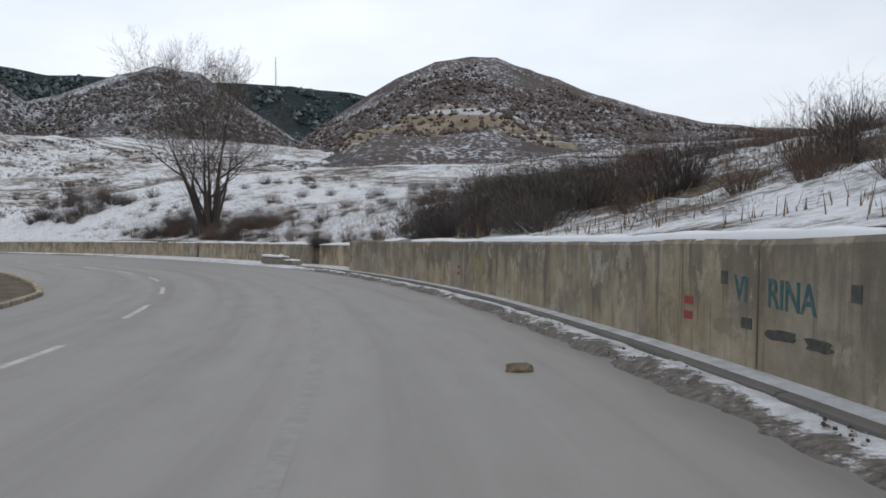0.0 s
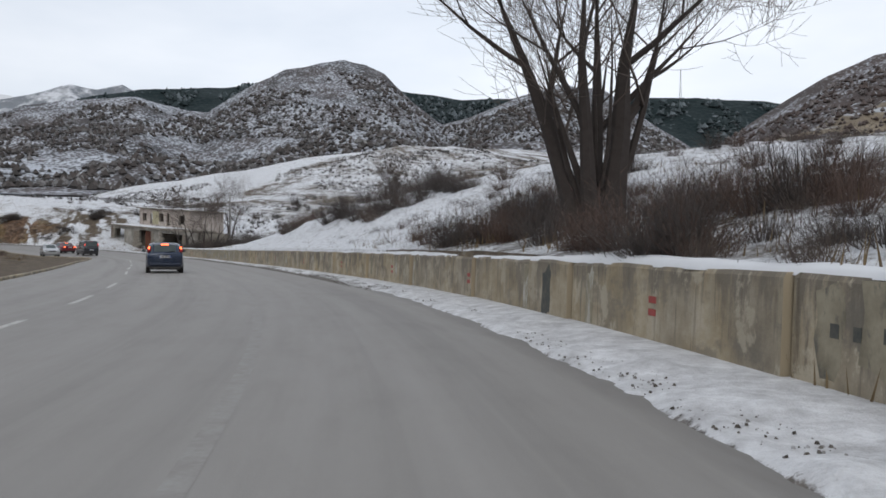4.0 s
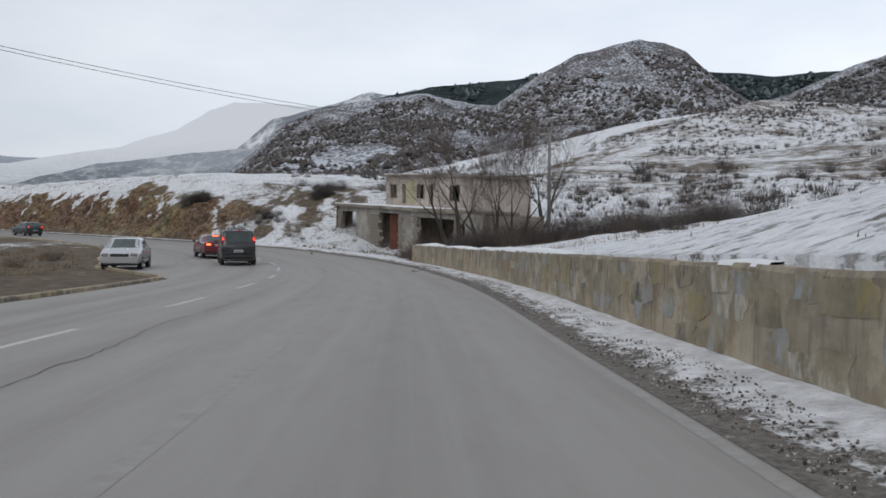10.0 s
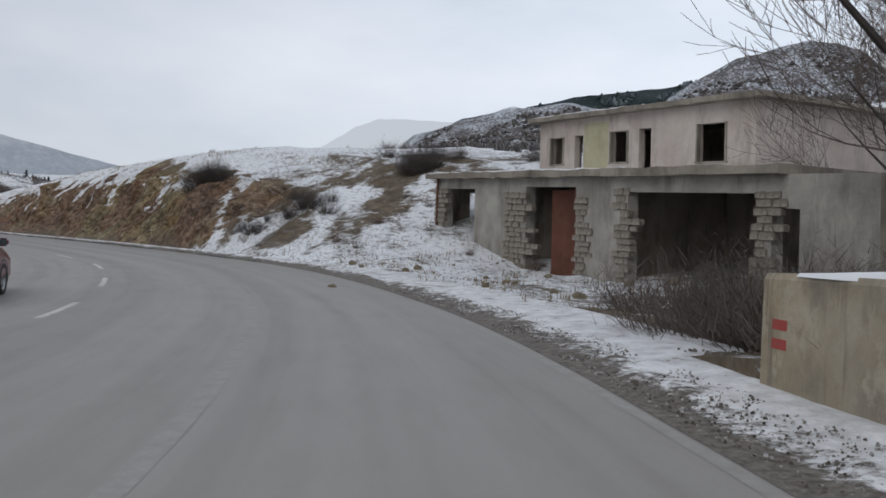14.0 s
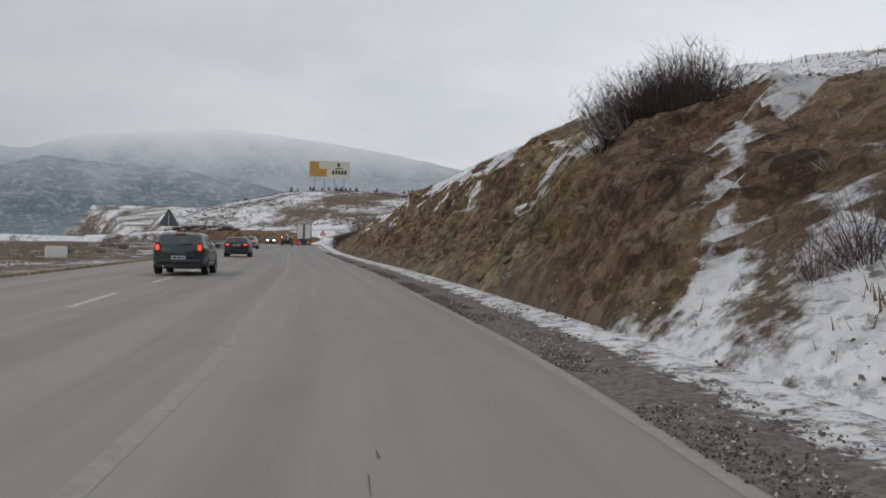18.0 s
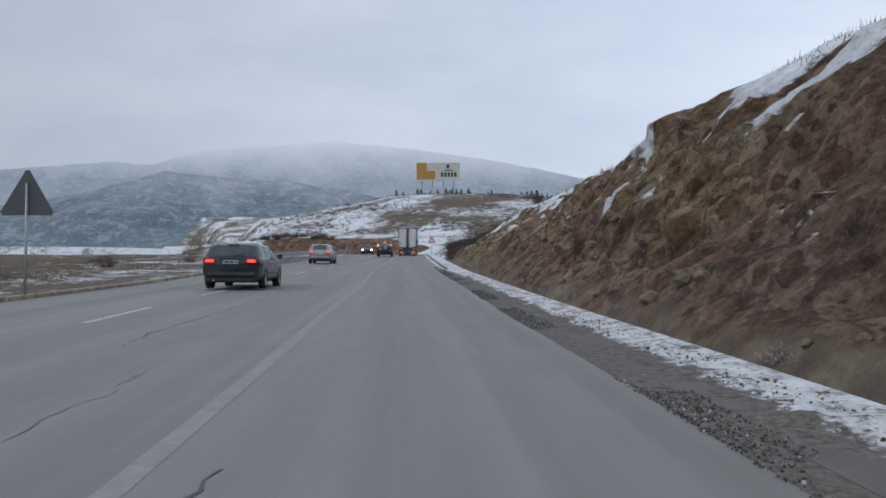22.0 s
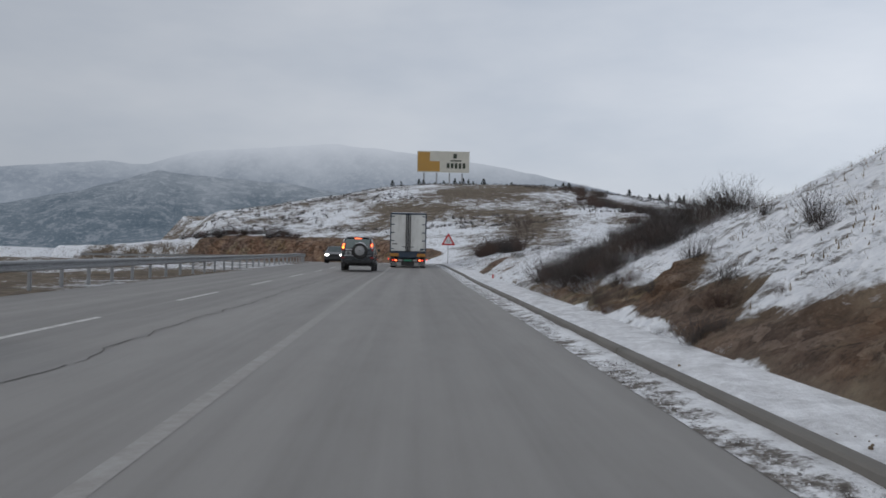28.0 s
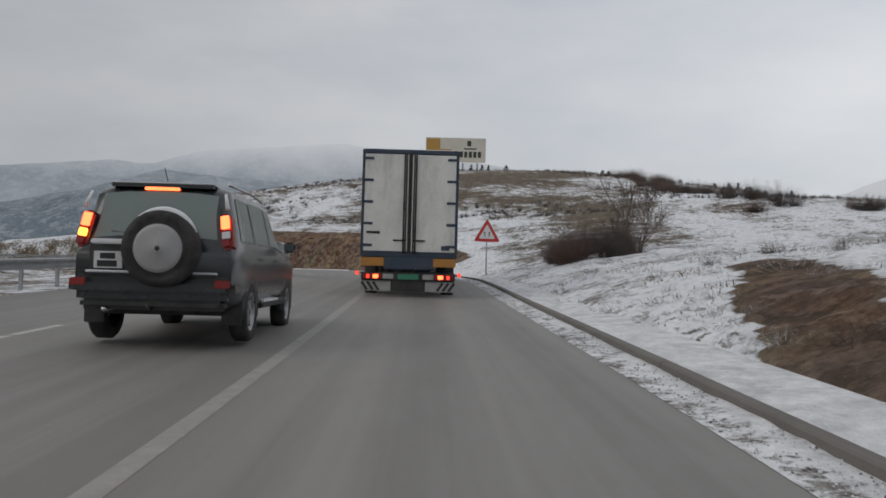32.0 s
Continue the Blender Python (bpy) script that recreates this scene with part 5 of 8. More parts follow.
bare_tree("bare_tree", on_land(121, 36), 4.2, 132, depth=3, label="thin bare tree on the snowfield", radius=0.08, twig=0.012)
bare_tree("bare_tree", on_land(353, 10.0), 3.6, 133, stems=3, depth=3, label="spindly bare shrub tree on the snowy slope", radius=0.06, twig=0.01)
bare_tree("bare_tree", on_land(292, 17), 3.0, 134, stems=3, depth=3, label="bare bush on the snow crest", radius=0.05, twig=0.012)


def shrub_mesh(name, seed, twigs, w, h, mat, thick=0.008, side=5):
    """A bush of thin bent stems with fine side twigs."""
    r = np.random.RandomState(seed)
    n = twigs
    a, t = r.uniform(0, 6.283, n), r.uniform(0, 1, n) ** 0.6
    out = np.stack([np.cos(a), np.sin(a), 0 * a], -1)
    base = out * (w * 0.22 * r.uniform(0, 1, n))[:, None] - (0, 0, 0.15)
    reach = out * (t * w)[:, None] + np.stack([0 * a, 0 * a, h * r.uniform(0.5, 1.1, n) * (1.15 - 0.5 * t * t)], -1)
    mid = base + reach * 0.5 + r.uniform(-1, 1, (n, 3)) * h * 0.10
    tip = base + reach + r.uniform(-1, 1, (n, 3)) * h * 0.10
    rad = thick * r.uniform(0.7, 1.4, n)
    tri = np.array([(math.cos(k), math.sin(k), 0) for k in (0.0, 2.094, 4.189)])
    v = np.concatenate([base[:, None] + tri[None] * rad[:, None, None], mid[:, None] + tri[None] * rad[:, None, None] * 0.65, tip[:, None]], 1)
    f = np.array([(0, 1, 4), (0, 4, 3), (1, 2, 5), (1, 5, 4), (2, 0, 3), (2, 3, 5), (3, 4, 6), (4, 5, 6), (5, 3, 6)])
    vs, fs = [v.reshape(-1, 3)], [(np.arange(n)[:, None, None] * 7 + f[None]).reshape(-1, 3)]
    for k in range(side):
        u = r.uniform(0.15, 1.0, n)[:, None]
        p = np.where(u < 0.5, base + (mid - base) * u * 2, mid + (tip - mid) * (u * 2 - 1))
        e = p + np.stack([r.uniform(-1, 1, n) * w, r.uniform(-1, 1, n) * w, r.uniform(-0.1, 0.8, n) * h], -1) * 0.34
        q = np.concatenate([p[:, None] + tri[None] * rad[:, None, None] * 0.5, e[:, None]], 1)
        m = sum(len(x) for x in vs)
        vs.append(q.reshape(-1, 3))
        fs.append((np.arange(n)[:, None, None] * 4 + np.array([(0, 1, 3), (1, 2, 3), (2, 0, 3)])[None]).reshape(-1, 3) + m)
    me = bpy.data.meshes.new(name)
    me.from_pydata(np.vstack(vs).tolist(), [], np.vstack(fs).tolist())
    me.materials.append(mat)
    return me


SHRUBS = {
    "dark": [shrub_mesh("shrub", 300 + k, 110, 0.95, 1.25, M_TWIG_DARK, 0.009, 7) for k in range(3)],
    "brown": [shrub_mesh("shrub", 320 + k, 100, 0.8, 1.1, M_TWIG, 0.008, 7) for k in range(3)],
    "red": [shrub_mesh("shrub", 340 + k, 110, 0.85, 1.15, M_TWIG_RED, 0.008, 7) for k in range(3)],
    "dry": [shrub_mesh("shrub", 360 + k, 60, 0.6, 0.6, M_DRY, 0.009, 2) for k in range(3)],
}
M_FROST = Nodes("frosted_twigs", 0.9, 0, 0.2)
M_FROST = M_FROST.done(M_FROST.mix(M_FROST.ramp(M_FROST.island(), (0.45, 0.0), (0.55, 1.0)), (0.085, 0.066, 0.058), (0.66, 0.67, 0.69)))
SHRUBS["frost"] = [shrub_mesh("shrub", 380 + k, 80, 0.7, 0.5, M_FROST, 0.006, 5) for k in range(3)]
SHRUB_LABEL = {"frost": "low twiggy bush dusted with snow", "dark": "dense dark bramble bush, leafless", "brown": "leafless brown bush on the snowy bank", "red": "reddish-brown leafless bush on the bank", "dry": "low tuft of dry yellow grass and stems"}
rng = random.Random(5)


def plant(kind, s, o, size, sink=0.08):
    ob = new("shrub", rng.choice(SHRUBS[kind]))
    ob.location = on_land(s, o, sink)
    ob.rotation_euler = (rng.uniform(-0.1, 0.1), rng.uniform(-0.1, 0.1), rng.uniform(0, 6.3))
    ob.scale = (size * rng.uniform(0.85, 1.25), size * rng.uniform(0.85, 1.25), size * rng.uniform(0.85, 1.15))
    tagged(ob, SHRUB_LABEL[kind], "shrub", "roadside shrubs")


BUSH_DATA = {}


def thicket(name, label, spots, seed, world=False):
    """Bushes too many to count, joined in one mesh. spots: (kinds, count, s range, o range, size range), or x and y ranges."""
    r = random.Random(seed)
    vs, fs, ms, n = [], [], [], 0
    mats = []
    for kinds, count, sr, orr, zr in spots:
        for _ in range(count):
            me = r.choice(SHRUBS[r.choice(kinds)])
            if me.name not in BUSH_DATA:
                co = np.empty(len(me.vertices) * 3)
                me.vertices.foreach_get("co", co)
                ix = np.empty(len(me.loops), int)
                me.loops.foreach_get("vertex_index", ix)
                BUSH_DATA[me.name] = (co.reshape(-1, 3), ix.reshape(-1, 3))
            co, ix = BUSH_DATA[me.name]
            s, o = r.uniform(*sr), r.uniform(*orr)
            if world:
                s, o = (float(v[0]) for v in locate(np.array([s]), np.array([o])))
            z, a = r.uniform(*zr), r.uniform(0, 6.3)
            p = on_land(s, o, 0.1)
            rot = np.array([[math.cos(a), -math.sin(a), 0], [math.sin(a), math.cos(a), 0], [0, 0, 1]])
            vs.append((co * (z * r.uniform(0.9, 1.3), z * r.uniform(0.9, 1.3), z)) @ rot.T + np.array(p))
            fs.append(ix + n)
            if me.materials[0] not in mats:
                mats.append(me.materials[0])
            ms.append(np.full(len(ix), mats.index(me.materials[0])))
            n += len(co)
    me = bpy.data.meshes.new(name)
    me.from_pydata(np.vstack(vs).tolist(), [], np.vstack(fs).tolist())
    for m in mats:
        me.materials.append(m)
    me.polygons.foreach_set("material_index", np.concatenate(ms).astype(np.int32))
    return tagged(new(name, me), label, "brush", kind="stuff")


SHRUBS["scrap"] = [shrub_mesh("shrub", 400 + k, 36, 0.95, 0.55, (M_TWIG_DARK, M_TWIG, M_FROST)[k], 0.009, 5) for k in range(3)]
D, Bn, R, G = "dark", "brown", "red", "dry"
thicket("low_brush_above_wall", "low dark twigs and stems poking from the snow above the wall", [(("scrap",), 230, (38, 82), (4.5, 17), (0.5, 1.0)), (("scrap",), 120, (6, 37), (4.6, 20), (0.5, 1.0)), (("scrap",), 60, (84, 150), (4.5, 26), (0.4, 0.8)), (("scrap", "scrap", "frost", Bn), 110, (34, 64), (6, 24), (0.4, 0.8))], 31)
thicket("low_brush_on_slopes", "low dark twigs poking from the snow on the slopes", [(("scrap",), 130, (158, 200), (4.2, 20), (0.4, 0.8)), (("scrap", "frost"), 230, (318, 358), (3.6, 14), (0.35, 0.8)), (("scrap", "frost"), 90, (292, 326), (4.2, 12), (0.22, 0.42)), (("scrap",), 60, (203, 288), (8.5, 16), (0.3, 0.7))], 32)
thicket("bramble_thicket", "dense dark brambles above the concrete wall", [
    ((D, D, Bn), 44, (18, 33), (5.0, 9.5), (0.7, 1.5)), ((D, Bn, R), 34, (8, 42), (9, 16), (0.6, 1.6)), ((D, R, Bn), 36, (10, 42), (16, 34), (0.6, 1.4)), ((Bn, D, R, "scrap"), 40, (2, 18), (5.2, 16), (0.4, 1.0))], 21)
thicket("bank_brush", "brown brush under the large tree", [
    ((R, Bn, D, G), 40, (33, 50), (4.5, 14), (0.35, 0.7)), ((R, Bn, D, G), 60, (50, 72), (4.5, 9.5), (0.4, 0.85)), ((R, D), 34, (53, 70), (4.4, 9), (0.7, 1.2)), ((Bn, R, D), 60, (40, 80), (8.5, 30), (0.5, 1.0)), ((D, Bn), 30, (86, 99), (6.5, 15), (0.9, 1.6))], 22)
thicket("ruin_brush", "dark brush around the ruined house", [((D, D, Bn, R), 90, (147, 166), (5.6, 16), (0.7, 1.2)), ((D, D, Bn), 40, (138, 158), (7, 15), (0.8, 1.5)), ((D, Bn, Bn), 60, (150, 163), (4.3, 8), (0.8, 1.3)), ((D, Bn), 90, (110, 185), (22, 70), (0.9, 1.9))], 23)
thicket("cliff_weeds", "dry weeds and small twigs clinging to the rock cut", [((G, G, "scrap"), 230, (203, 288), (3.6, 8.0), (0.14, 0.34))], 25)
thicket("bend_brush", "reddish brush at the end of the brown embankment", [((R, D), 40, (402, 421), (5.8, 9.5), (0.7, 1.3))], 33)
thicket("crest_brush", "dense reddish brush along the shoulder of the hill", [((R, D, Bn), 90, (-396, -322), (145.5, 150), (0.8, 1.7)), ((D, R), 10, (-323, -319), (152, 155), (0.8, 1.2))], 26, True)
thicket("weeds_at_foot", "dry weeds at the foot of the rock cut", [((G, "frost", "scrap"), 120, (198, 288), (3.25, 3.9), (0.16, 0.36))], 29)
thicket("weeds_above_cut", "dry weeds along the top of the rock cut", [((G, Bn, G), 36, (205, 275), (7.5, 14), (0.25, 0.5)), ((D, Bn), 14, (180, 205), (11, 22), (0.6, 1.1))], 27)
thicket("frosted_weeds", "low weeds and twigs dusted with snow", [(("frost",), 60, (322, 358), (3.9, 11), (0.35, 0.7)), (("frost", "frost", D, "scrap"), 130, (297, 305), (4.0, 8.2), (0.5, 0.9)), ((D, R, Bn), 60, (298, 305), (4.3, 7.6), (0.4, 0.75)), ((Bn, D, R), 20, (287, 300), (3.6, 4.6), (0.2, 0.4)), (("frost", "scrap"), 80, (284, 300), (4.6, 10), (0.25, 0.5)), (("frost", "frost", "scrap"), 40, (299, 307), (3.7, 5.0), (0.3, 0.55)), (("frost", "scrap"), 60, (310, 345), (3.3, 7), (0.18, 0.35)), (("frost", "scrap"), 24, (288, 300), (3.3, 3.8), (0.2, 0.4)), (("scrap", "frost"), 70, (304, 322), (4.3, 9), (0.25, 0.5))], 28)
thicket("flat_brush", "dry brush on the flat side", [((G, G, Bn, R), 70, (90, 300), (-36, -15), (0.4, 0.9))], 24)
for _ in range(5):
    plant("brown", 106 + rng.uniform(-1, 1), 6.3 + rng.uniform(-0.6, 0.6), 1.0)
for _ in range(7):
    plant("red", 116 + rng.uniform(-1.3, 1.3), 9.6 + rng.uniform(-0.9, 0.9), 1.15)
for gap_s, gap_o, gap_z in GAP_BUSHES:
    plant("dark", gap_s, gap_o, gap_z)
for _ in range(12):
    plant(rng.choice((D, R)), rng.uniform(16, 36), rng.uniform(4.8, 6.5), rng.uniform(0.5, 0.9))
for _ in range(26):
    plant(rng.choice((R, Bn, G)), rng.uniform(40, 78), rng.uniform(4.4, 7), rng.uniform(0.35, 0.7))
for _ in range(26):
    plant(rng.choice((Bn, G, G, R)), rng.uniform(176, 196), rng.uniform(4.5, 12), rng.uniform(0.3, 0.6))
for _ in range(5):
    plant("brown", 202.3 + rng.uniform(-0.7, 0.6), 6.2 + rng.uniform(-0.3, 0.4), rng.uniform(1.15, 1.4))
for _ in range(5):
    plant("frost", 202.5 + rng.uniform(-0.8, 0.6), 6.1 + rng.uniform(-0.4, 0.5), rng.uniform(1.3, 1.7))
for _ in range(8):
    plant("dark", 200.9 + rng.uniform(-0.8, 0.6), 6.8 + rng.uniform(-0.4, 0.5), rng.uniform(0.95, 1.2))
for _ in range(22):
    plant(rng.choice(("frost", "frost", D)), rng.uniform(187.5, 192.5), rng.uniform(4.2, 8.5), rng.uniform(0.45, 0.95))
for _ in range(30):
    plant(rng.choice((D, D, R)), rng.uniform(298, 304.5), rng.uniform(4.2, 7.5), rng.uniform(0.4, 0.7))
for _ in range(24):
    plant(rng.choice((G, Bn, D)), rng.uniform(276, 294), rng.uniform(4.2, 9), rng.uniform(0.25, 0.5))
for _ in range(22):
    plant(rng.choice((D, Bn, G)), rng.uniform(304, 345), rng.uniform(4.4, 12), rng.uniform(0.25, 0.55))
for _ in range(24):
    plant(rng.choice((D, D, R)), 353 + rng.uniform(-2, 2), 7.4 + rng.uniform(-1.4, 2.2), rng.uniform(0.9, 1.5))
for _ in range(40):
    plant("frost", rng.uniform(298, 305), rng.uniform(4.2, 8), rng.uniform(0.5, 0.95))
for _ in range(30):
    plant(rng.choice(("frost", "dry", "frost")), rng.uniform(168, 198), rng.uniform(3.8, 9), rng.uniform(0.25, 0.5))
for _ in range(8):
    plant("dark", 190 + rng.uniform(-1.0, 1.0), 13.8 + rng.uniform(-0.9, 0.9), rng.uniform(0.9, 1.25))
for _ in range(30):
    plant(rng.choice(("frost", "dry")), rng.uniform(42, 150), rng.uniform(4.2, 12), rng.uniform(0.3, 0.6))
for _ in range(14):
    plant("red", 345 + rng.uniform(-4, 6), 22 + rng.uniform(-5, 8), rng.uniform(0.7, 1.2))


def blades(name, count, pick, height, mat, label, seed, wide=0.012):
    """Many grass blades and stems as one mesh."""
    r = np.random.RandomState(seed)
    s, o, dens = pick(r, count)
    p = along(s, o)
    p[:, 2] = ground_height(p[:, 0], p[:, 1], s, o) - 0.02
    n = len(s)
    h = height * r.uniform(0.4, 1.3, n) * dens
    a, t = r.uniform(0, 6.28, n), r.uniform(0.1, 0.6, n)
    w = wide * r.uniform(0.6, 1.5, n)
    dx, dy = np.cos(a), np.sin(a)
    v = np.empty((n, 3, 3))
    v[:, 0] = p + np.stack([-dy * w, dx * w, 0 * w], -1)
    v[:, 1] = p + np.stack([dy * w, -dx * w, 0 * w], -1)
    v[:, 2] = p + np.stack([dx * h * t, dy * h * t, h], -1)
    me = bpy.data.meshes.new(name)
    me.from_pydata(v.reshape(-1, 3).tolist(), [], np.arange(3 * n).reshape(-1, 3).tolist())
    me.materials.append(mat)
    return tagged(new(name, me), label, "grass", kind="stuff")


def clumps(r, n, s0, s1, o0, o1, k, spread=0.5):
    cs, co = r.uniform(s0, s1, k), r.uniform(o0, o1, k)
    i = r.randint(0, k, n)
    s = cs[i] + r.normal(0, spread, n)
    o = np.clip(co[i] + r.normal(0, spread, n), min(o0, o1), max(o0, o1))
    return np.clip(s, -35, 438), o, r.uniform(0.5, 1.2, k)[i]


def off_snowfield(r, n):
    s, o, d = clumps(r, n, -10, 160, 3.9, 16, 900, 0.45)
    m = (s < 78) | (s > 130) | (r.uniform(0, 1, n) < 0.08)
    return s[m], o[m], d[m] * np.where(s[m] > 78, 0.45, 1.0)


blades("dry_grass_bank", 16000, off_snowfield, 0.34, M_DRY, "dry grass sticking out of the snow on the bank", 1)
def off_cut(r, n):
    s, o, d = clumps(r, n, 160, 345, 3.7, 14, 700, 0.35)
    m = cut_mask(s, o) < 0.3
    return s[m], o[m], d[m] * np.where(s[m] > 270, 0.45, 1.0)


blades("dry_grass_slope", 16000, lambda r, n: off_cut(r, n), 0.24, M_DRY, "dry stems on the snowy slope", 2)
blades("dry_grass_flat", 22000, lambda r, n: clumps(r, n, 0, 300, -32, -13.8, 900, 0.6), 0.22, M_DRY, "matted dry grass on the flat side", 3, 0.02)
blades("dead_stems", 1100, lambda r, n: clumps(r, n, 38, 80, 4.1, 10, 160, 0.5), 0.32, M_TWIG_RED, "tall dead stems above the wall", 4, 0.01)

# conifers along the hill's crest


def conifer_mesh(seed):
    r = random.Random(seed)
    sp = Soup()
    sp.limb(Vector((0, 0, -0.3)), Vector((0, 0, 1.0)), 0.10, 0.08, 5)
    for k in range(90):
        z = 0.35 + 2.6 * (k / 90) ** 0.9
        a, ln = r.uniform(0, 6.28), (1.05 * (1 - (z / 3.2)) + 0.1) * r.uniform(0.6, 1.15)
        b = Vector((math.cos(a) * ln, math.sin(a) * ln, z - 0.12 * ln))
        n = len(sp.v)
        w = 0.16 + 0.12 * ln
        e = Vector((-math.sin(a), math.cos(a), 0)) * w
        sp.v += [Vector((0, 0, z + 0.1)), b * 0.62 + Vector((0, 0, 0.38 * z)) + e, b, b * 0.62 + Vector((0, 0, 0.38 * z)) - e]
        sp.f.append((n, n + 1, n + 2, n + 3))
    return sp.mesh("conifer", M_CONIFER)


CONIFERS = [conifer_mesh(400 + k) for k in range(3)]
rng = random.Random(9)
for k in range(110):
    y = rng.uniform(70, 185)
    x = -440 + rng.uniform(-12, 14) + (abs(y - 140) * 0.1)
    if k > 48:
        y, x = rng.uniform(166, 216), -425 + rng.uniform(-14, 24)
    s, o = locate(np.array([x]), np.array([y]))
    z = float(ground_height(np.array([x]), np.array([y]), s, o, False)[0])
    t = new("conifer", rng.choice(CONIFERS))
    t.location = (x, y, z - 0.2)
    h = rng.uniform(0.3, 0.75) if rng.random() < 0.8 else rng.uniform(0.8, 1.15)
    t.scale = (h * rng.uniform(1.2, 2.0), h * rng.uniform(1.2, 2.0), h)
    t.rotation_euler.z = rng.uniform(0, 6.3)
    tagged(t, "small dark conifer on the hill crest", "conifer", "conifers on the hill crest")


def scrub(name, pts, count, size, mat, label, seed, lo=0.05, hi=0.97):
    """Shrubs over a far slope, as one mesh of small tufts."""
    r = np.random.RandomState(seed)
    a, b = pts.shape[:2]
    i = r.randint(0, a - 1, count)
    j = (lo + (hi - lo) * r.uniform(0, 1, count) ** 0.8) * (b - 2)
    j0 = j.astype(int)
    f = (j - j0)[:, None]
    g = r.uniform(0, 1, (count, 1))
    p = (pts[i, j0] * (1 - f) + pts[i, j0 + 1] * f) * (1 - g) + (pts[i + 1, j0] * (1 - f) + pts[i + 1, j0 + 1] * f) * g
    keep = lattice(p[:, 0], p[:, 1], 60, seed) + 0.5 * lattice(p[:, 0], p[:, 1], 22, seed + 3) > 0.62
    p = p[keep]
    n = len(p)
    h = size * r.uniform(0.5, 1.5, n)
    ring = np.array([(1, 0), (0.2, 0.95), (-0.85, 0.5), (-0.75, -0.65), (0.3, -1.0)])
    v = np.empty((n, 7, 3))
    for k in range(5):
        q = h * r.uniform(0.6, 1.15, n)
        v[:, k] = p + np.stack([ring[k, 0] * q, ring[k, 1] * q, h * r.uniform(0.05, 0.5, n)], -1)
    v[:, 5] = p + np.stack([0 * h, 0 * h, h * r.uniform(0.9, 1.6, n)], -1)
    v[:, 6] = p - np.stack([0 * h, 0 * h, h * 0.4], -1)
    base = np.arange(n)[:, None] * 7
    tri = [(k, (k + 1) % 5, 5) for k in range(5)] + [((k + 1) % 5, k, 6) for k in range(5)]
    f = (base[:, None, :] + np.array(tri)[None]).reshape(-1, 3)
    me = bpy.data.meshes.new(name)
    me.from_pydata(v.reshape(-1, 3).tolist(), [], f.tolist())
    me.materials.append(mat)
    return tagged(new(name, me), label, "scrub", kind="stuff")


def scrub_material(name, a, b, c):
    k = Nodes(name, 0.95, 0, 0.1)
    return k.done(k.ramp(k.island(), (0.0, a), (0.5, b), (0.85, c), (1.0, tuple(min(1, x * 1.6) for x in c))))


# base colours greyed to carry the haze over the far scrub
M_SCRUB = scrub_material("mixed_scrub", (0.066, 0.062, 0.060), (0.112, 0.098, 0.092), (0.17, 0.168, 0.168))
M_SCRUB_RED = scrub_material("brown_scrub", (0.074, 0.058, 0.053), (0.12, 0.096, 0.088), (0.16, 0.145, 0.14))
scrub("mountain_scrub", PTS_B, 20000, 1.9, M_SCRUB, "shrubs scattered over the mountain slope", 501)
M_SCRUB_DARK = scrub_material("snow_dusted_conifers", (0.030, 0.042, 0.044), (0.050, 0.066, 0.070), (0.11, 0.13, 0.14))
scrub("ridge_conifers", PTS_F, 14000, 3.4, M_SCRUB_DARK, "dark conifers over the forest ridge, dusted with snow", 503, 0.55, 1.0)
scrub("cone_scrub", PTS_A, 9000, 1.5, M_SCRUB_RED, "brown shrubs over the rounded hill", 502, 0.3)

# scrub on the middle snowfields and the near hill
def field_scrub(name, count, box, size, mat, label, seed, keep_if):
    r = np.random.RandomState(seed)
    x, y = r.uniform(box[0], box[1], count), r.uniform(box[2], box[3], count)
    s, o = locate(x, y)
    m = keep_if(s, o, x, y) & (lattice(x, y, 18, seed) + 0.6 * lattice(x, y, 7, seed + 1) > 0.88)
    x, y, s, o = x[m], y[m], s[m], o[m]
    z = ground_height(x, y, s, o, False)
    pts = np.stack([x, y, z], -1)
    n = len(pts)
    k = 22
    h = size * r.uniform(0.5, 1.4, n)
    a = r.uniform(0, 6.28, (n, k))
    t = r.uniform(0.15, 1, (n, k))
    top = np.stack([np.cos(a) * t, np.sin(a) * t, 0.9 * r.uniform(0.3, 1.0, (n, k)) * (1.1 - 0.6 * t)], -1) * h[:, None, None] + pts[:, None]
    low = np.stack([np.cos(a) * t * 0.3, np.sin(a) * t * 0.3, np.full((n, k), -0.25)], -1) * h[:, None, None] + pts[:, None]
    w = h[:, None, None] * 0.055
    side = np.stack([-np.sin(a), np.cos(a), 0 * a], -1) * w
    v = np.stack([low - side, low + side, top], 2).reshape(-1, 3)
    me = bpy.data.meshes.new(name)
    me.from_pydata(v.tolist(), [], np.arange(len(v)).reshape(-1, 3).tolist())
    me.materials.append(mat)
    return tagged(new(name, me), label, "scrub", kind="stuff")


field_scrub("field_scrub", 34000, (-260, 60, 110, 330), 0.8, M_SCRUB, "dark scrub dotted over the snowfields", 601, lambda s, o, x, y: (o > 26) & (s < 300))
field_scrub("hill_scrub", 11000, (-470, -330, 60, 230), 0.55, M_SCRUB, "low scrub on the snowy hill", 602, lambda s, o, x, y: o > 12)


# clods of mud and frozen slush pushed to the road's edge


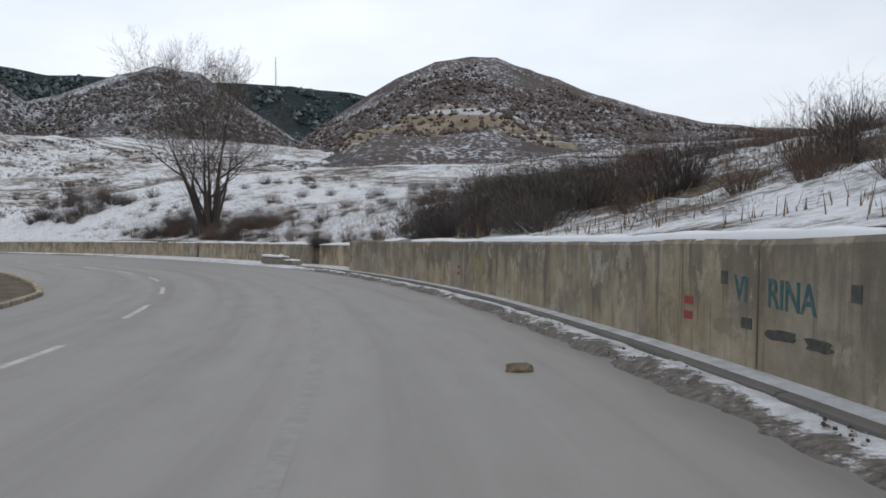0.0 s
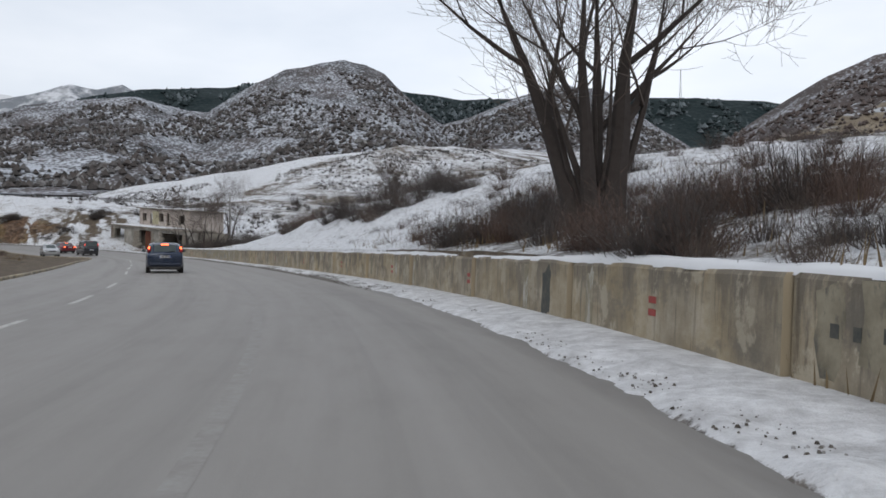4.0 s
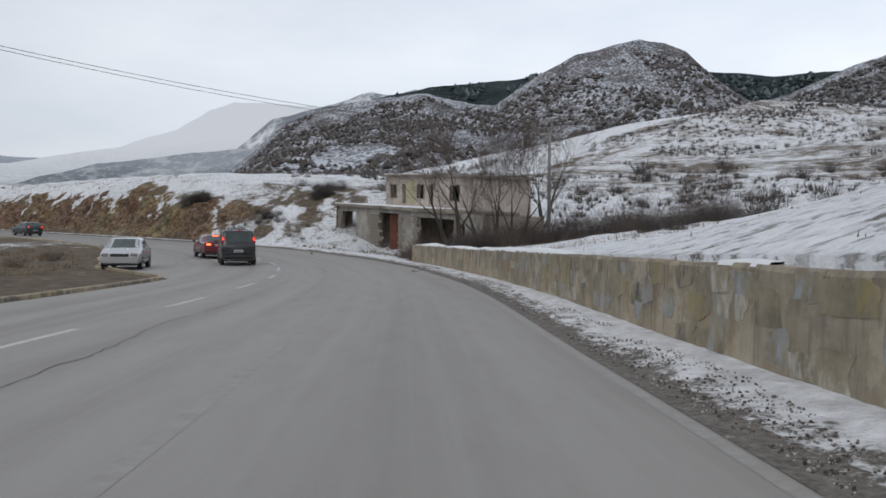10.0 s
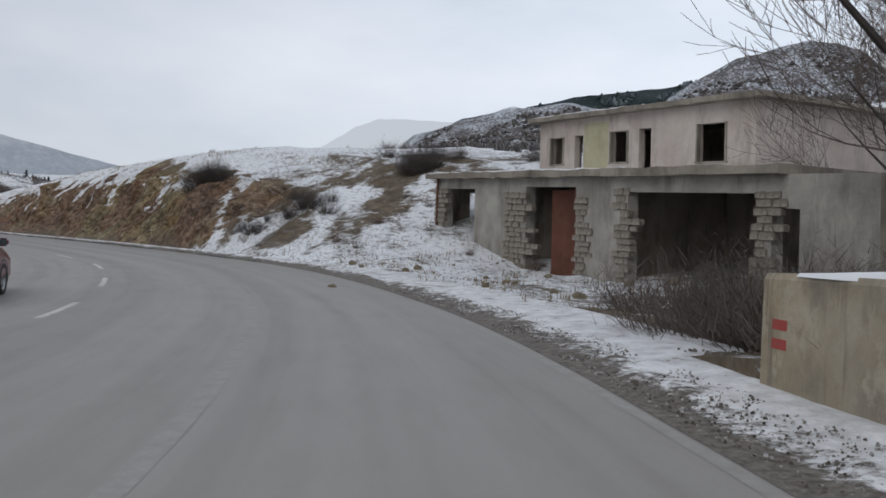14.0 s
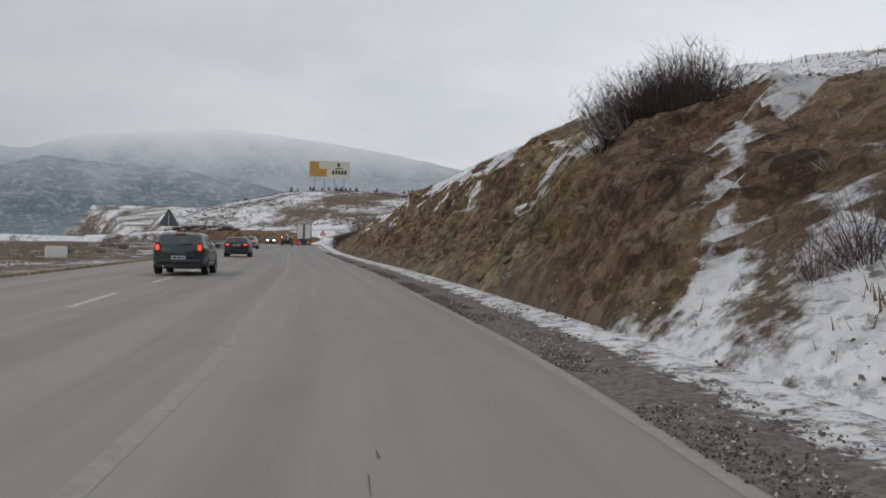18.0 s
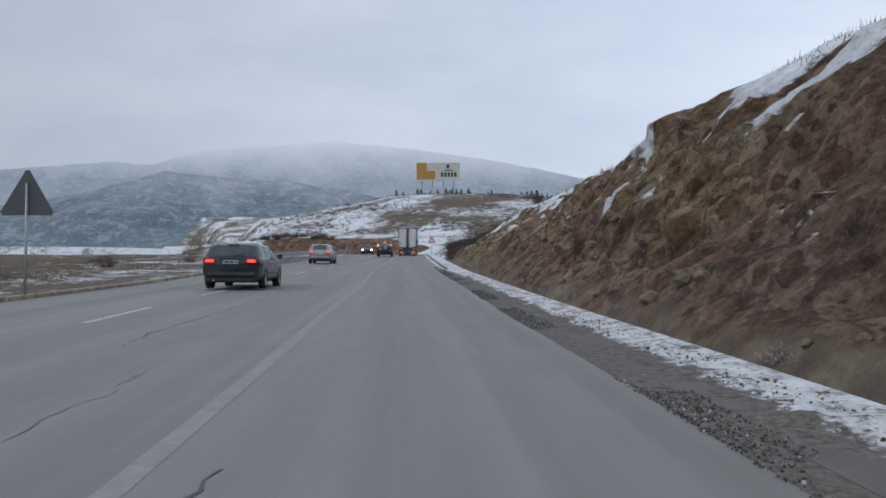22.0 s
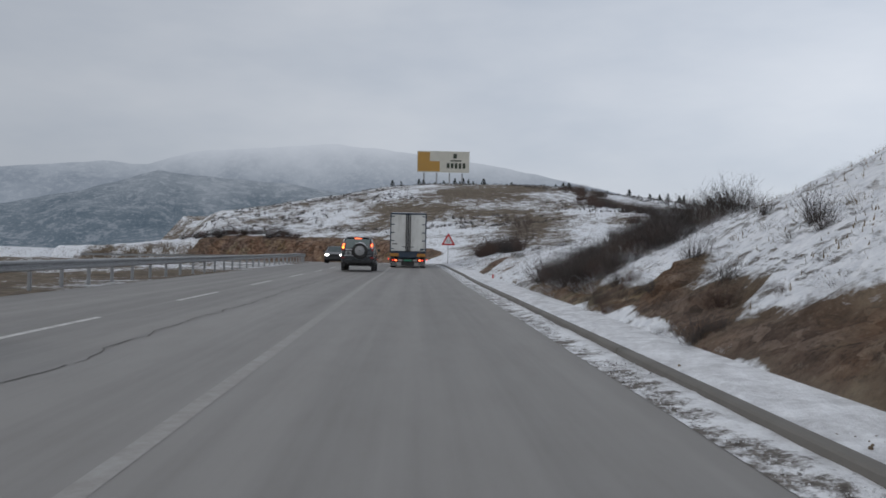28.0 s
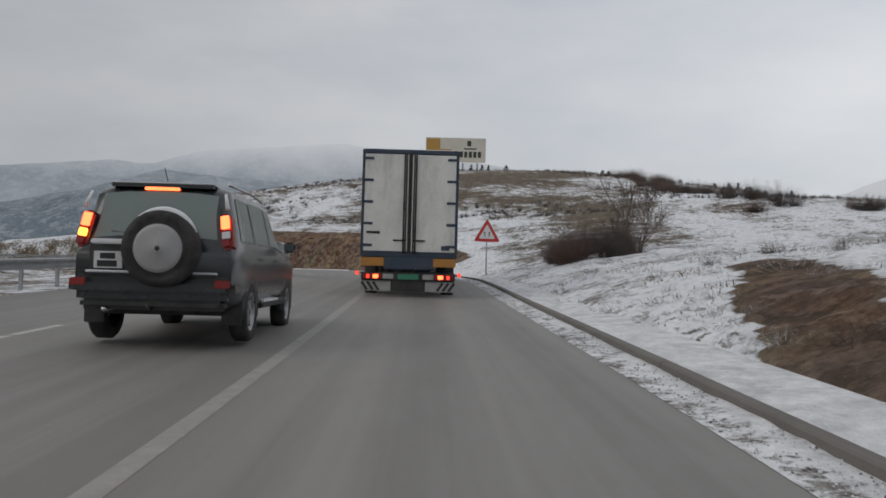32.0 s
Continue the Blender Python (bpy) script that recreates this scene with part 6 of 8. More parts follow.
def clods(name, count, s0, s1, o0, o1, size, mat, label, seed, land=False):
    r = np.random.RandomState(seed)
    s = r.uniform(s0, s1, count)
    o = r.uniform(o0, o1, count)
    keep = lattice(s, o * 2, 1.6, seed) > 0.42
    s, o = s[keep], o[keep]
    p = along(s, o, np.interp(o, [2.1, 2.5, 3.2], [0.01, 0.05, 0.09]))
    if land:
        p[:, 2] = ground_height(p[:, 0], p[:, 1], s, o)
    n = len(s)
    h = size * r.uniform(0.35, 1.0, n) ** 1.5
    v = np.empty((n, 8, 3))
    for k in range(8):
        a = k * math.pi / 2 + (math.pi / 4 if k > 3 else 0)
        q = h * r.uniform(0.6, 1.25, n)
        v[:, k] = p + np.stack([math.cos(a) * q, math.sin(a) * q, (h * r.uniform(0.45, 0.9, n) if k > 3 else -0.3 * h)], -1)
        if k > 3:
            v[:, k, :2] = p[:, :2] + (v[:, k, :2] - p[:, :2]) * 0.62
    tri = [(0, 1, 4), (1, 5, 4), (1, 2, 5), (2, 6, 5), (2, 3, 6), (3, 7, 6), (3, 0, 7), (0, 4, 7), (4, 5, 6), (4, 6, 7)]
    f = (np.arange(n)[:, None, None] * 8 + np.array(tri)[None]).reshape(-1, 3)
    me = bpy.data.meshes.new(name)
    me.from_pydata(v.reshape(-1, 3).tolist(), [], f.tolist())
    me.materials.append(mat)
    return tagged(new(name, me), label, "debris", kind="stuff")


CLOD = Nodes("muddy_slush", 0.9, 0, 0.25)
M_CLOD = CLOD.done(CLOD.ramp(CLOD.island(), (0.0, (0.055, 0.047, 0.040)), (0.4, (0.13, 0.115, 0.10)), (0.7, (0.24, 0.23, 0.22)), (0.9, (0.46, 0.46, 0.47))))
clods("verge_clods", 30000, 66, 200, 2.15, 3.0, 0.018, M_CLOD, "muddy clods and frozen slush along the road edge", 611)
SNOWCLOD = Nodes("grey_snow_lumps", 0.9, 0, 0.25)
M_SNOWCLOD = SNOWCLOD.done(SNOWCLOD.ramp(SNOWCLOD.island(), (0.0, (0.12, 0.11, 0.10)), (0.25, (0.38, 0.38, 0.385)), (1.0, (0.72, 0.73, 0.75))))
DIRT = Nodes("road_edge_mud", 0.9, 0, 0.25)
M_DIRT = DIRT.done(DIRT.ramp(DIRT.island(), (0.0, (0.045, 0.040, 0.036)), (0.5, (0.10, 0.092, 0.085)), (0.93, (0.19, 0.18, 0.17)), (0.97, (0.5, 0.5, 0.51))))
SCREE = Nodes("scree_and_snow", 0.9, 0, 0.25)
M_SCREE = SCREE.done(SCREE.ramp(SCREE.island(), (0.0, (0.07, 0.052, 0.038)), (0.45, (0.20, 0.155, 0.105)), (0.55, (0.62, 0.63, 0.65)), (1.0, (0.80, 0.81, 0.83))))
clods("road_edge_clods", 26000, 184, 278, 1.98, 2.42, 0.016, M_DIRT, "dark muddy clods along the edge of the asphalt", 615)
clods("foot_scree", 9000, 198, 288, 2.8, 3.5, 0.022, M_SCREE, "snow lumps and stones at the foot of the rock cut", 616)
clods("gutter_clods", 9000, 276, 352, 2.05, 2.46, 0.015, M_SNOWCLOD, "dirty snow lumps in the gutter", 612)
clods("wall_foot_clods", 3000, -20, 66, 2.42, 2.9, 0.022, M_CLOD, "dirty snow lumps below the wall", 613)
clods("slope_clods", 5200, 158, 200, 3.3, 8.5, 0.034, M_CLOD, "stones and frozen earth on the snowy slope", 614, True)

# ---- ruined house ----


def make_plaster(name, a, b, stain):
    k = Nodes(name, 0.92, 0, 0.2)
    n = k.noise(0.7, 6, 0.65)
    d = k.noise(1.6, 6, 0.7, k.coord("Object", (1, 1, 0.22)))
    f = k.noise(16, 4, 0.7)
    c = k.ramp(n, (0.35, a), (0.62, b))
    c = k.mix(k.math("MULTIPLY", k.ramp(d, (0.5, 0.0), (0.7, 1.0)), 0.75), c, stain)
    c = k.mix(k.math("MULTIPLY", f, 0.35), c, tuple(x * 0.5 for x in a))
    k.bump(k.math("ADD", n, f), 0.5, 0.03)
    return k.done(c)


M_PLASTER = make_plaster("peeling_grey_render", (0.25, 0.235, 0.21), (0.44, 0.42, 0.38), (0.14, 0.13, 0.115))
M_PINK = make_plaster("faded_pinkish_render", (0.46, 0.395, 0.355), (0.62, 0.56, 0.51), (0.27, 0.235, 0.205))
M_STONE = make_plaster("rubble_stone", (0.21, 0.185, 0.155), (0.37, 0.335, 0.285), (0.075, 0.065, 0.055))
M_RUST = make_plaster("rusted_sheet", (0.10, 0.042, 0.030), (0.17, 0.075, 0.05), (0.05, 0.03, 0.025))
M_CREAM = make_plaster("cream_render", (0.42, 0.39, 0.26), (0.52, 0.48, 0.34), (0.25, 0.22, 0.16))

house = new("ruined_house")
house.matrix_world = pose(-117.15, 136.05, 0, 0, 0, -8)
tagged(house, "derelict two-storey house with gaping openings and peeling walls", "house")


def box_into(bm, x0, x1, y0, y1, z0, z1):
    v = [bm.verts.new((x, y, z)) for z in (z0, z1) for y in (y0, y1) for x in (x0, x1)]
    for f in ((0, 2, 3, 1), (4, 5, 7, 6), (0, 1, 5, 4), (2, 6, 7, 3), (0, 4, 6, 2), (1, 3, 7, 5)):
        bm.faces.new([v[i] for i in f])


def solid_wall(x0, x1, z0, z1, y0, y1, holes):
    """A wall from x0 to x1 with holes (xa, xb, za, zb) right through it."""
    bm = bmesh.new()
    cuts = sorted({x0, x1, *[h[0] for h in holes], *[h[1] for h in holes]})
    for a, b in zip(cuts, cuts[1:]):
        spans = sorted((h[2], h[3]) for h in holes if h[0] < (a + b) / 2 < h[1])
        z = z0
        for lo, hi in spans + [(z1, z1)]:
            if lo - z > 0.01:
                box_into(bm, a, b, y0, y1, z, lo)
            z = hi
    bmesh.ops.remove_doubles(bm, verts=bm.verts, dist=0.001)
    return bm
FRONT_HOLES = [(0.78, 3.3, -0.75, 1.62), (7.0, 9.95, -2.2, 1.70), (12.5, 17.3, -1.6, 1.55), (17.75, 18.55, -1.6, 1.2)]
part("front_wall", solid_wall(0.0, 20.9, -2.8, 2.0, 0.0, 0.38, FRONT_HOLES), M_PLASTER, house)
part("side_wall", solid_wall(0.45, 5.2, -2.6, 2.0, 0, 0.35, [(1.6, 3.4, 0.0, 1.5)]), M_STONE, house, "side wall of bare stone").matrix_local = Matrix.Rotation(radians(90), 4, "Z")
part("back_wall", solid_wall(0.0, 20.9, -2.6, 2.0, 5.2, 5.5, []), M_STONE, house)
for x in (3.55, 6.4, 11.2):
    part("inner_wall", solid_wall(0.4, 5.2, -2.6, 1.9, 0, 0.25, []), M_STONE, house).matrix_local = Matrix.Translation((x, 0, 0)) @ Matrix.Rotation(radians(90), 4, "Z")
part("end_wall", solid_wall(0.0, 5.5, -2.6, 2.0, 0, 0.35, []), M_STONE, house).matrix_local = Matrix.Translation((20.9, 0, 0)) @ Matrix.Rotation(radians(90), 4, "Z")


def slab(x0, x1, y0, y1, z0, z1, seed, nx=26):
    """A concrete roof slab with a crumbling front edge."""
    rng = random.Random(seed)
    bm = bmesh.new()
    rows = []
    for i in range(nx + 1):
        x = x0 + (x1 - x0) * i / nx
        j = rng.uniform(-0.10, 0.10)
        rows.append([bm.verts.new((x, y0 + j, z0 + rng.uniform(-0.03, 0.03))), bm.verts.new((x, y0 + j * 0.7, z1 + rng.uniform(-0.02, 0.03))), bm.verts.new((x, y1, z1)), bm.verts.new((x, y1, z0))])
    for a, b in zip(rows, rows[1:]):
        for k in range(4):
            bm.faces.new([a[k], a[(k + 1) % 4], b[(k + 1) % 4], b[k]])
    bm.faces.new(rows[0])
    bm.faces.new(rows[-1][::-1])
    bmesh.ops.recalc_face_normals(bm, faces=bm.faces)
    return bm


part("lower_roof", slab(-0.35, 18.2, -0.35, 5.5, 2.0, 2.22, 3, 40), M_STONE, house, "cracked concrete roof slab")
part("roof_snow", slab(-0.1, 12.4, -0.15, 5.1, 2.20, 2.27, 5, 40), M_SNOW, house, "thin snow on the slab")
UP = 5.3
UP_HOLES = [(0.6, 1.66, 2.95, 4.12), (2.4, 3.02, 2.45, 4.15), (4.82, 5.96, 2.95, 4.18), (6.57, 7.27, 2.4, 4.2), (9.65, 11.07, 2.85, 4.17)]
part("upper_wall", solid_wall(-0.25, 12.3, -1.0, 4.85, UP, UP + 0.3, UP_HOLES), M_PINK, house, "pinkish upper storey wall with empty windows")
part("cream_panel", solid_wall(3.1, 4.7, 2.45, 4.6, UP - 0.015, UP - 0.001, []), M_CREAM, house, "cream painted strip of wall")
for x, m, hole in ((0.05, M_PINK, [(7.4, 9.0, 2.9, 4.1)]), (12.3, M_PINK, [])):
    part("upper_side", solid_wall(UP + 0.3, 12.0, -1.0, 4.85, 0, 0.3, hole), m, house).matrix_local = Matrix.Translation((x, 0, 0)) @ Matrix.Rotation(radians(90), 4, "Z")
part("upper_back", solid_wall(0.05, 12.0, -1.0, 4.85, 11.7, 12.0, []), M_STONE, house)
part("upper_floor", slab(0.1, 11.9, UP + 0.3, 11.7, 2.3, 2.42, 6, 8), M_STONE, house)
part("upper_roof", slab(-0.6, 12.7, UP - 0.4, 12.3, 4.85, 5.03, 7, 30), M_STONE, house, "crumbling upper roof slab")
part("roof_snow", slab(-0.3, 7.0, UP - 0.2, 12.0, 5.02, 5.10, 9, 24), M_SNOW, house, "snow on the upper slab")
for x0, x1, z0, z1 in ((0.6, 1.66, 2.95, 4.12), (4.82, 5.96, 2.95, 4.18), (9.65, 11.07, 2.85, 4.17)):
    w = new("window")
    w.parent = house
    for nm, a in (("jamb", (x0, x0 + 0.07, z0, z1)), ("jamb", (x1 - 0.07, x1, z0, z1)), ("sill", (x0 - 0.05, x1 + 0.05, z0 - 0.06, z0))):
        bm = bmesh.new()
        box_into(bm, a[0], a[1], UP - 0.05, UP + 0.12, a[2], a[3])
        part(nm, bm, M_STONE, w)
door = part("rusty_door", solid_wall(8.0, 9.75, -2.0, 1.6, 0.42, 0.47, []), M_RUST, house, "rusted sheet-metal door standing open")
part("door_post", solid_wall(9.72, 9.86, -2.2, 1.75, 0.1, 0.5, []), M_RUST, house)
lean = part("steel_post", tube([(0.12, -0.05, -0.6), (0.3, -0.12, 2.0)], 0.05, 6), M_RUST, house)
# masonry showing where the render has fallen
rng = random.Random(77)
STONE_MESHES = []
for k in range(4):
    bm = block_mesh(1, 1, 1, 0.08, 0.05, 60 + k)
    me = bpy.data.meshes.new("stone")
    bm.to_mesh(me)
    bm.free()
    me.materials.append(M_STONE)
    STONE_MESHES.append(me)


def stones(x0, x1, z0, z1, y, jag):
    z = z0
    while z < z1:
        x = x0 + rng.uniform(-jag, jag) * 0.5
        h = rng.uniform(0.16, 0.24)
        while x < x1 + rng.uniform(-jag, jag):
            w = rng.uniform(0.25, 0.5)
            ob = new("stone", rng.choice(STONE_MESHES))
            ob.parent = house
            ob.matrix_local = Matrix.Translation((x + w / 2, y + rng.uniform(-0.02, 0.03), z)) @ Matrix.Diagonal((w * 0.96, 0.22, h * 0.94, 1))
            x += w
        z += h


stones(-0.05, 0.75, -1.4, 1.6, 0.03, 0.06)
stones(5.6, 7.0, -2.2, 1.3, 0.02, 0.5)
stones(9.95, 10.4, -2.2, 1.2, 0.05, 0.3)
stones(12.0, 12.5, -2.0, 1.5, 0.05, 0.35)
stones(17.2, 17.8, -1.8, 1.5, 0.05, 0.3)
beam = part("fallen_beam", tube([(1.4, 3.0, 1.9), (3.0, 1.2, 0.6)], 0.07, 5), M_STONE, house)

# the walls have settled with the slope, lower towards the road's near end
for ch in house.children_recursive:
    if ch.data is None:
        continue
    if ch.name.startswith("stone"):
        ch.matrix_basis = Matrix.Translation((0, 0, -0.058 * ch.matrix_basis.translation.x)) @ ch.matrix_basis
        continue
    sink = Matrix.Identity(4)
    sink[2][0] = -0.058
    ch.data.transform(ch.matrix_basis.inverted() @ sink @ ch.matrix_basis)

M_ROCK = make_plaster("weathered_rock", (0.14, 0.115, 0.08), (0.29, 0.245, 0.175), (0.07, 0.055, 0.04))


def rock_mesh(seed, mat):
    bm = bmesh.new()
    bmesh.ops.create_icosphere(bm, subdivisions=2, radius=1.0)
    for v in bm.verts:
        n = noise.noise(v.co * 1.3 + Vector((seed * 7.1, 0, 0))) * 0.45 + noise.noise(v.co * 3.1 + Vector((0, seed * 3.3, 0))) * 0.18
        v.co *= 1 + n
        v.co.z *= 0.7
    me = bpy.data.meshes.new("rock")
    bm.to_mesh(me)
    bm.free()
    me.materials.append(mat)
    return me


ROCKS = [rock_mesh(k, M_ROCK) for k in range(4)]


def rock(s, o, size, label="pale rock lying on the slope", sink=0.25):
    ob = new("rock", rng.choice(ROCKS))
    ob.location = on_land(s, o, 0.0) + Vector((0, 0, size * (0.5 - sink)))
    ob.scale = (size * rng.uniform(0.8, 1.3), size * rng.uniform(0.8, 1.3), size)
    ob.rotation_euler = (rng.uniform(-0.4, 0.4), rng.uniform(-0.4, 0.4), rng.uniform(0, 6))
    return tagged(ob, label, "rock", "rocks on the slopes")


for s, o, z in ((290.5, 8.6, 0.4), (291.3, 9.2, 0.3), (20.8, 5.6, 0.22), (205, 4.6, 0.2), (244.6, 4.6, 0.22), (179.1, 4.0, 0.13), (178.0, 3.9, 0.11)):
    rock(s, o, z)
for _ in range(70):
    rock(rng.uniform(199, 268), 3.5 + abs(rng.gauss(0, 1.4)), rng.uniform(0.05, 0.16), "broken stone fallen from the cut")
for _ in range(40):
    rock(rng.uniform(160, 180), rng.uniform(4.5, 11), rng.uniform(0.06, 0.2), "rubble stone in front of the ruin")

# ---- poles, wires, signs ----
M_POLE = simple("weathered_concrete_pole", (0.27, 0.26, 0.25), 0.9, 0, 0.35, 3)
M_WOOD = simple("tarred_wood_pole", (0.10, 0.085, 0.07), 0.9, 0, 0.35, 5)
M_STEEL = simple("galvanised_steel", (0.36, 0.37, 0.38), 0.45, 0.7, 0.35, 4)
M_CERAMIC = simple("brown_insulator", (0.08, 0.05, 0.04), 0.3)
M_WIRE = simple("dull_wire", (0.10, 0.10, 0.105), 0.6, 0.5)


def utility_pole(x, y, z, height, mat, label, turn=0, lean=(0, 0), arms=1):
    root = new("utility_pole")
    root.matrix_world = pose(x, y, z, lean[0], lean[1], turn)
    tagged(root, label, "utility pole")
    part("pole", tube([(0, 0, -0.6), (0, 0, height * 0.5), (0, 0, height)], [0.15, 0.12, 0.09], 10), mat, root)
    for a in range(arms):
        bm = bmesh.new()
        zz = height - 0.15 - a * 0.6
        box_into(bm, -0.7, 0.7, 0.09, 0.16, zz - 0.05, zz + 0.05)
        arm = part("crossarm", bm, M_STEEL, root)
        for xx in (-0.6, -0.25, 0.25, 0.6):
            part("insulator", tube([(xx, 0.125, zz + 0.05), (xx, 0.125, zz + 0.12), (xx, 0.125, zz + 0.2), (xx, 0.125, zz + 0.25)], [0.025, 0.06, 0.055, 0.03], 8), M_CERAMIC, arm)
    return root


utility_pole(-88.7, 95.8, -2.3, 8.5, M_POLE, "grey concrete utility pole with crossarm and wires", 40)
utility_pole(-172, 70, -6, 8.0, M_POLE, "distant leaning utility pole in the valley", 20, (0, 4))
utility_pole(-93.06, 135.82, -1.2, 7.75, M_POLE, "tall grey concrete pole among the bare trees", 30, (0, 0))


def wire(a, b, sag):
    pts = []
    for k in range(15):
        u = k / 14
        p = Vector(a).lerp(Vector(b), u)
        p.z -= sag * 4 * u * (1 - u)
        pts.append(p)
    ob = part("overhead_wire", tube(pts, 0.012, 4), M_WIRE, None)
    tagged(ob, "thin sagging overhead power wire", "wire", "overhead wires")


wire((-88.3, 95.4, 6.2), (-92.7, 135.5, 6.6), 0.8)
wire((-89.1, 96.2, 6.2), (-93.4, 136.1, 6.6), 0.85)
wire((-88.7, 95.8, 6.2), (-172, 70, 1.9), 2.0)


M_SIGNBACK = simple("grey_sign_back", (0.115, 0.12, 0.125), 0.6, 0.3, 0.3, 5)
M_SIGNWHITE = simple("white_sign_face", (0.74, 0.74, 0.73), 0.4, 0, 0.12, 5)
M_SIGNRED = simple("red_sign_rim", (0.56, 0.035, 0.035), 0.4, 0, 0.1, 5)
M_SIGNBLACK = simple("black_sign_mark", (0.02, 0.02, 0.02), 0.5)


def tri_prism(r, y0, y1, cz):
    bm = bmesh.new()
    pts = [(r * math.sin(2 * math.pi * k / 3), cz + r * math.cos(2 * math.pi * k / 3)) for k in range(3)]
    out = []
    for (x, z), (px, pz), (nx, nz) in zip(pts, pts[-1:] + pts[:-1], pts[1:] + pts[:1]):
        out += [(x + (px - x) * 0.07, z + (pz - z) * 0.07), (x + (nx - x) * 0.07, z + (nz - z) * 0.07)]
    a = [bm.verts.new((x, y0, z)) for x, z in out]
    b = [bm.verts.new((x, y1, z)) for x, z in out]
    bm.faces.new(a)
    bm.faces.new(b[::-1])
    for k in range(6):
        bm.faces.new([a[k], b[k], b[(k + 1) % 6], a[(k + 1) % 6]])
    bmesh.ops.recalc_face_normals(bm, faces=bm.faces)
    return bm


def warning_sign(place, turn, post, label, front=True):
    root = new("warning_sign")
    root.matrix_world = Matrix.Translation(place) @ pose(0, 0, 0, 0, 0, turn)
    tagged(root, label, "road sign")
    part("post", tube([(0, 0.04, -0.6), (0, 0.04, post + 0.75)], 0.035, 8), M_STEEL, root)
    cz = post + 0.36
    part("plate", tri_prism(0.80, 0.0, 0.012, cz), M_SIGNBACK, root, "grey sheet-metal back of the sign")
    if front:
        part("red_rim", tri_prism(0.79, -0.006, -0.001, cz), M_SIGNRED, root, "red triangular rim")
        face = part("white_face", tri_prism(0.50, -0.011, -0.0065, cz), M_SIGNWHITE, root, "white triangular face")
        for x0, x1, z0, z1 in ((-0.13, -0.085, -0.14, 0.10), (0.085, 0.13, -0.14, 0.10), (-0.17, -0.13, 0.02, 0.10), (0.13, 0.17, 0.02, 0.10)):
            bm = bmesh.new()
            box_into(bm, x0, x1, -0.015, -0.0115, cz + z0, cz + z1)
            part("symbol_bar", bm, M_SIGNBLACK, face)
    return root


warning_sign(on_land(358, 3.8, 0.0), heading(358), 1.75, "red-rimmed triangular warning sign on a steel post")
warning_sign(Vector(along(242.3, -9.3, 0.0)), heading(242) + 180, 2.1, "back of a triangular sign on a tall post", False)

# low marker post on the bank
marker = new("marker_post")
marker.matrix_world = Matrix.Translation(on_land(314.5, 3.55, 0.0)) @ pose(0, 0, 0, 4, -3, heading(314))
tagged(marker, "low white marker post with a red foot in the snow", "marker post")
for pname, z0, z1, pm, h in (("shaft", 0.17, 0.42, M_SIGNWHITE, 0.026), ("foot", -0.3, 0.168, M_SIGNRED, 0.027), ("cap", 0.422, 0.44, M_SNOW, 0.024)):
    bm = bmesh.new()
    box_into(bm, -h, h, -h * 0.8, h * 0.8, z0, z1)
    bmesh.ops.bevel(bm, geom=bm.edges[:], offset=0.005, segments=1, affect="EDGES")
    part(pname, bm, pm, marker)

# radio mast on the ridge
mast = new("radio_mast")
mast.location = (-215, 1099, 174)
tagged(mast, "thin steel lattice mast on the far ridge", "mast")
for k in range(3):
    a = 2 * math.pi * k / 3
    part("leg", tube([(1.6 * math.cos(a), 1.6 * math.sin(a), 0), (0.3 * math.cos(a), 0.3 * math.sin(a), 40)], 0.2, 4), M_STEEL, mast)
for z in range(2, 37, 3):
    r = 1.6 - 1.3 * z / 40
    part("brace", tube([(r, 0, z), (-r * 0.5, r * 0.87, z + 1.5), (-r * 0.5, -r * 0.87, z + 2.5), (r * 0.9, 0, z + 3)], 0.12, 4), M_STEEL, mast)

# ---- guard rail ----
rail = new("guard_rail")
tagged(rail, "galvanised steel guard rail along the far side of the road", "guard rail")


def rail_off(s):
    return float(np.interp(s, [272, 280, 300, 445], [-8.9, -9.3, -9.7, -9.7]))


W_PROF = [(0.0, 0.50), (0.06, 0.53), (0.06, 0.58), (0.0, 0.62), (0.0, 0.66), (0.06, 0.70), (0.06, 0.75), (0.0, 0.78)]
for a in np.arange(272, 428, 4.0):
    rb = sweep("rail_beam", a, a + 4.0, lambda s: [(rail_off(s) + o, z) for o, z in W_PROF] + [(rail_off(s) + o - 0.006, z) for o, z in W_PROF[::-1]], M_STEEL, rail, 2.0)
POST = block_mesh(0.1, 0.06, 0.95, 0.01)
pme = bpy.data.meshes.new("post")
POST.to_mesh(pme)
POST.free()
pme.materials.append(M_STEEL)
for a in np.arange(272, 430, 2.0):
    p = new("post", pme)
    p.matrix_world = stand(a, rail_off(a) - 0.09, -0.2)
    p.parent = rail

# ---- billboard on the hill ----
M_BB = simple("pale_billboard_sheet", (0.60, 0.58, 0.50), 0.6, 0, 0.15, 0.4)
M_BB_ORANGE = simple("amber_print", (0.46, 0.26, 0.06), 0.6, 0, 0.3, 0.5, (0.3, 0.25, 0.15))
M_BB_DARK = simple("dark_green_print", (0.04, 0.05, 0.035), 0.6)
board = new("billboard")
board.matrix_world = look((-499.5, 117.8, 0), (-300, 121, 0)) @ Matrix.Rotation(radians(-90), 4, "X")
tagged(board, "large advertising billboard on steel posts behind the crest", "billboard")
bm = bmesh.new()
box_into(bm, -8.9, 8.9, -0.15, 0.15, 37.0, 44.2)
part("panel", bm, M_BB, board)


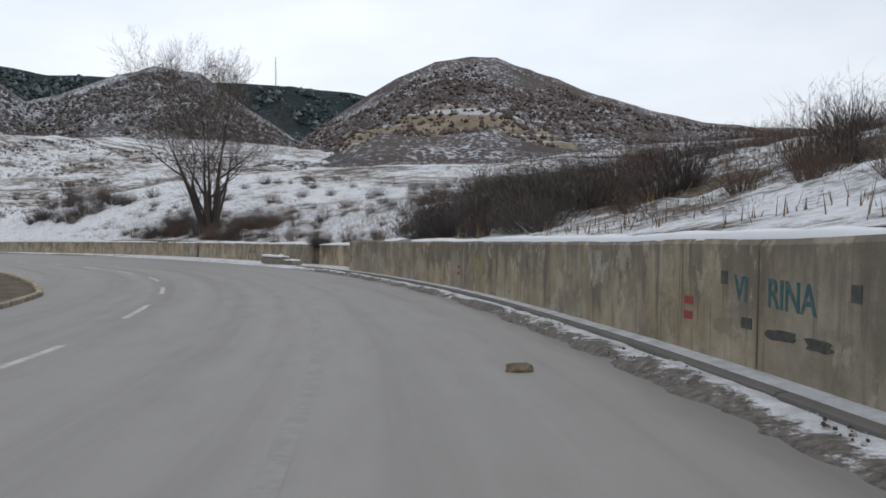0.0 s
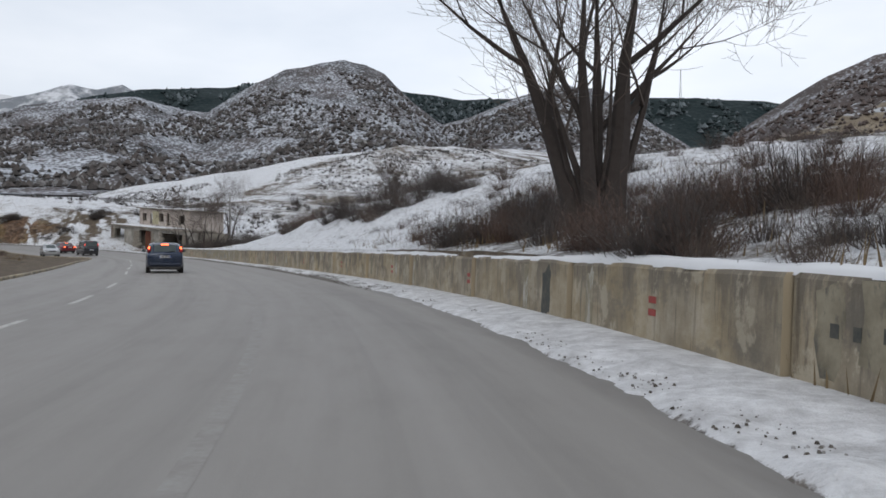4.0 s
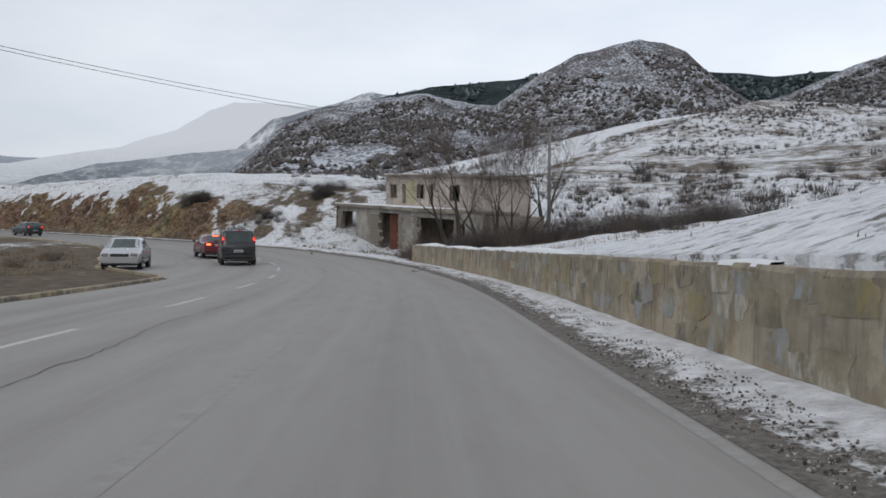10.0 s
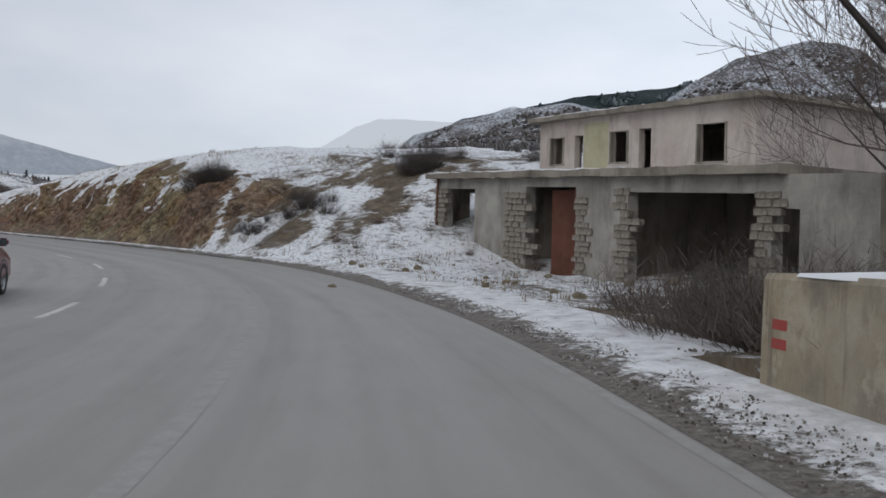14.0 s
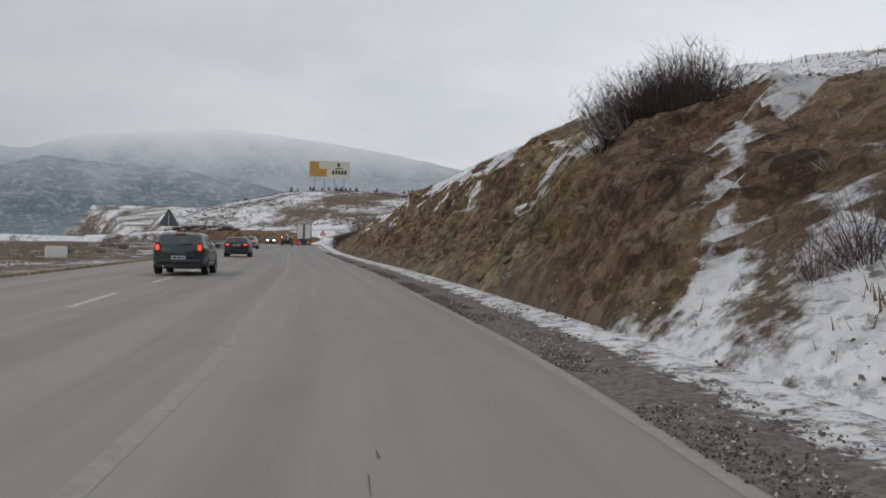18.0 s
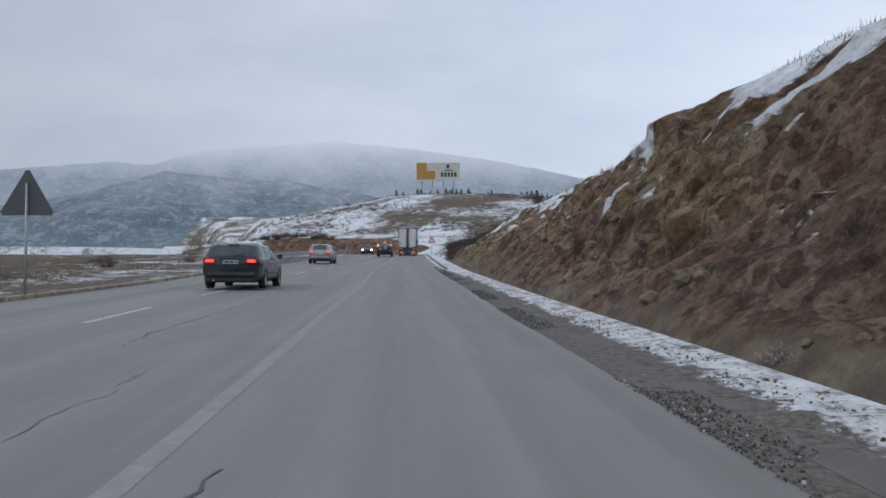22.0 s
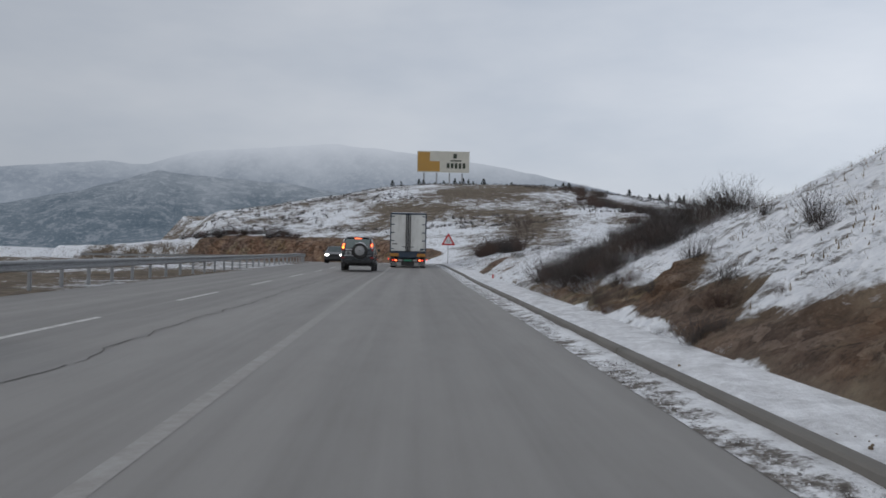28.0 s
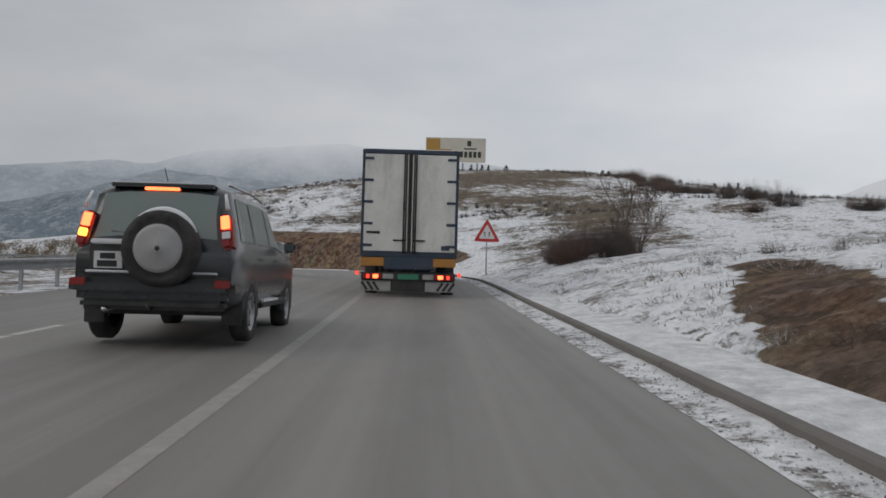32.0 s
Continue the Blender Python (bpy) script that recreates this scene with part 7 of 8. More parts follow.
def bb_bar(x0, x1, z0, z1, mat, name="print", y=-0.17):
    bm = bmesh.new()
    box_into(bm, x0, x1, y, y + 0.03, z0, z1)
    part(name, bm, mat, board)
    bm = bmesh.new()
    box_into(bm, -x1, -x0, 0.155, 0.175, z0, z1)
    part(name, bm, mat, board)


for x in (-6.5, -2.2, 2.2, 6.5):
    part("post", tube([(x, 0, 10), (x, 0, 36.7)], 0.28, 8), M_STEEL, board)
bb_bar(-8.7, -4.6, 37.3, 43.9, M_BB_ORANGE)
bb_bar(-4.6, -1.2, 37.3, 40.8, M_BB_ORANGE)
bb_bar(3.4, 4.6, 41.8, 43.4, M_BB_DARK)
for k in range(5):
    bb_bar(1.2 + k * 1.35, 2.15 + k * 1.35, 38.4, 40.2, M_BB_DARK, "print_bar")
bb_bar(2.4, 6.2, 40.8, 41.2, M_BB_DARK, "print_bar")

# ---- litter on the road ----
clod = new("snow_clod", rock_mesh(9, simple("dirty_snow", (0.40, 0.38, 0.33), 0.8, 0, 0.4, 9, (0.2, 0.18, 0.15))))
clod.matrix_world = stand(147.3, 1.45, 0.06) @ Matrix.Diagonal((0.12, 0.10, 0.075, 1))
tagged(clod, "lump of dirty snow lying on the asphalt", "snow lump")
M_COVERED = simple("grimy_white_plastic", (0.45, 0.44, 0.41), 0.5, 0, 0.35, 8)
rag = part("rag", tube([along(147.45, 1.6, 0.03), along(147.8, 1.72, 0.05), along(148.3, 1.9, 0.04)], [0.035, 0.025, 0.03], 5), M_COVERED, None)
tagged(rag, "white strip of plastic rag on the asphalt", "litter")
st = new("stone", ROCKS[1])
st.matrix_world = stand(171.0, 0.95, 0.03) @ Matrix.Diagonal((0.1, 0.08, 0.07, 1))
tagged(st, "small dark stone on the asphalt", "stone")
mud = new("mud_clod", rock_mesh(12, M_ROCK))
mud.matrix_world = stand(8.0, 1.35, 0.03) @ Matrix.Diagonal((0.14, 0.1, 0.09, 1))
tagged(mud, "clod of brown mud on the asphalt", "mud")
tank = part("white_container", block_mesh(1.1, 0.9, 0.7, 0.06), M_SIGNWHITE, None)
tank.matrix_world = stand(236, -14.5, 0.0, 20)
tagged(tank, "white plastic container on the grassy side", "container")

stick = part("branch", tube([on_land(257.0, 5.0, -0.05), on_land(258.4, 5.5, -0.06)], [0.04, 0.025], 6), M_SIGNBACK, None)
tagged(stick, "pale dead branch lying on the cut slope", "branch")

# ---- vehicles ----


def car_paint(name, color, metal=0.3, dirt=0.6):
    k = Nodes(name, 0.3, metal, 0.5)
    k.b.inputs["Coat Weight"].default_value = 0.5
    k.b.inputs["Coat Roughness"].default_value = 0.15
    n = k.noise(2.2, 5, 0.65)
    low = k.ramp(k.sep(k.tc.outputs["Object"])[2], (0.0, 1.0), (0.75, 0.12))
    salt = k.math("MULTIPLY", k.math("MULTIPLY", k.ramp(n, (0.3, 0.25), (0.7, 1.0)), low), dirt)
    c = k.mix(salt, color, (0.27, 0.26, 0.25))
    return k.done(c, k.math("ADD", 0.25, k.math("MULTIPLY", salt, 0.8)))


def glass_mat():
    k = Nodes("tinted_car_glass", 0.08, 0, 0.35)
    n = k.noise(3, 4, 0.6)
    return k.done(k.mix(n, (0.035, 0.045, 0.047), (0.09, 0.11, 0.11)), k.math("ADD", 0.06, k.math("MULTIPLY", n, 0.2)))


M_GLASS = glass_mat()
# greenish glass, its base colour paled to stand for the reflected sky
M_GLASS_SKY = simple("greenish_glass_painted_sky", (0.15, 0.19, 0.18), 0.2, 0, 0.3, 2.5, (0.10, 0.12, 0.115), 0.8)
M_TYRE = simple("dirty_tyre", (0.028, 0.027, 0.027), 0.9, 0, 0.5, 4, (0.12, 0.115, 0.11))
M_COVER = simple("grey_wheel_cover", (0.33, 0.33, 0.33), 0.5, 0.1, 0.3, 3)
M_RIM = simple("dull_alloy_rim", (0.34, 0.345, 0.35), 0.4, 0.6, 0.45, 6)
M_TRIM = simple("black_plastic_trim", (0.028, 0.028, 0.029), 0.6, 0, 0.4, 4, (0.12, 0.115, 0.11))
M_TAIL = glow("lit_tail_lamp", (0.9, 0.06, 0.03), 1.6)
M_BRAKE = glow("lit_brake_lamp", (1.0, 0.16, 0.05), 4.0)
M_AMBER = glow("lit_indicator", (1.0, 0.42, 0.05), 4.0)
M_LAMPDIM = simple("red_lamp_glass", (0.25, 0.02, 0.018), 0.2, 0, 0.2, 5)
M_HEAD = glow("lit_headlamp", (1.0, 0.97, 0.9), 9.0)
M_CHROME = simple("worn_chrome", (0.55, 0.55, 0.56), 0.2, 0.9, 0.3, 6)
M_PLATE = simple("white_number_plate", (0.62, 0.63, 0.64), 0.5, 0, 0.3, 8)
M_PLATEBLUE = simple("blue_plate_band", (0.03, 0.07, 0.25), 0.5)
M_ROOFSNOW = simple("thin_roof_snow", (0.70, 0.71, 0.73), 0.8, 0, 0.3, 3, (0.3, 0.3, 0.31))


def lathe(prof, sides=28):
    """Turn (radius, x) points round the x axis."""
    bm = bmesh.new()
    rings = []
    for k in range(sides):
        a = 2 * math.pi * k / sides
        rings.append([bm.verts.new((x, r * math.cos(a), r * math.sin(a))) for r, x in prof])
    for k in range(sides):
        a, b = rings[k], rings[(k + 1) % sides]
        for i in range(len(prof) - 1):
            bm.faces.new([a[i], a[i + 1], b[i + 1], b[i]])
    bmesh.ops.recalc_face_normals(bm, faces=bm.faces)
    for f in bm.faces:
        f.smooth = True
    return bm


WHEELS = {}


def wheel(parent, x, y, radius, width, spokes=6, name="wheel", mat=None):
    """A tyre on a spoked rim, its outer face away from the car's middle."""
    key = (round(radius, 3), round(width, 3), spokes)
    if key not in WHEELS:
        r, w = radius, width / 2
        tb = lathe([(r * 0.64, w * 0.9), (r * 0.72, w), (r * 0.93, w), (r, w * 0.72), (r, -w * 0.72), (r * 0.93, -w), (r * 0.64, -w)])
        tm = bpy.data.meshes.new("tyre")
        tb.to_mesh(tm)
        tb.free()
        tm.materials.append(M_TYRE)
        rb = lathe([(0.0, w * 0.55), (r * 0.12, w * 0.6), (r * 0.16, w * 0.35), (r * 0.5, w * 0.2), (r * 0.55, w * 0.75), (r * 0.66, w * 0.92)])
        for k in range(spokes):
            a = 2 * math.pi * k / spokes
            c, s = math.cos(a), math.sin(a)
            v = []
            for rr, hw in ((r * 0.1, r * 0.09), (r * 0.6, r * 0.07)):
                for sx in (-1, 1):
                    v.append((w * 0.72, rr * c - sx * hw * s, rr * s + sx * hw * c))
            vs = [rb.verts.new(p) for p in v] + [rb.verts.new((p[0] - w * 0.4, p[1], p[2])) for p in v]
            rb.faces.new([vs[0], vs[1], vs[3], vs[2]])
            rb.faces.new([vs[0], vs[2], vs[6], vs[4]])
            rb.faces.new([vs[1], vs[5], vs[7], vs[3]])
        rm = bpy.data.meshes.new("rim")
        rb.to_mesh(rm)
        rb.free()
        rm.materials.append(M_RIM)
        WHEELS[key] = (tm, rm)
    tm, rm = WHEELS[key]
    t = new("wheel", tm)
    t.parent = parent
    t.matrix_local = pose(x, y, radius, 0, 0, 0 if x > 0 else 180)
    rim = new("rim", rm)
    rim.parent = t
    return t


def brick(parent, name, mat, x0, x1, y0, y1, z0, z1, bev=0.015, label=""):
    """A bevelled block between the given bounds."""
    bm = bmesh.new()
    box_into(bm, x0, x1, y0, y1, z0, z1)
    bmesh.ops.recalc_face_normals(bm, faces=bm.faces)
    if bev:
        bmesh.ops.bevel(bm, geom=bm.edges[:], offset=bev, segments=2, affect="EDGES", clamp_overlap=True)
    return part(name, bm, mat, parent, label)


class Shell:
    """The body of a car as cross-sections from tail to nose."""

    def __init__(self, L, W, top, belt, clear=0.24, roof_in=0.80, tuck=0.90):
        self.L, self.W, self.top, self.belt, self.clear, self.roof_in, self.tuck = L, W, top, belt, clear, roof_in, tuck

    def ring(self, y):
        L, u = self.L, abs(y) / (self.L / 2)
        hw = self.W / 2 * (1 - (1 - self.tuck) * max(0, (u - 0.72) / 0.28) ** 2.2)
        zt = float(np.interp(y, [p[0] for p in self.top], [p[1] for p in self.top]))
        zb = self.clear + 0.10 * max(0, (u - 0.8) / 0.2) ** 2
        zs = min(self.belt, zt - 0.05)
        cabin = min(1.0, max(0.0, (zt - self.belt) / 0.35))
        hr = hw * (0.90 * (1 - cabin) + self.roof_in * cabin)
        zr = max(zt - 0.06, zs + 0.015)
        return [(0, zb), (0.80 * hw, zb), (0.965 * hw, zb + 0.09), (hw, zb + 0.32 * (zs - zb)), (hw * 0.995, zs - 0.09 * (zs - zb)), (hw * 0.965, zs), (hr, zr), (hr * 0.80, zt - 0.012), (0, zt)]

    def stations(self):
        ys = {-self.L / 2, self.L / 2, *[p[0] for p in self.top]}
        ys |= set(np.linspace(-self.L / 2, self.L / 2, 27).tolist())
        return sorted(ys)

    def mesh(self):
        bm = bmesh.new()
        rows = []
        for y in self.stations():
            h = self.ring(y)
            full = [(x, z) for x, z in h] + [(-x, z) for x, z in h[-2:0:-1]]
            rows.append([bm.verts.new((x, y, z)) for x, z in full])
        n = len(rows[0])
        for a, b in zip(rows, rows[1:]):
            for k in range(n):
                bm.faces.new([a[k], a[(k + 1) % n], b[(k + 1) % n], b[k]])
        bm.faces.new(rows[0])
        bm.faces.new(rows[-1][::-1])
        bmesh.ops.recalc_face_normals(bm, faces=bm.faces)
        for f in bm.faces:
            f.smooth = True
        return bm

    def side_glass(self, sign, lo, hi, t0=0.08, t1=0.90):
        """lo, hi: y range at the sill and under the roof."""
        bm = bmesh.new()
        prev = None
        for k in range(7):
            u = k / 6
            cur = []
            for t, rng_y in ((t0, lo), ((t0 + t1) / 2, ((lo[0] + hi[0]) / 2, (lo[1] + hi[1]) / 2)), (t1, hi)):
                y = rng_y[0] + (rng_y[1] - rng_y[0]) * u
                r = self.ring(y)
                x = r[5][0] + (r[6][0] - r[5][0]) * t + 0.008
                z = r[5][1] + (r[6][1] - r[5][1]) * t
                cur.append(bm.verts.new((sign * x, y, z)))
            if prev:
                for q in range(2):
                    bm.faces.new([prev[q], cur[q], cur[q + 1], prev[q + 1]])
            prev = cur
        bmesh.ops.recalc_face_normals(bm, faces=bm.faces)
        bmesh.ops.solidify(bm, geom=bm.faces[:], thickness=0.012)
        return bm

    def screen(self, y0, y1, side=0.9):
        """Glass on the slope between two stations of the roof line."""
        bm = bmesh.new()
        prev = None
        for k in range(6):
            y = y0 + (y1 - y0) * k / 5
            r = self.ring(y)
            cur = []
            up = Vector((0, -1 if y0 < 0 else 1, 0.6)).normalized() * 0.008
            for f in (-1, -0.6, 0, 0.6, 1):
                x = abs(f) * r[6][0] * side
                z = float(np.interp(x, [0, r[7][0], r[6][0]], [r[8][1], r[7][1], r[6][1]]))
                cur.append(bm.verts.new(Vector((math.copysign(x, f) if f else 0, y, z)) + up))
            if prev:
                for q in range(4):
                    bm.faces.new([prev[q], prev[q + 1], cur[q + 1], cur[q]])
            prev = cur
        bmesh.ops.recalc_face_normals(bm, faces=bm.faces)
        for f in bm.faces:
            f.smooth = True
        return bm


def plate(root, y, z, w=0.52, name="number_plate"):
    p = brick(root, name, M_PLATE, -w / 2, w / 2, y - 0.012, y, z - 0.057, z + 0.057, 0.004, "white number plate with blue bands")
    for x in (-w / 2 + 0.022, w / 2 - 0.022):
        brick(p, "blue_band", M_PLATEBLUE, x - 0.02, x + 0.02, y - 0.016, y - 0.0125, z - 0.052, z + 0.052, 0)
    for x0, x1 in ((-0.17, -0.05), (-0.02, 0.1), (0.13, 0.19)):
        brick(p, "plate_bar", M_SIGNBLACK, x0, x1, y - 0.016, y - 0.0125, z - 0.03, z + 0.03, 0)


def make_car(name, where, label, color, L, W, H, belt, top, side, rear_glass, front_glass, wheel_r=0.31, wheelbase=2.6, lamps="upright", plate_z=0.75, clear=0.24,
             rails=False, lit=True, brake=True, metal=0.3, front_lit=False, trim_bumper=False, spokes=7, tuck=0.90, roof_in=0.80, snow=False, estate_wiper=True, third=True, dirt=0.28):
    root = new(name)
    root.matrix_world = where
    tagged(root, label, "car")
    paint_m = car_paint(name + "_paint", color, metal, dirt)
    sh = Shell(L, W, top, belt, clear, roof_in, tuck)
    part("body", sh.mesh(), paint_m, root)
    for sg in (-1, 1):
        for lo, hi in side:
            part("side_window", sh.side_glass(sg, lo, hi), M_GLASS, root)
        m = brick(root, "mirror", paint_m, sg * (W / 2 + 0.02) - (0.0 if sg > 0 else 0.17), sg * (W / 2 + 0.02) + (0.17 if sg > 0 else 0.0), side[-1][0][1] - 0.30, side[-1][0][1] - 0.16, belt + 0.0, belt + 0.15, 0.035)
        brick(m, "mirror_glass", M_GLASS, sg * (W / 2 + 0.03) - (0.0 if sg > 0 else 0.14), sg * (W / 2 + 0.03) + (0.14 if sg > 0 else 0.0), side[-1][0][1] - 0.305, side[-1][0][1] - 0.298, belt + 0.02, belt + 0.13, 0)
        for lo, hi in side[-2:]:
            yh = lo[0] + 0.12
            brick(root, "door_handle", paint_m, sg * (W / 2 - 0.005) - 0.02, sg * (W / 2 - 0.005) + 0.02, yh, yh + 0.2, belt - 0.16, belt - 0.13, 0.008)
        brick(root, "side_moulding", M_TRIM, sg * (W / 2) - 0.012, sg * (W / 2) + 0.008, -L * 0.26, L * 0.22, 0.46, 0.50, 0.006)
        if rails:
            part("roof_rail", tube([(sg * W * 0.36, y, float(np.interp(y, [p[0] for p in top], [p[1] for p in top])) + 0.045) for y in np.linspace(side[0][1][0] + 0.1, side[-1][1][1] - 0.1, 6)], 0.018, 6), M_CHROME, root)
        for yy in (-wheelbase / 2, wheelbase / 2):
            wheel(root, sg * (W / 2 - 0.10), yy, wheel_r, 0.21, spokes)
            arch = []
            for k in range(13):
                a = math.pi * (-0.06 + 1.12 * k / 12)
                arch.append((sg * (W / 2 - 0.055), yy + math.cos(a) * (wheel_r + 0.055), wheel_r + math.sin(a) * (wheel_r + 0.055)))
            part("wheel_arch", tube(arch, 0.06, 6), M_TRIM, root)
    part("rear_window", sh.screen(*rear_glass), M_GLASS, root)
    part("windscreen", sh.screen(*front_glass), M_GLASS, root)
    yr = -L / 2
    hw = W / 2 * tuck
    brick(root, "rear_bumper", M_TRIM if trim_bumper else paint_m, -hw + 0.005, hw - 0.005, yr - 0.075, yr + 0.3, 0.34, 0.61, 0.085)
    brick(root, "bumper_skirt", M_TRIM, -hw * 0.92, hw * 0.92, yr - 0.03, yr + 0.3, clear - 0.02, 0.36, 0.03)
    brick(root, "front_bumper", M_TRIM if trim_bumper else paint_m, -hw, hw, -yr - 0.2, -yr + 0.06, 0.30, 0.58, 0.05)
    brick(root, "grille", M_TRIM, -hw * 0.5, hw * 0.5, -yr - 0.02, -yr + 0.03, 0.60, 0.72, 0.01)
    tail = (M_BRAKE if brake else M_TAIL) if lit else M_LAMPDIM
    for sg in (-1, 1):
        if lamps == "upright":
            b = (sg * (hw - 0.11), 0.085, belt - 0.22, belt + 0.12)
        elif lamps == "wide":
            b = (sg * (hw - 0.20), 0.20, belt - 0.20, belt - 0.03)
        else:
            b = (sg * (hw - 0.10), 0.075, belt + 0.02, belt + 0.42)
        if lamps == "high":
            back = [p for p in top if p[0] < -L / 2 + 0.7]
            lean = math.atan2(back[2][0] - back[1][0], back[2][1] - back[1][1])
            zc = belt + 0.20
            yc = float(np.interp(zc, [back[1][1], back[2][1]], [back[1][0], back[2][0]]))
            hc = sh.ring(yc)[6][0] + 0.035
            lam = brick(root, "tail_lamp", M_LAMPDIM, -0.06, 0.06, -0.03, 0.12, -0.19, 0.19, 0.035, "tall red tail lamp, lit")
            lam.matrix_local = pose(sg * hc, yc, zc, -math.degrees(lean), sg * -8, 0)
            brick(lam, "bulb_glow", tail, -0.038, 0.038, -0.036, -0.026, -0.04, 0.12, 0.008)
            hl = brick(root, "headlamp", M_CHROME, sg * (hw - 0.17) - 0.15, sg * (hw - 0.17) + 0.15, -yr - 0.12, -yr + 0.012, 0.60, 0.74, 0.03)
            continue
        lam = brick(root, "tail_lamp", M_LAMPDIM, b[0] - b[1], b[0] + b[1], yr - 0.022, yr + 0.12, b[2], b[3], 0.03, "red tail lamp, lit")
        brick(lam, "bulb_glow", tail, b[0] - b[1] * 0.62, b[0] + b[1] * 0.62, yr - 0.030, yr - 0.018, b[2] + (b[3] - b[2]) * 0.3, b[3] - (b[3] - b[2]) * 0.22, 0.008)
        hl = brick(root, "headlamp", M_HEAD if front_lit else M_CHROME, sg * (hw - 0.17) - 0.15, sg * (hw - 0.17) + 0.15, -yr - 0.12, -yr + 0.012, 0.60, 0.74, 0.03)
    plate(root, yr - 0.02 if plate_z > 0.6 else yr - 0.072, plate_z)
    brick(root, "plate_strip", M_CHROME if metal > 0.4 else paint_m, -0.33, 0.33, yr - 0.03, yr + 0.01, plate_z + 0.075, plate_z + 0.115, 0.008)
    if estate_wiper:
        part("rear_wiper", tube([(0.02, yr + 0.02, belt + 0.03), (0.2, yr + 0.05, belt + 0.08), (0.42, yr + 0.06, belt + 0.10)], 0.012, 5), M_TRIM, root)
    if third:
        zt = float(np.interp(rear_glass[1], [p[0] for p in top], [p[1] for p in top]))
        brick(root, "high_brake_lamp", tail if brake else M_LAMPDIM, -0.17, 0.17, rear_glass[1] - 0.05, rear_glass[1] + 0.03, zt - 0.02, zt + 0.025, 0.006)
    part("exhaust", tube([(-hw * 0.6, yr - 0.05, clear + 0.02), (-hw * 0.6, yr + 0.3, clear + 0.02)], 0.03, 8), M_CHROME, root)
    part("antenna", tube([(0, rear_glass[1] + 0.25, H - 0.02), (0, rear_glass[1] + 0.05, H + 0.18)], 0.006, 4), M_TRIM, root)
    brick(root, "underbody", M_TRIM, -W * 0.38, W * 0.38, -L * 0.42, L * 0.42, clear - 0.05, clear + 0.06, 0.02)
    if snow:
        brick(root, "roof_snow", M_ROOFSNOW, -W * 0.27, W * 0.27, side[0][1][0] + 0.15, side[-1][1][1] - 0.25, H - 0.03, H + 0.012, 0.012, "thin snow on the roof")
    return root, sh, paint_m


def hatch_top(L, H, belt, tail=0.32, hood=0.92, nose=0.70):
    return [(-L / 2, belt - 0.02), (-L / 2 + 0.06, belt + 0.05), (-L / 2 + tail, H - 0.10), (-L / 2 + tail + 0.25, H - 0.02), (-0.2, H), (0.30, H - 0.03), (L * 0.29, hood + 0.03), (L * 0.33, hood), (L / 2 - 0.12, nose + 0.06), (L / 2, nose - 0.12)]


def sedan_top(L, H, belt):
    return [(-L / 2, belt - 0.10), (-L / 2 + 0.05, belt + 0.02), (-L / 2 + 0.55, belt + 0.06), (-L / 2 + 1.22, H - 0.07), (-L / 2 + 1.6, H - 0.01), (-0.1, H), (0.42, H - 0.05), (L * 0.27, 0.98), (L * 0.31, 0.94), (L / 2 - 0.12, 0.74), (L / 2, 0.56)]


# red saloon
L, H, B = 4.59, 1.43, 0.95
make_car("red_saloon", stand(167.0, -6.75), "dark red four-door saloon with lit brake lamps", (0.15, 0.010, 0.022), L, 1.78, H, B, sedan_top(L, H, B),
         [((-L / 2 + 0.98, -L / 2 + 1.25), (-L / 2 + 1.3, -L / 2 + 1.5)), ((-L / 2 + 1.3, -0.12), (-L / 2 + 1.55, -0.14)), ((-0.04, 1.0), (-0.06, 0.42))],
         (-L / 2 + 0.62, -L / 2 + 1.2), (L * 0.265, 0.46), 0.32, 2.65, "wide", 0.80, metal=0.2, snow=True, estate_wiper=False, spokes=6)
# dark estate
L, H, B = 4.70, 1.44, 0.96
et = [(-L / 2, B - 0.06), (-L / 2 + 0.05, B + 0.03), (-L / 2 + 0.46, H - 0.10), (-L / 2 + 0.7, H - 0.02), (-0.3, H), (0.30, H - 0.03), (L * 0.27, 0.98), (L * 0.31, 0.94), (L / 2 - 0.12, 0.74), (L / 2, 0.56)]
make_car("estate_car", stand(249.3, -5.3), "dark blue-grey estate car with roof rails", (0.022, 0.032, 0.040), L, 1.83, H, B, et,
         [((-L / 2 + 0.42, -L / 2 + 1.15), (-L / 2 + 0.75, -L / 2 + 1.2)), ((-L / 2 + 1.25, -0.08), (-L / 2 + 1.3, -0.10)), ((0.0, 1.05), (-0.02, 0.40))],
         (-L / 2 + 0.07, -L / 2 + 0.46), (L * 0.265, 0.36), 0.32, 2.81, "wide", 0.82, rails=True, brake=False, spokes=10)
# silver hatchback
L, H, B = 4.25, 1.46, 0.95
make_car("silver_hatchback", stand(286.0, -6.3), "dusty silver five-door hatchback", (0.40, 0.41, 0.42), L, 1.75, H, B, hatch_top(L, H, B, 0.52),
         [((-L / 2 + 0.75, -L / 2 + 1.0), (-L / 2 + 1.0, -L / 2 + 1.05)), ((-L / 2 + 1.05, -0.08), (-L / 2 + 1.1, -0.12)), ((0.0, 1.0), (-0.04, 0.35))],
         (-L / 2 + 0.09, -L / 2 + 0.52), (L * 0.285, 0.34), 0.31, 2.61, "wide", 0.55, metal=0.6, brake=False, spokes=7)
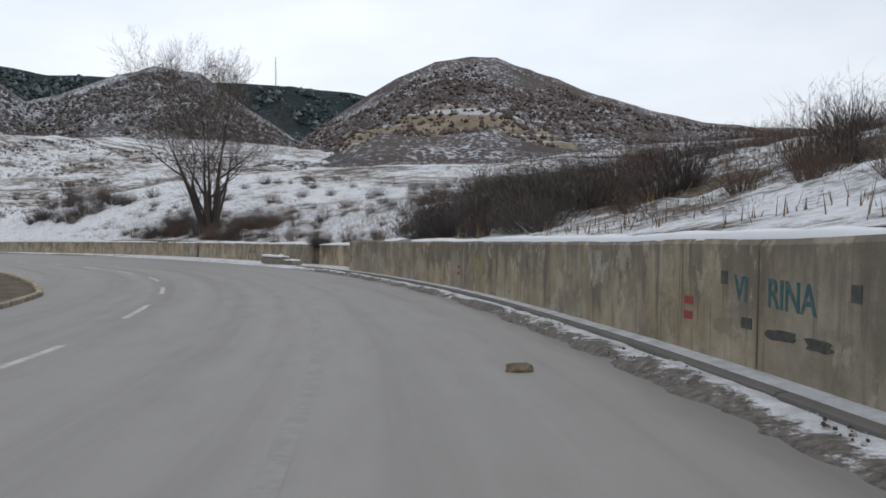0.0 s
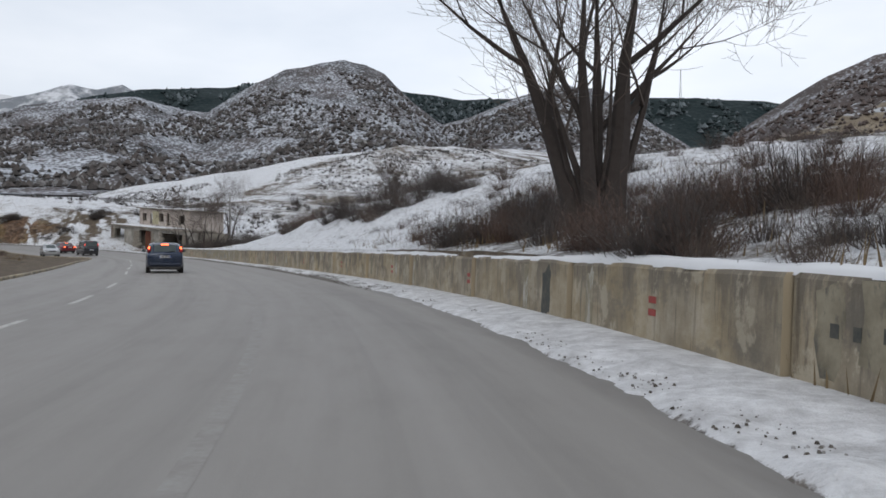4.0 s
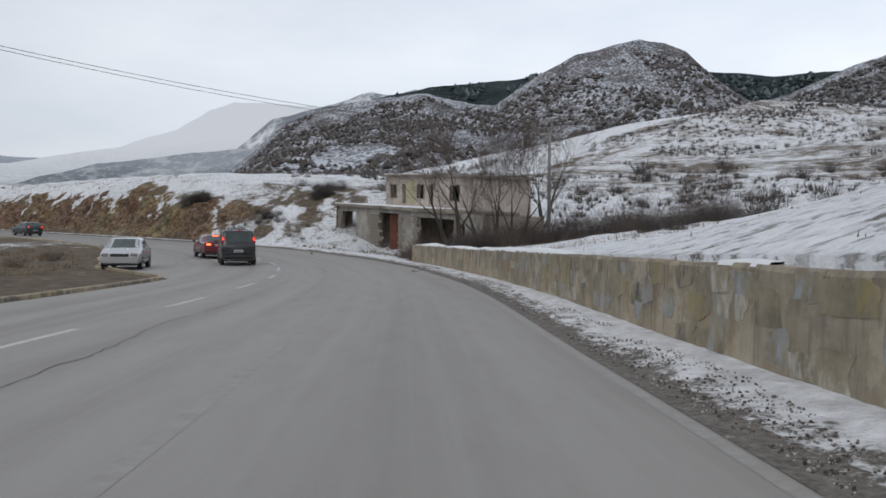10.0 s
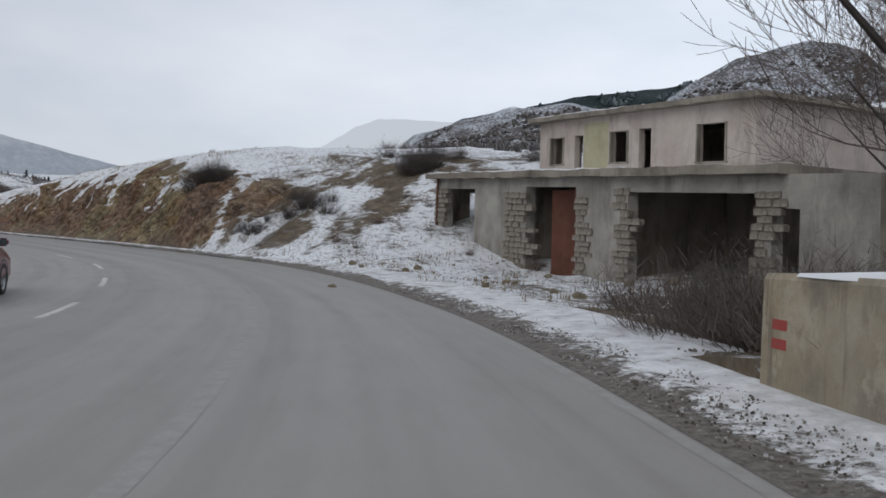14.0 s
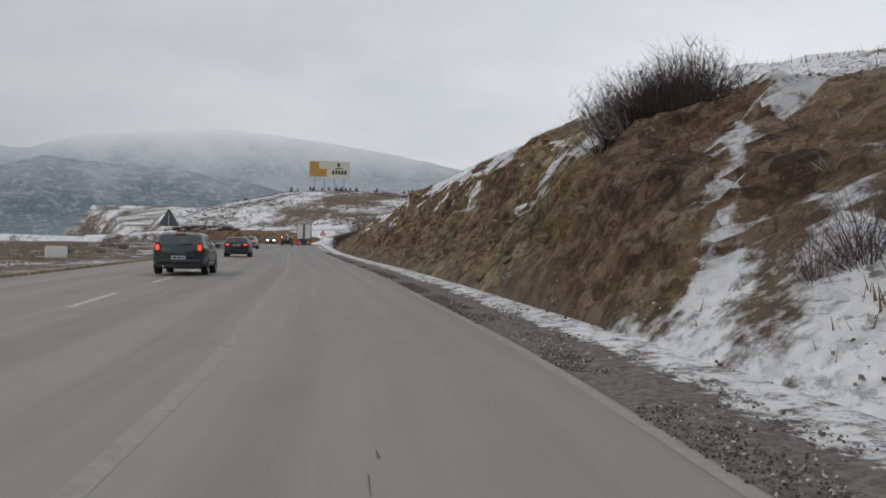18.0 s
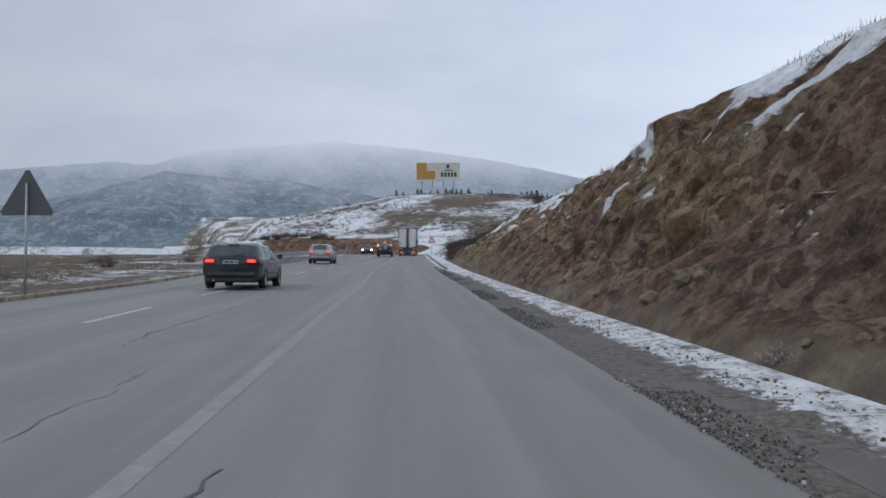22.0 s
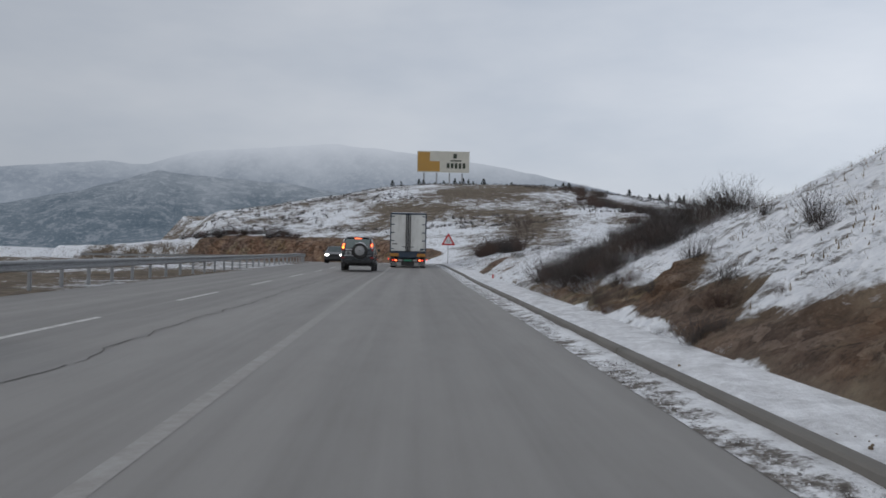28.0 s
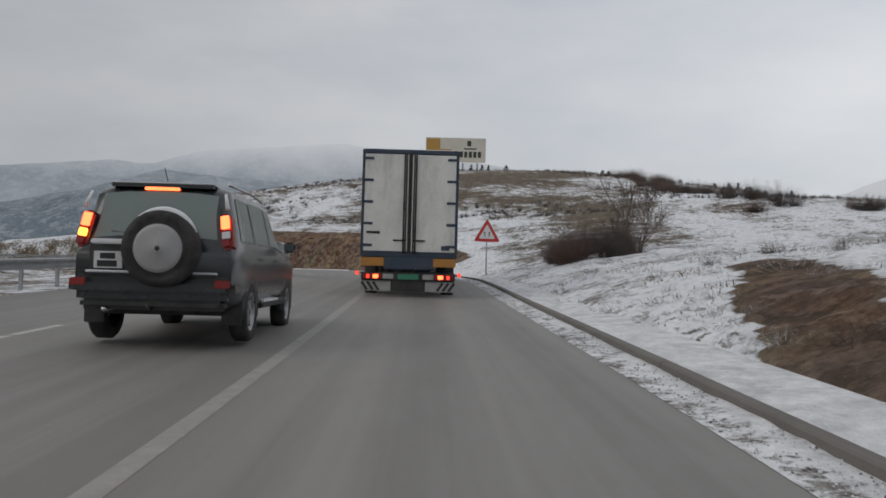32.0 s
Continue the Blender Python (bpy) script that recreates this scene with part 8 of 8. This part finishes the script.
# dark green hatchback
L, H, B = 4.15, 1.44, 0.93
make_car("green_hatchback", stand(215.8, -4.9), "dirty dark green three-door hatchback", (0.026, 0.042, 0.044), L, 1.73, H, B, hatch_top(L, H, B, 0.46),
         [((-L / 2 + 0.6, -0.25), (-L / 2 + 0.9, -0.25)), ((-0.15, 0.98), (-0.18, 0.34))],
         (-L / 2 + 0.08, -L / 2 + 0.46), (L * 0.285, 0.34), 0.30, 2.51, "upright", 0.56, brake=False, spokes=5)
# blue hatchback
L, H, B = 3.92, 1.46, 0.96
make_car("blue_hatchback", stand(85.7, -3.6), "small dark blue hatchback with high tail lamps", (0.016, 0.030, 0.066), L, 1.68, H, B, hatch_top(L, H, B, 0.42),
         [((-L / 2 + 0.65, -0.22), (-L / 2 + 0.8, -0.22)), ((-0.12, 0.98), (-0.15, 0.36))],
         (-L / 2 + 0.08, -L / 2 + 0.42), (L * 0.285, 0.36), 0.29, 2.49, "high", 0.80, brake=True, spokes=6)
# dark van
L, H, B = 4.4, 1.82, 1.10
vt = [(-L / 2, B - 0.05), (-L / 2 + 0.04, B + 0.03), (-L / 2 + 0.20, H - 0.08), (-L / 2 + 0.4, H - 0.01), (0.1, H), (0.55, H - 0.06), (L * 0.29, 1.12), (L * 0.34, 1.05), (L / 2 - 0.1, 0.82), (L / 2, 0.6)]
make_car("dark_van", stand(157.5, -6.3), "small dark grey van with side windows", (0.035, 0.038, 0.045), L, 1.79, H, B, vt,
         [((-L / 2 + 0.4, -0.75), (-L / 2 + 0.5, -0.75)), ((-0.65, 0.3), (-0.65, 0.26)), ((0.4, 1.15), (0.36, 0.62))],
         (-L / 2 + 0.06, -L / 2 + 0.20), (L * 0.285, 0.62), 0.32, 2.68, "high", 0.72, brake=False, roof_in=0.86, trim_bumper=True, spokes=5)
# cars coming the other way
L, H, B = 4.4, 1.43, 0.93
make_car("white_saloon", stand(152.0, -11.3, 0, 180), "pale silver saloon coming the other way", (0.46, 0.47, 0.48), L, 1.72, H, B, sedan_top(L, H, B),
         [((-L / 2 + 1.3, -0.12), (-L / 2 + 1.5, -0.14)), ((-0.04, 0.95), (-0.06, 0.4))],
         (-L / 2 + 0.62, -L / 2 + 1.2), (L * 0.265, 0.44), 0.30, 2.6, "wide", 0.78, lit=False, brake=False, front_lit=False, estate_wiper=False, metal=0.5)
L, H, B = 4.2, 1.5, 0.95
make_car("dark_hatchback", stand(352.0, -6.6, 0, 180), "dark hatchback with lit headlamps coming the other way", (0.02, 0.021, 0.024), L, 1.75, H, B, hatch_top(L, H, B, 0.45),
         [((-L / 2 + 0.7, -0.15), (-L / 2 + 0.9, -0.15)), ((-0.05, 1.0), (-0.08, 0.35))],
         (-L / 2 + 0.08, -L / 2 + 0.45), (L * 0.285, 0.34), 0.31, 2.6, "upright", 0.56, lit=False, brake=False, front_lit=True)
# off-road car with the spare wheel on its tailgate
L, H, B = 4.62, 1.86, 1.16
st_top = [(-L / 2, B - 0.06), (-L / 2 + 0.03, B + 0.02), (-L / 2 + 0.24, H - 0.09), (-L / 2 + 0.42, H - 0.01), (-0.1, H), (0.42, H - 0.05), (L * 0.255, 1.20), (L * 0.30, 1.14), (L / 2 - 0.15, 1.02), (L / 2, 0.72)]
suv, sh, pm = make_car("off_road_car", stand(327.0, -3.08), "dark grey off-road car with a spare wheel on its tailgate", (0.030, 0.034, 0.037), L, 1.87, H, B, st_top,
                       [((-L / 2 + 0.42, -L / 2 + 1.15), (-L / 2 + 0.55, -L / 2 + 1.15)), ((-L / 2 + 1.25, -0.1), (-L / 2 + 1.25, -0.12)), ((0.0, 1.1), (-0.03, 0.5))],
                       (-L / 2 + 0.05, -L / 2 + 0.235), (L * 0.25, 0.5), 0.37, 2.79, "none", 0.86, clear=0.38, rails=True, trim_bumper=False, tuck=0.93, roof_in=0.80, spokes=6, third=False, dirt=0.16)
for ch in [c for c in suv.children_recursive if c.name.startswith(("rear_bumper", "bumper_skirt", "tail_lamp", "bulb_glow", "number_plate", "blue_band", "plate_bar", "plate_strip", "rear_wiper"))]:
    bpy.data.objects.remove(ch)
yr = -L / 2
for sg in (-1, 1):
    lam = brick(suv, "tail_lamp", M_LAMPDIM, -0.07, 0.07, -0.06, 0.16, -0.22, 0.22, 0.04, "tall tail lamp, lit orange and red")
    lam.matrix_local = pose(sg * 0.795, yr + 0.075, 1.30, -14, sg * -9, 0)
    brick(lam, "brake_glow", M_BRAKE, -0.05, 0.05, -0.072, -0.058, 0.02, 0.18, 0.012)
    brick(lam, "indicator_glow" if sg < 0 else "clear_lens", M_AMBER if sg < 0 else M_PLATE, -0.05, 0.05, -0.072, -0.058, -0.10, -0.01, 0.012)
    brick(suv, "reflector", M_LAMPDIM, sg * 0.80 - 0.09, sg * 0.80 + 0.09, yr - 0.118, yr - 0.09, 0.66, 0.75, 0.008, "red bumper reflector")
    brick(suv, "mud_flap", M_TRIM, sg * 0.80 - 0.12, sg * 0.80 + 0.12, yr + 0.42, yr + 0.45, 0.22, 0.5, 0.01)
    brick(suv, "side_step", M_TRIM, sg * 0.93 - 0.06, sg * 0.93 + 0.06, -0.95, 0.95, 0.40, 0.47, 0.02)
    brick(suv, "step_snow", M_ROOFSNOW, sg * 0.94 - 0.05, sg * 0.94 + 0.05, -0.8, 0.3, 0.465, 0.50, 0.015, "snow on the side step")
    part("pillar_snow", tube([(sg * 0.80, yr + 0.05, 1.56), (sg * 0.755, yr + 0.13, 1.74)], [0.028, 0.018], 5), M_ROOFSNOW, suv, "snow along the rear pillar")
brick(suv, "big_bumper", pm, -0.93, 0.93, yr - 0.11, yr + 0.35, 0.52, 0.79, 0.09, "dark bumper with rounded corners")
brick(suv, "bumper_valance", M_TRIM, -0.80, 0.80, yr - 0.05, yr + 0.3, 0.40, 0.53, 0.04)
brick(suv, "bumper_top", M_TRIM, -0.74, 0.74, yr - 0.10, yr + 0.02, 0.785, 0.81, 0.01)
brick(suv, "bumper_snow", M_ROOFSNOW, -0.74, -0.06, yr - 0.095, yr - 0.01, 0.808, 0.838, 0.014, "snow on the bumper")
brick(suv, "bumper_snow", M_ROOFSNOW, 0.45, 0.74, yr - 0.095, yr - 0.01, 0.808, 0.835, 0.014, "snow on the bumper")
brick(suv, "high_brake_lamp", M_BRAKE, -0.2, 0.2, yr + 0.215, yr + 0.25, H - 0.085, H - 0.05, 0.006)
brick(suv, "spoiler", pm, -0.60, 0.60, yr + 0.21, yr + 0.5, H - 0.05, H - 0.005, 0.02)
brick(suv, "spoiler_snow", M_ROOFSNOW, -0.56, 0.56, yr + 0.235, yr + 0.33, H - 0.008, H + 0.008, 0.006, "rim of snow above the rear window")
part("tow_hook", tube([(0, yr - 0.05, 0.42), (0, yr - 0.16, 0.42), (0, yr - 0.16, 0.47)], 0.025, 6), M_TRIM, suv)
# rear and side windows get the glass with the sky reflection painted in
for ch in suv.children:
    if ch.name.startswith(("rear_window", "side_window")):
        ch.data.materials[0] = M_GLASS_SKY
spare = part("spare_wheel", lathe([(0.0, 0.14), (0.27, 0.14), (0.30, 0.11), (0.34, 0.14), (0.40, 0.12), (0.43, 0.05), (0.43, -0.06), (0.34, -0.12), (0, -0.12)], 40), M_TYRE, suv, "spare wheel on the tailgate")
spare.matrix_local = pose(0.13, yr - 0.16, 1.09, 0, 0, -90)
sc = part("wheel_cover", lathe([(0.0, 0.165), (0.05, 0.165), (0.06, 0.158), (0.22, 0.16), (0.265, 0.145), (0.285, 0.11)], 40), M_COVER, spare, "grey round wheel cover")
part("cover_bolt", lathe([(0.0, 0.18), (0.025, 0.178), (0.03, 0.16)], 12), M_TRIM, sc)
part("tyre_snow", tube([(0.03, 0.43 * math.cos(a), 0.43 * math.sin(a)) for a in np.linspace(0.45, 2.2, 12)], [0.012, 0.02, 0.03, 0.035, 0.04, 0.042, 0.042, 0.04, 0.034, 0.03, 0.02, 0.012], 6), M_ROOFSNOW, spare, "snow along the tyre's top")
p = brick(suv, "number_plate", M_PLATE, -0.66, -0.34, yr - 0.03, yr - 0.012, 0.86, 1.05, 0.004, "two-line white number plate")
brick(p, "plate_bar", M_SIGNBLACK, -0.59, -0.42, yr - 0.034, yr - 0.0305, 0.965, 1.03, 0)
brick(p, "plate_bar", M_SIGNBLACK, -0.62, -0.40, yr - 0.034, yr - 0.0305, 0.875, 0.945, 0)
brick(suv, "plate_recess", M_TRIM, -0.72, -0.28, yr - 0.011, yr + 0.02, 0.84, 1.16, 0.01)
brick(suv, "tailgate_snow", M_ROOFSNOW, -0.70, -0.30, yr - 0.045, yr + 0.0, 1.13, 1.19, 0.015, "snow on the plate ledge")
part("rear_wiper", tube([(0.1, yr + 0.0, 1.2), (-0.2, yr + 0.06, 1.25), (-0.5, yr + 0.07, 1.28)], 0.012, 5), M_TRIM, suv)

# ---- lorry with its trailer ----
M_TRUCKWHITE = make_plaster("grimy_white_panel", (0.62, 0.62, 0.59), (0.74, 0.74, 0.71), (0.40, 0.38, 0.34))
M_TARP = make_plaster("dusty_grey_tarpaulin", (0.42, 0.42, 0.40), (0.54, 0.54, 0.52), (0.28, 0.27, 0.25))
M_FRAME = simple("dark_blue_steel", (0.035, 0.055, 0.085), 0.55, 0.2, 0.45, 3)
M_CHASSIS = simple("grimy_black_steel", (0.035, 0.034, 0.034), 0.8, 0.2, 0.5, 3)
M_ORANGE = simple("orange_reflector_plate", (0.42, 0.19, 0.035), 0.5, 0, 0.25, 4)
M_GREENPL = simple("green_number_plate", (0.03, 0.20, 0.12), 0.5, 0, 0.3, 6)
M_HATCH = simple("grimy_striped_plate", (0.33, 0.33, 0.32), 0.6, 0, 0.5, 6)


def box_unit(name, where, length, label, tarp, bumper):
    root = new(name)
    root.matrix_world = where
    tagged(root, label, "lorry" if "lorry" in name else "trailer")
    hw, z0, z1 = 1.265, 1.16, 3.86
    brick(root, "floor_frame", M_FRAME, -hw, hw, 0, length, z0 - 0.12, z0 + 0.06, 0.02)
    for sg in (-1, 1):
        brick(root, "side_panel", M_TARP if tarp else M_TRUCKWHITE, sg * (hw - 0.02) - 0.02, sg * (hw - 0.02) + 0.02, 0.1, length - 0.1, z0 + 0.5, z1 - 0.1, 0.01)
        brick(root, "side_board", M_TARP, sg * (hw - 0.015) - 0.02, sg * (hw - 0.015) + 0.02, 0.1, length - 0.1, z0 + 0.06, z0 + 0.49, 0.01)
        for k in range(1, 6):
            y = 0.1 + (length - 0.2) * k / 6
            brick(root, "side_post", M_FRAME, sg * hw - 0.012, sg * hw + 0.012, y - 0.03, y + 0.03, z0, z0 + 0.55, 0.004)
        for y in (0.05, length - 0.05):
            brick(root, "corner_post", M_FRAME, sg * (hw - 0.035) - 0.04, sg * (hw - 0.035) + 0.04, y - 0.05, y + 0.05, z0, z1, 0.012)
        brick(root, "top_rail", M_FRAME, sg * (hw - 0.03) - 0.035, sg * (hw - 0.03) + 0.035, 0.0, length, z1 - 0.09, z1, 0.012)
    brick(root, "roof", M_TARP, -hw + 0.03, hw - 0.03, 0.02, length, z1 - 0.05, z1 + 0.01, 0.02)
    brick(root, "roof_snow", M_SNOW, -hw + 0.1, hw - 0.1, 0.15, length - 0.2, z1 + 0.008, z1 + 0.05, 0.02, "snow on the roof")
    brick(root, "front_panel", M_TRUCKWHITE, -hw + 0.05, hw - 0.05, length - 0.06, length, z0, z1 - 0.05, 0.01)
    brick(root, "header", M_FRAME, -hw, hw, -0.02, 0.08, z1 - 0.10, z1 + 0.01, 0.015)
    for sg in (-1, 1):
        x0, x1 = (0.05, hw - 0.07) if sg > 0 else (-hw + 0.07, -0.05)
        d = brick(root, "rear_door", M_TRUCKWHITE, x0, x1, -0.035, 0.01, z0 + 0.03, z1 - 0.12, 0.012, "grimy white rear door")
        for x in (sg * 0.10, sg * 0.155):
            part("lock_rod", tube([(x, -0.06, z0 - 0.02), (x, -0.06, z1 - 0.1)], 0.02, 6), M_CHASSIS, d)
        for k in range(5):
            z = z0 + 0.18 + k * 0.57
            brick(d, "hinge", M_FRAME, min(sg * (hw - 0.02), sg * (hw - 0.30)), max(sg * (hw - 0.02), sg * (hw - 0.30)), -0.055, -0.036, z - 0.035, z + 0.035, 0.008)
        brick(d, "lock_handle", M_CHASSIS, min(sg * 0.08, sg * 0.42), max(sg * 0.08, sg * 0.42), -0.075, -0.055, z0 + 0.30, z0 + 0.34, 0.006)
    brick(root, "centre_seal", M_CHASSIS, -0.045, 0.045, -0.03, 0.0, z0, z1 - 0.1, 0.004)
    brick(root, "maker_badge", M_CHASSIS, -hw + 0.14, -hw + 0.5, -0.042, -0.0355, z0 + 0.48, z0 + 0.55, 0.004)
    brick(root, "notice_plate", M_FRAME, hw - 0.42, hw - 0.2, -0.042, -0.0355, z0 + 0.08, z0 + 0.2, 0.004)
    for sg in (-1, 1):
        brick(root, "chassis_beam", M_CHASSIS, sg * 0.45 - 0.06, sg * 0.45 + 0.06, 0.1, length, 0.85, 1.06, 0.01)
    if bumper:
        brick(root, "rear_beam", M_FRAME, -hw + 0.6, hw - 0.6, -0.03, 0.1, 0.72, 1.05, 0.02, "dark blue cross beam")
        for sg in (-1, 1):
            brick(root, "orange_plate", M_ORANGE, min(sg * (hw - 0.03), sg * (hw - 0.62)), max(sg * (hw - 0.03), sg * (hw - 0.62)), -0.04, -0.01, 0.80, 1.02, 0.008, "orange reflector plate")
        bar = brick(root, "light_bar", M_CHASSIS, -hw + 0.04, hw - 0.04, -0.10, 0.04, 0.42, 0.64, 0.02)
        for sg in (-1, 1):
            brick(bar, "lamp_cluster", M_LAMPDIM, sg * (hw - 0.34) - 0.24, sg * (hw - 0.34) + 0.24, -0.125, -0.095, 0.46, 0.60, 0.01)
            brick(bar, "tail_glow", M_BRAKE, sg * (hw - 0.42) - 0.07, sg * (hw - 0.42) + 0.07, -0.135, -0.122, 0.48, 0.58, 0.006)
            brick(bar, "side_glow", M_TAIL, sg * (hw - 0.22) - 0.04, sg * (hw - 0.22) + 0.04, -0.135, -0.122, 0.48, 0.58, 0.006)
            brick(bar, "plain_plate", M_HATCH, sg * 0.52 - 0.14, sg * 0.52 + 0.14, -0.115, -0.10, 0.47, 0.6, 0.004)
            brick(root, "marker_lamp", M_TAIL, sg * (hw + 0.07) - 0.04, sg * (hw + 0.07) + 0.04, -0.06, 0.0, 0.56, 0.66, 0.012, "red marker lamp on a stalk")
            part("marker_arm", tube([(sg * (hw - 0.05), -0.02, 0.62), (sg * (hw + 0.07), -0.02, 0.61)], 0.012, 5), M_CHASSIS, root)
        brick(bar, "number_plate", M_GREENPL, -0.27, 0.27, -0.118, -0.10, 0.46, 0.60, 0.004, "dirty green number plate")
        brick(root, "underrun_guard", M_HATCH, -hw + 0.03, hw - 0.03, -0.06, 0.0, 0.14, 0.42, 0.02, "grimy plate below the lamps")
        for sg in (-1, 1):
            for k in range(3):
                b = brick(root, "warning_stripe", M_CHASSIS, -0.035, 0.035, -0.068, -0.0605, -0.15, 0.15, 0)
                b.matrix_local = pose(sg * (hw - 0.13 - 0.15 * k), 0, 0.28, 0, sg * 35, 0) @ Matrix.Diagonal((1, 1, 0.85, 1))
        brick(root, "mud_skirt", M_CHASSIS, -0.45, 0.45, -0.075, -0.055, 0.15, 0.44, 0.02)
    return root


r0 = 337.2
trailer = box_unit("box_trailer", stand(r0, -0.36, 0.0), 7.3, "white box trailer with grimy rear doors and lit lamps", False, True)
for y in (2.0, 5.6):
    for sg in (-1, 1):
        wheel(trailer, sg * 1.08, y, 0.5, 0.34, 8)
part("drawbar", tube([(0, 7.2, 0.8), (0, 9.0, 0.75)], 0.09, 8), M_CHASSIS, trailer)
lorry = box_unit("lorry", stand(r0 + 8.6, -0.3, 0.0), 7.2, "lorry with a grey tarpaulin body and white cab", True, False)
for y in (1.3, 2.6, 8.0):
    for sg in (-1, 1):
        wheel(lorry, sg * 1.08, y, 0.5, 0.34, 8)
cab = brick(lorry, "cab", M_TRUCKWHITE, -1.22, 1.22, 7.35, 9.3, 0.9, 3.5, 0.14, "white cab")
brick(cab, "cab_window", M_GLASS, -1.10, 1.10, 9.28, 9.32, 2.0, 2.9, 0.02)
for sg in (-1, 1):
    brick(cab, "side_window", M_GLASS, sg * 1.22 - 0.012, sg * 1.22 + 0.012, 8.3, 9.1, 2.0, 2.8, 0.01)
    m = brick(cab, "mirror", M_TRIM, sg * 1.42 - 0.1, sg * 1.42 + 0.1, 9.1, 9.22, 2.0, 2.7, 0.04)
    part("mirror_arm", tube([(sg * 1.2, 9.1, 2.6), (sg * 1.42, 9.15, 2.6)], 0.025, 5), M_CHASSIS, m)
brick(cab, "cab_bumper", M_FRAME, -1.22, 1.22, 9.1, 9.42, 0.35, 0.95, 0.06)
brick(lorry, "fuel_tank", M_STEEL, 0.62, 1.2, 4.0, 5.4, 0.5, 1.02, 0.1)
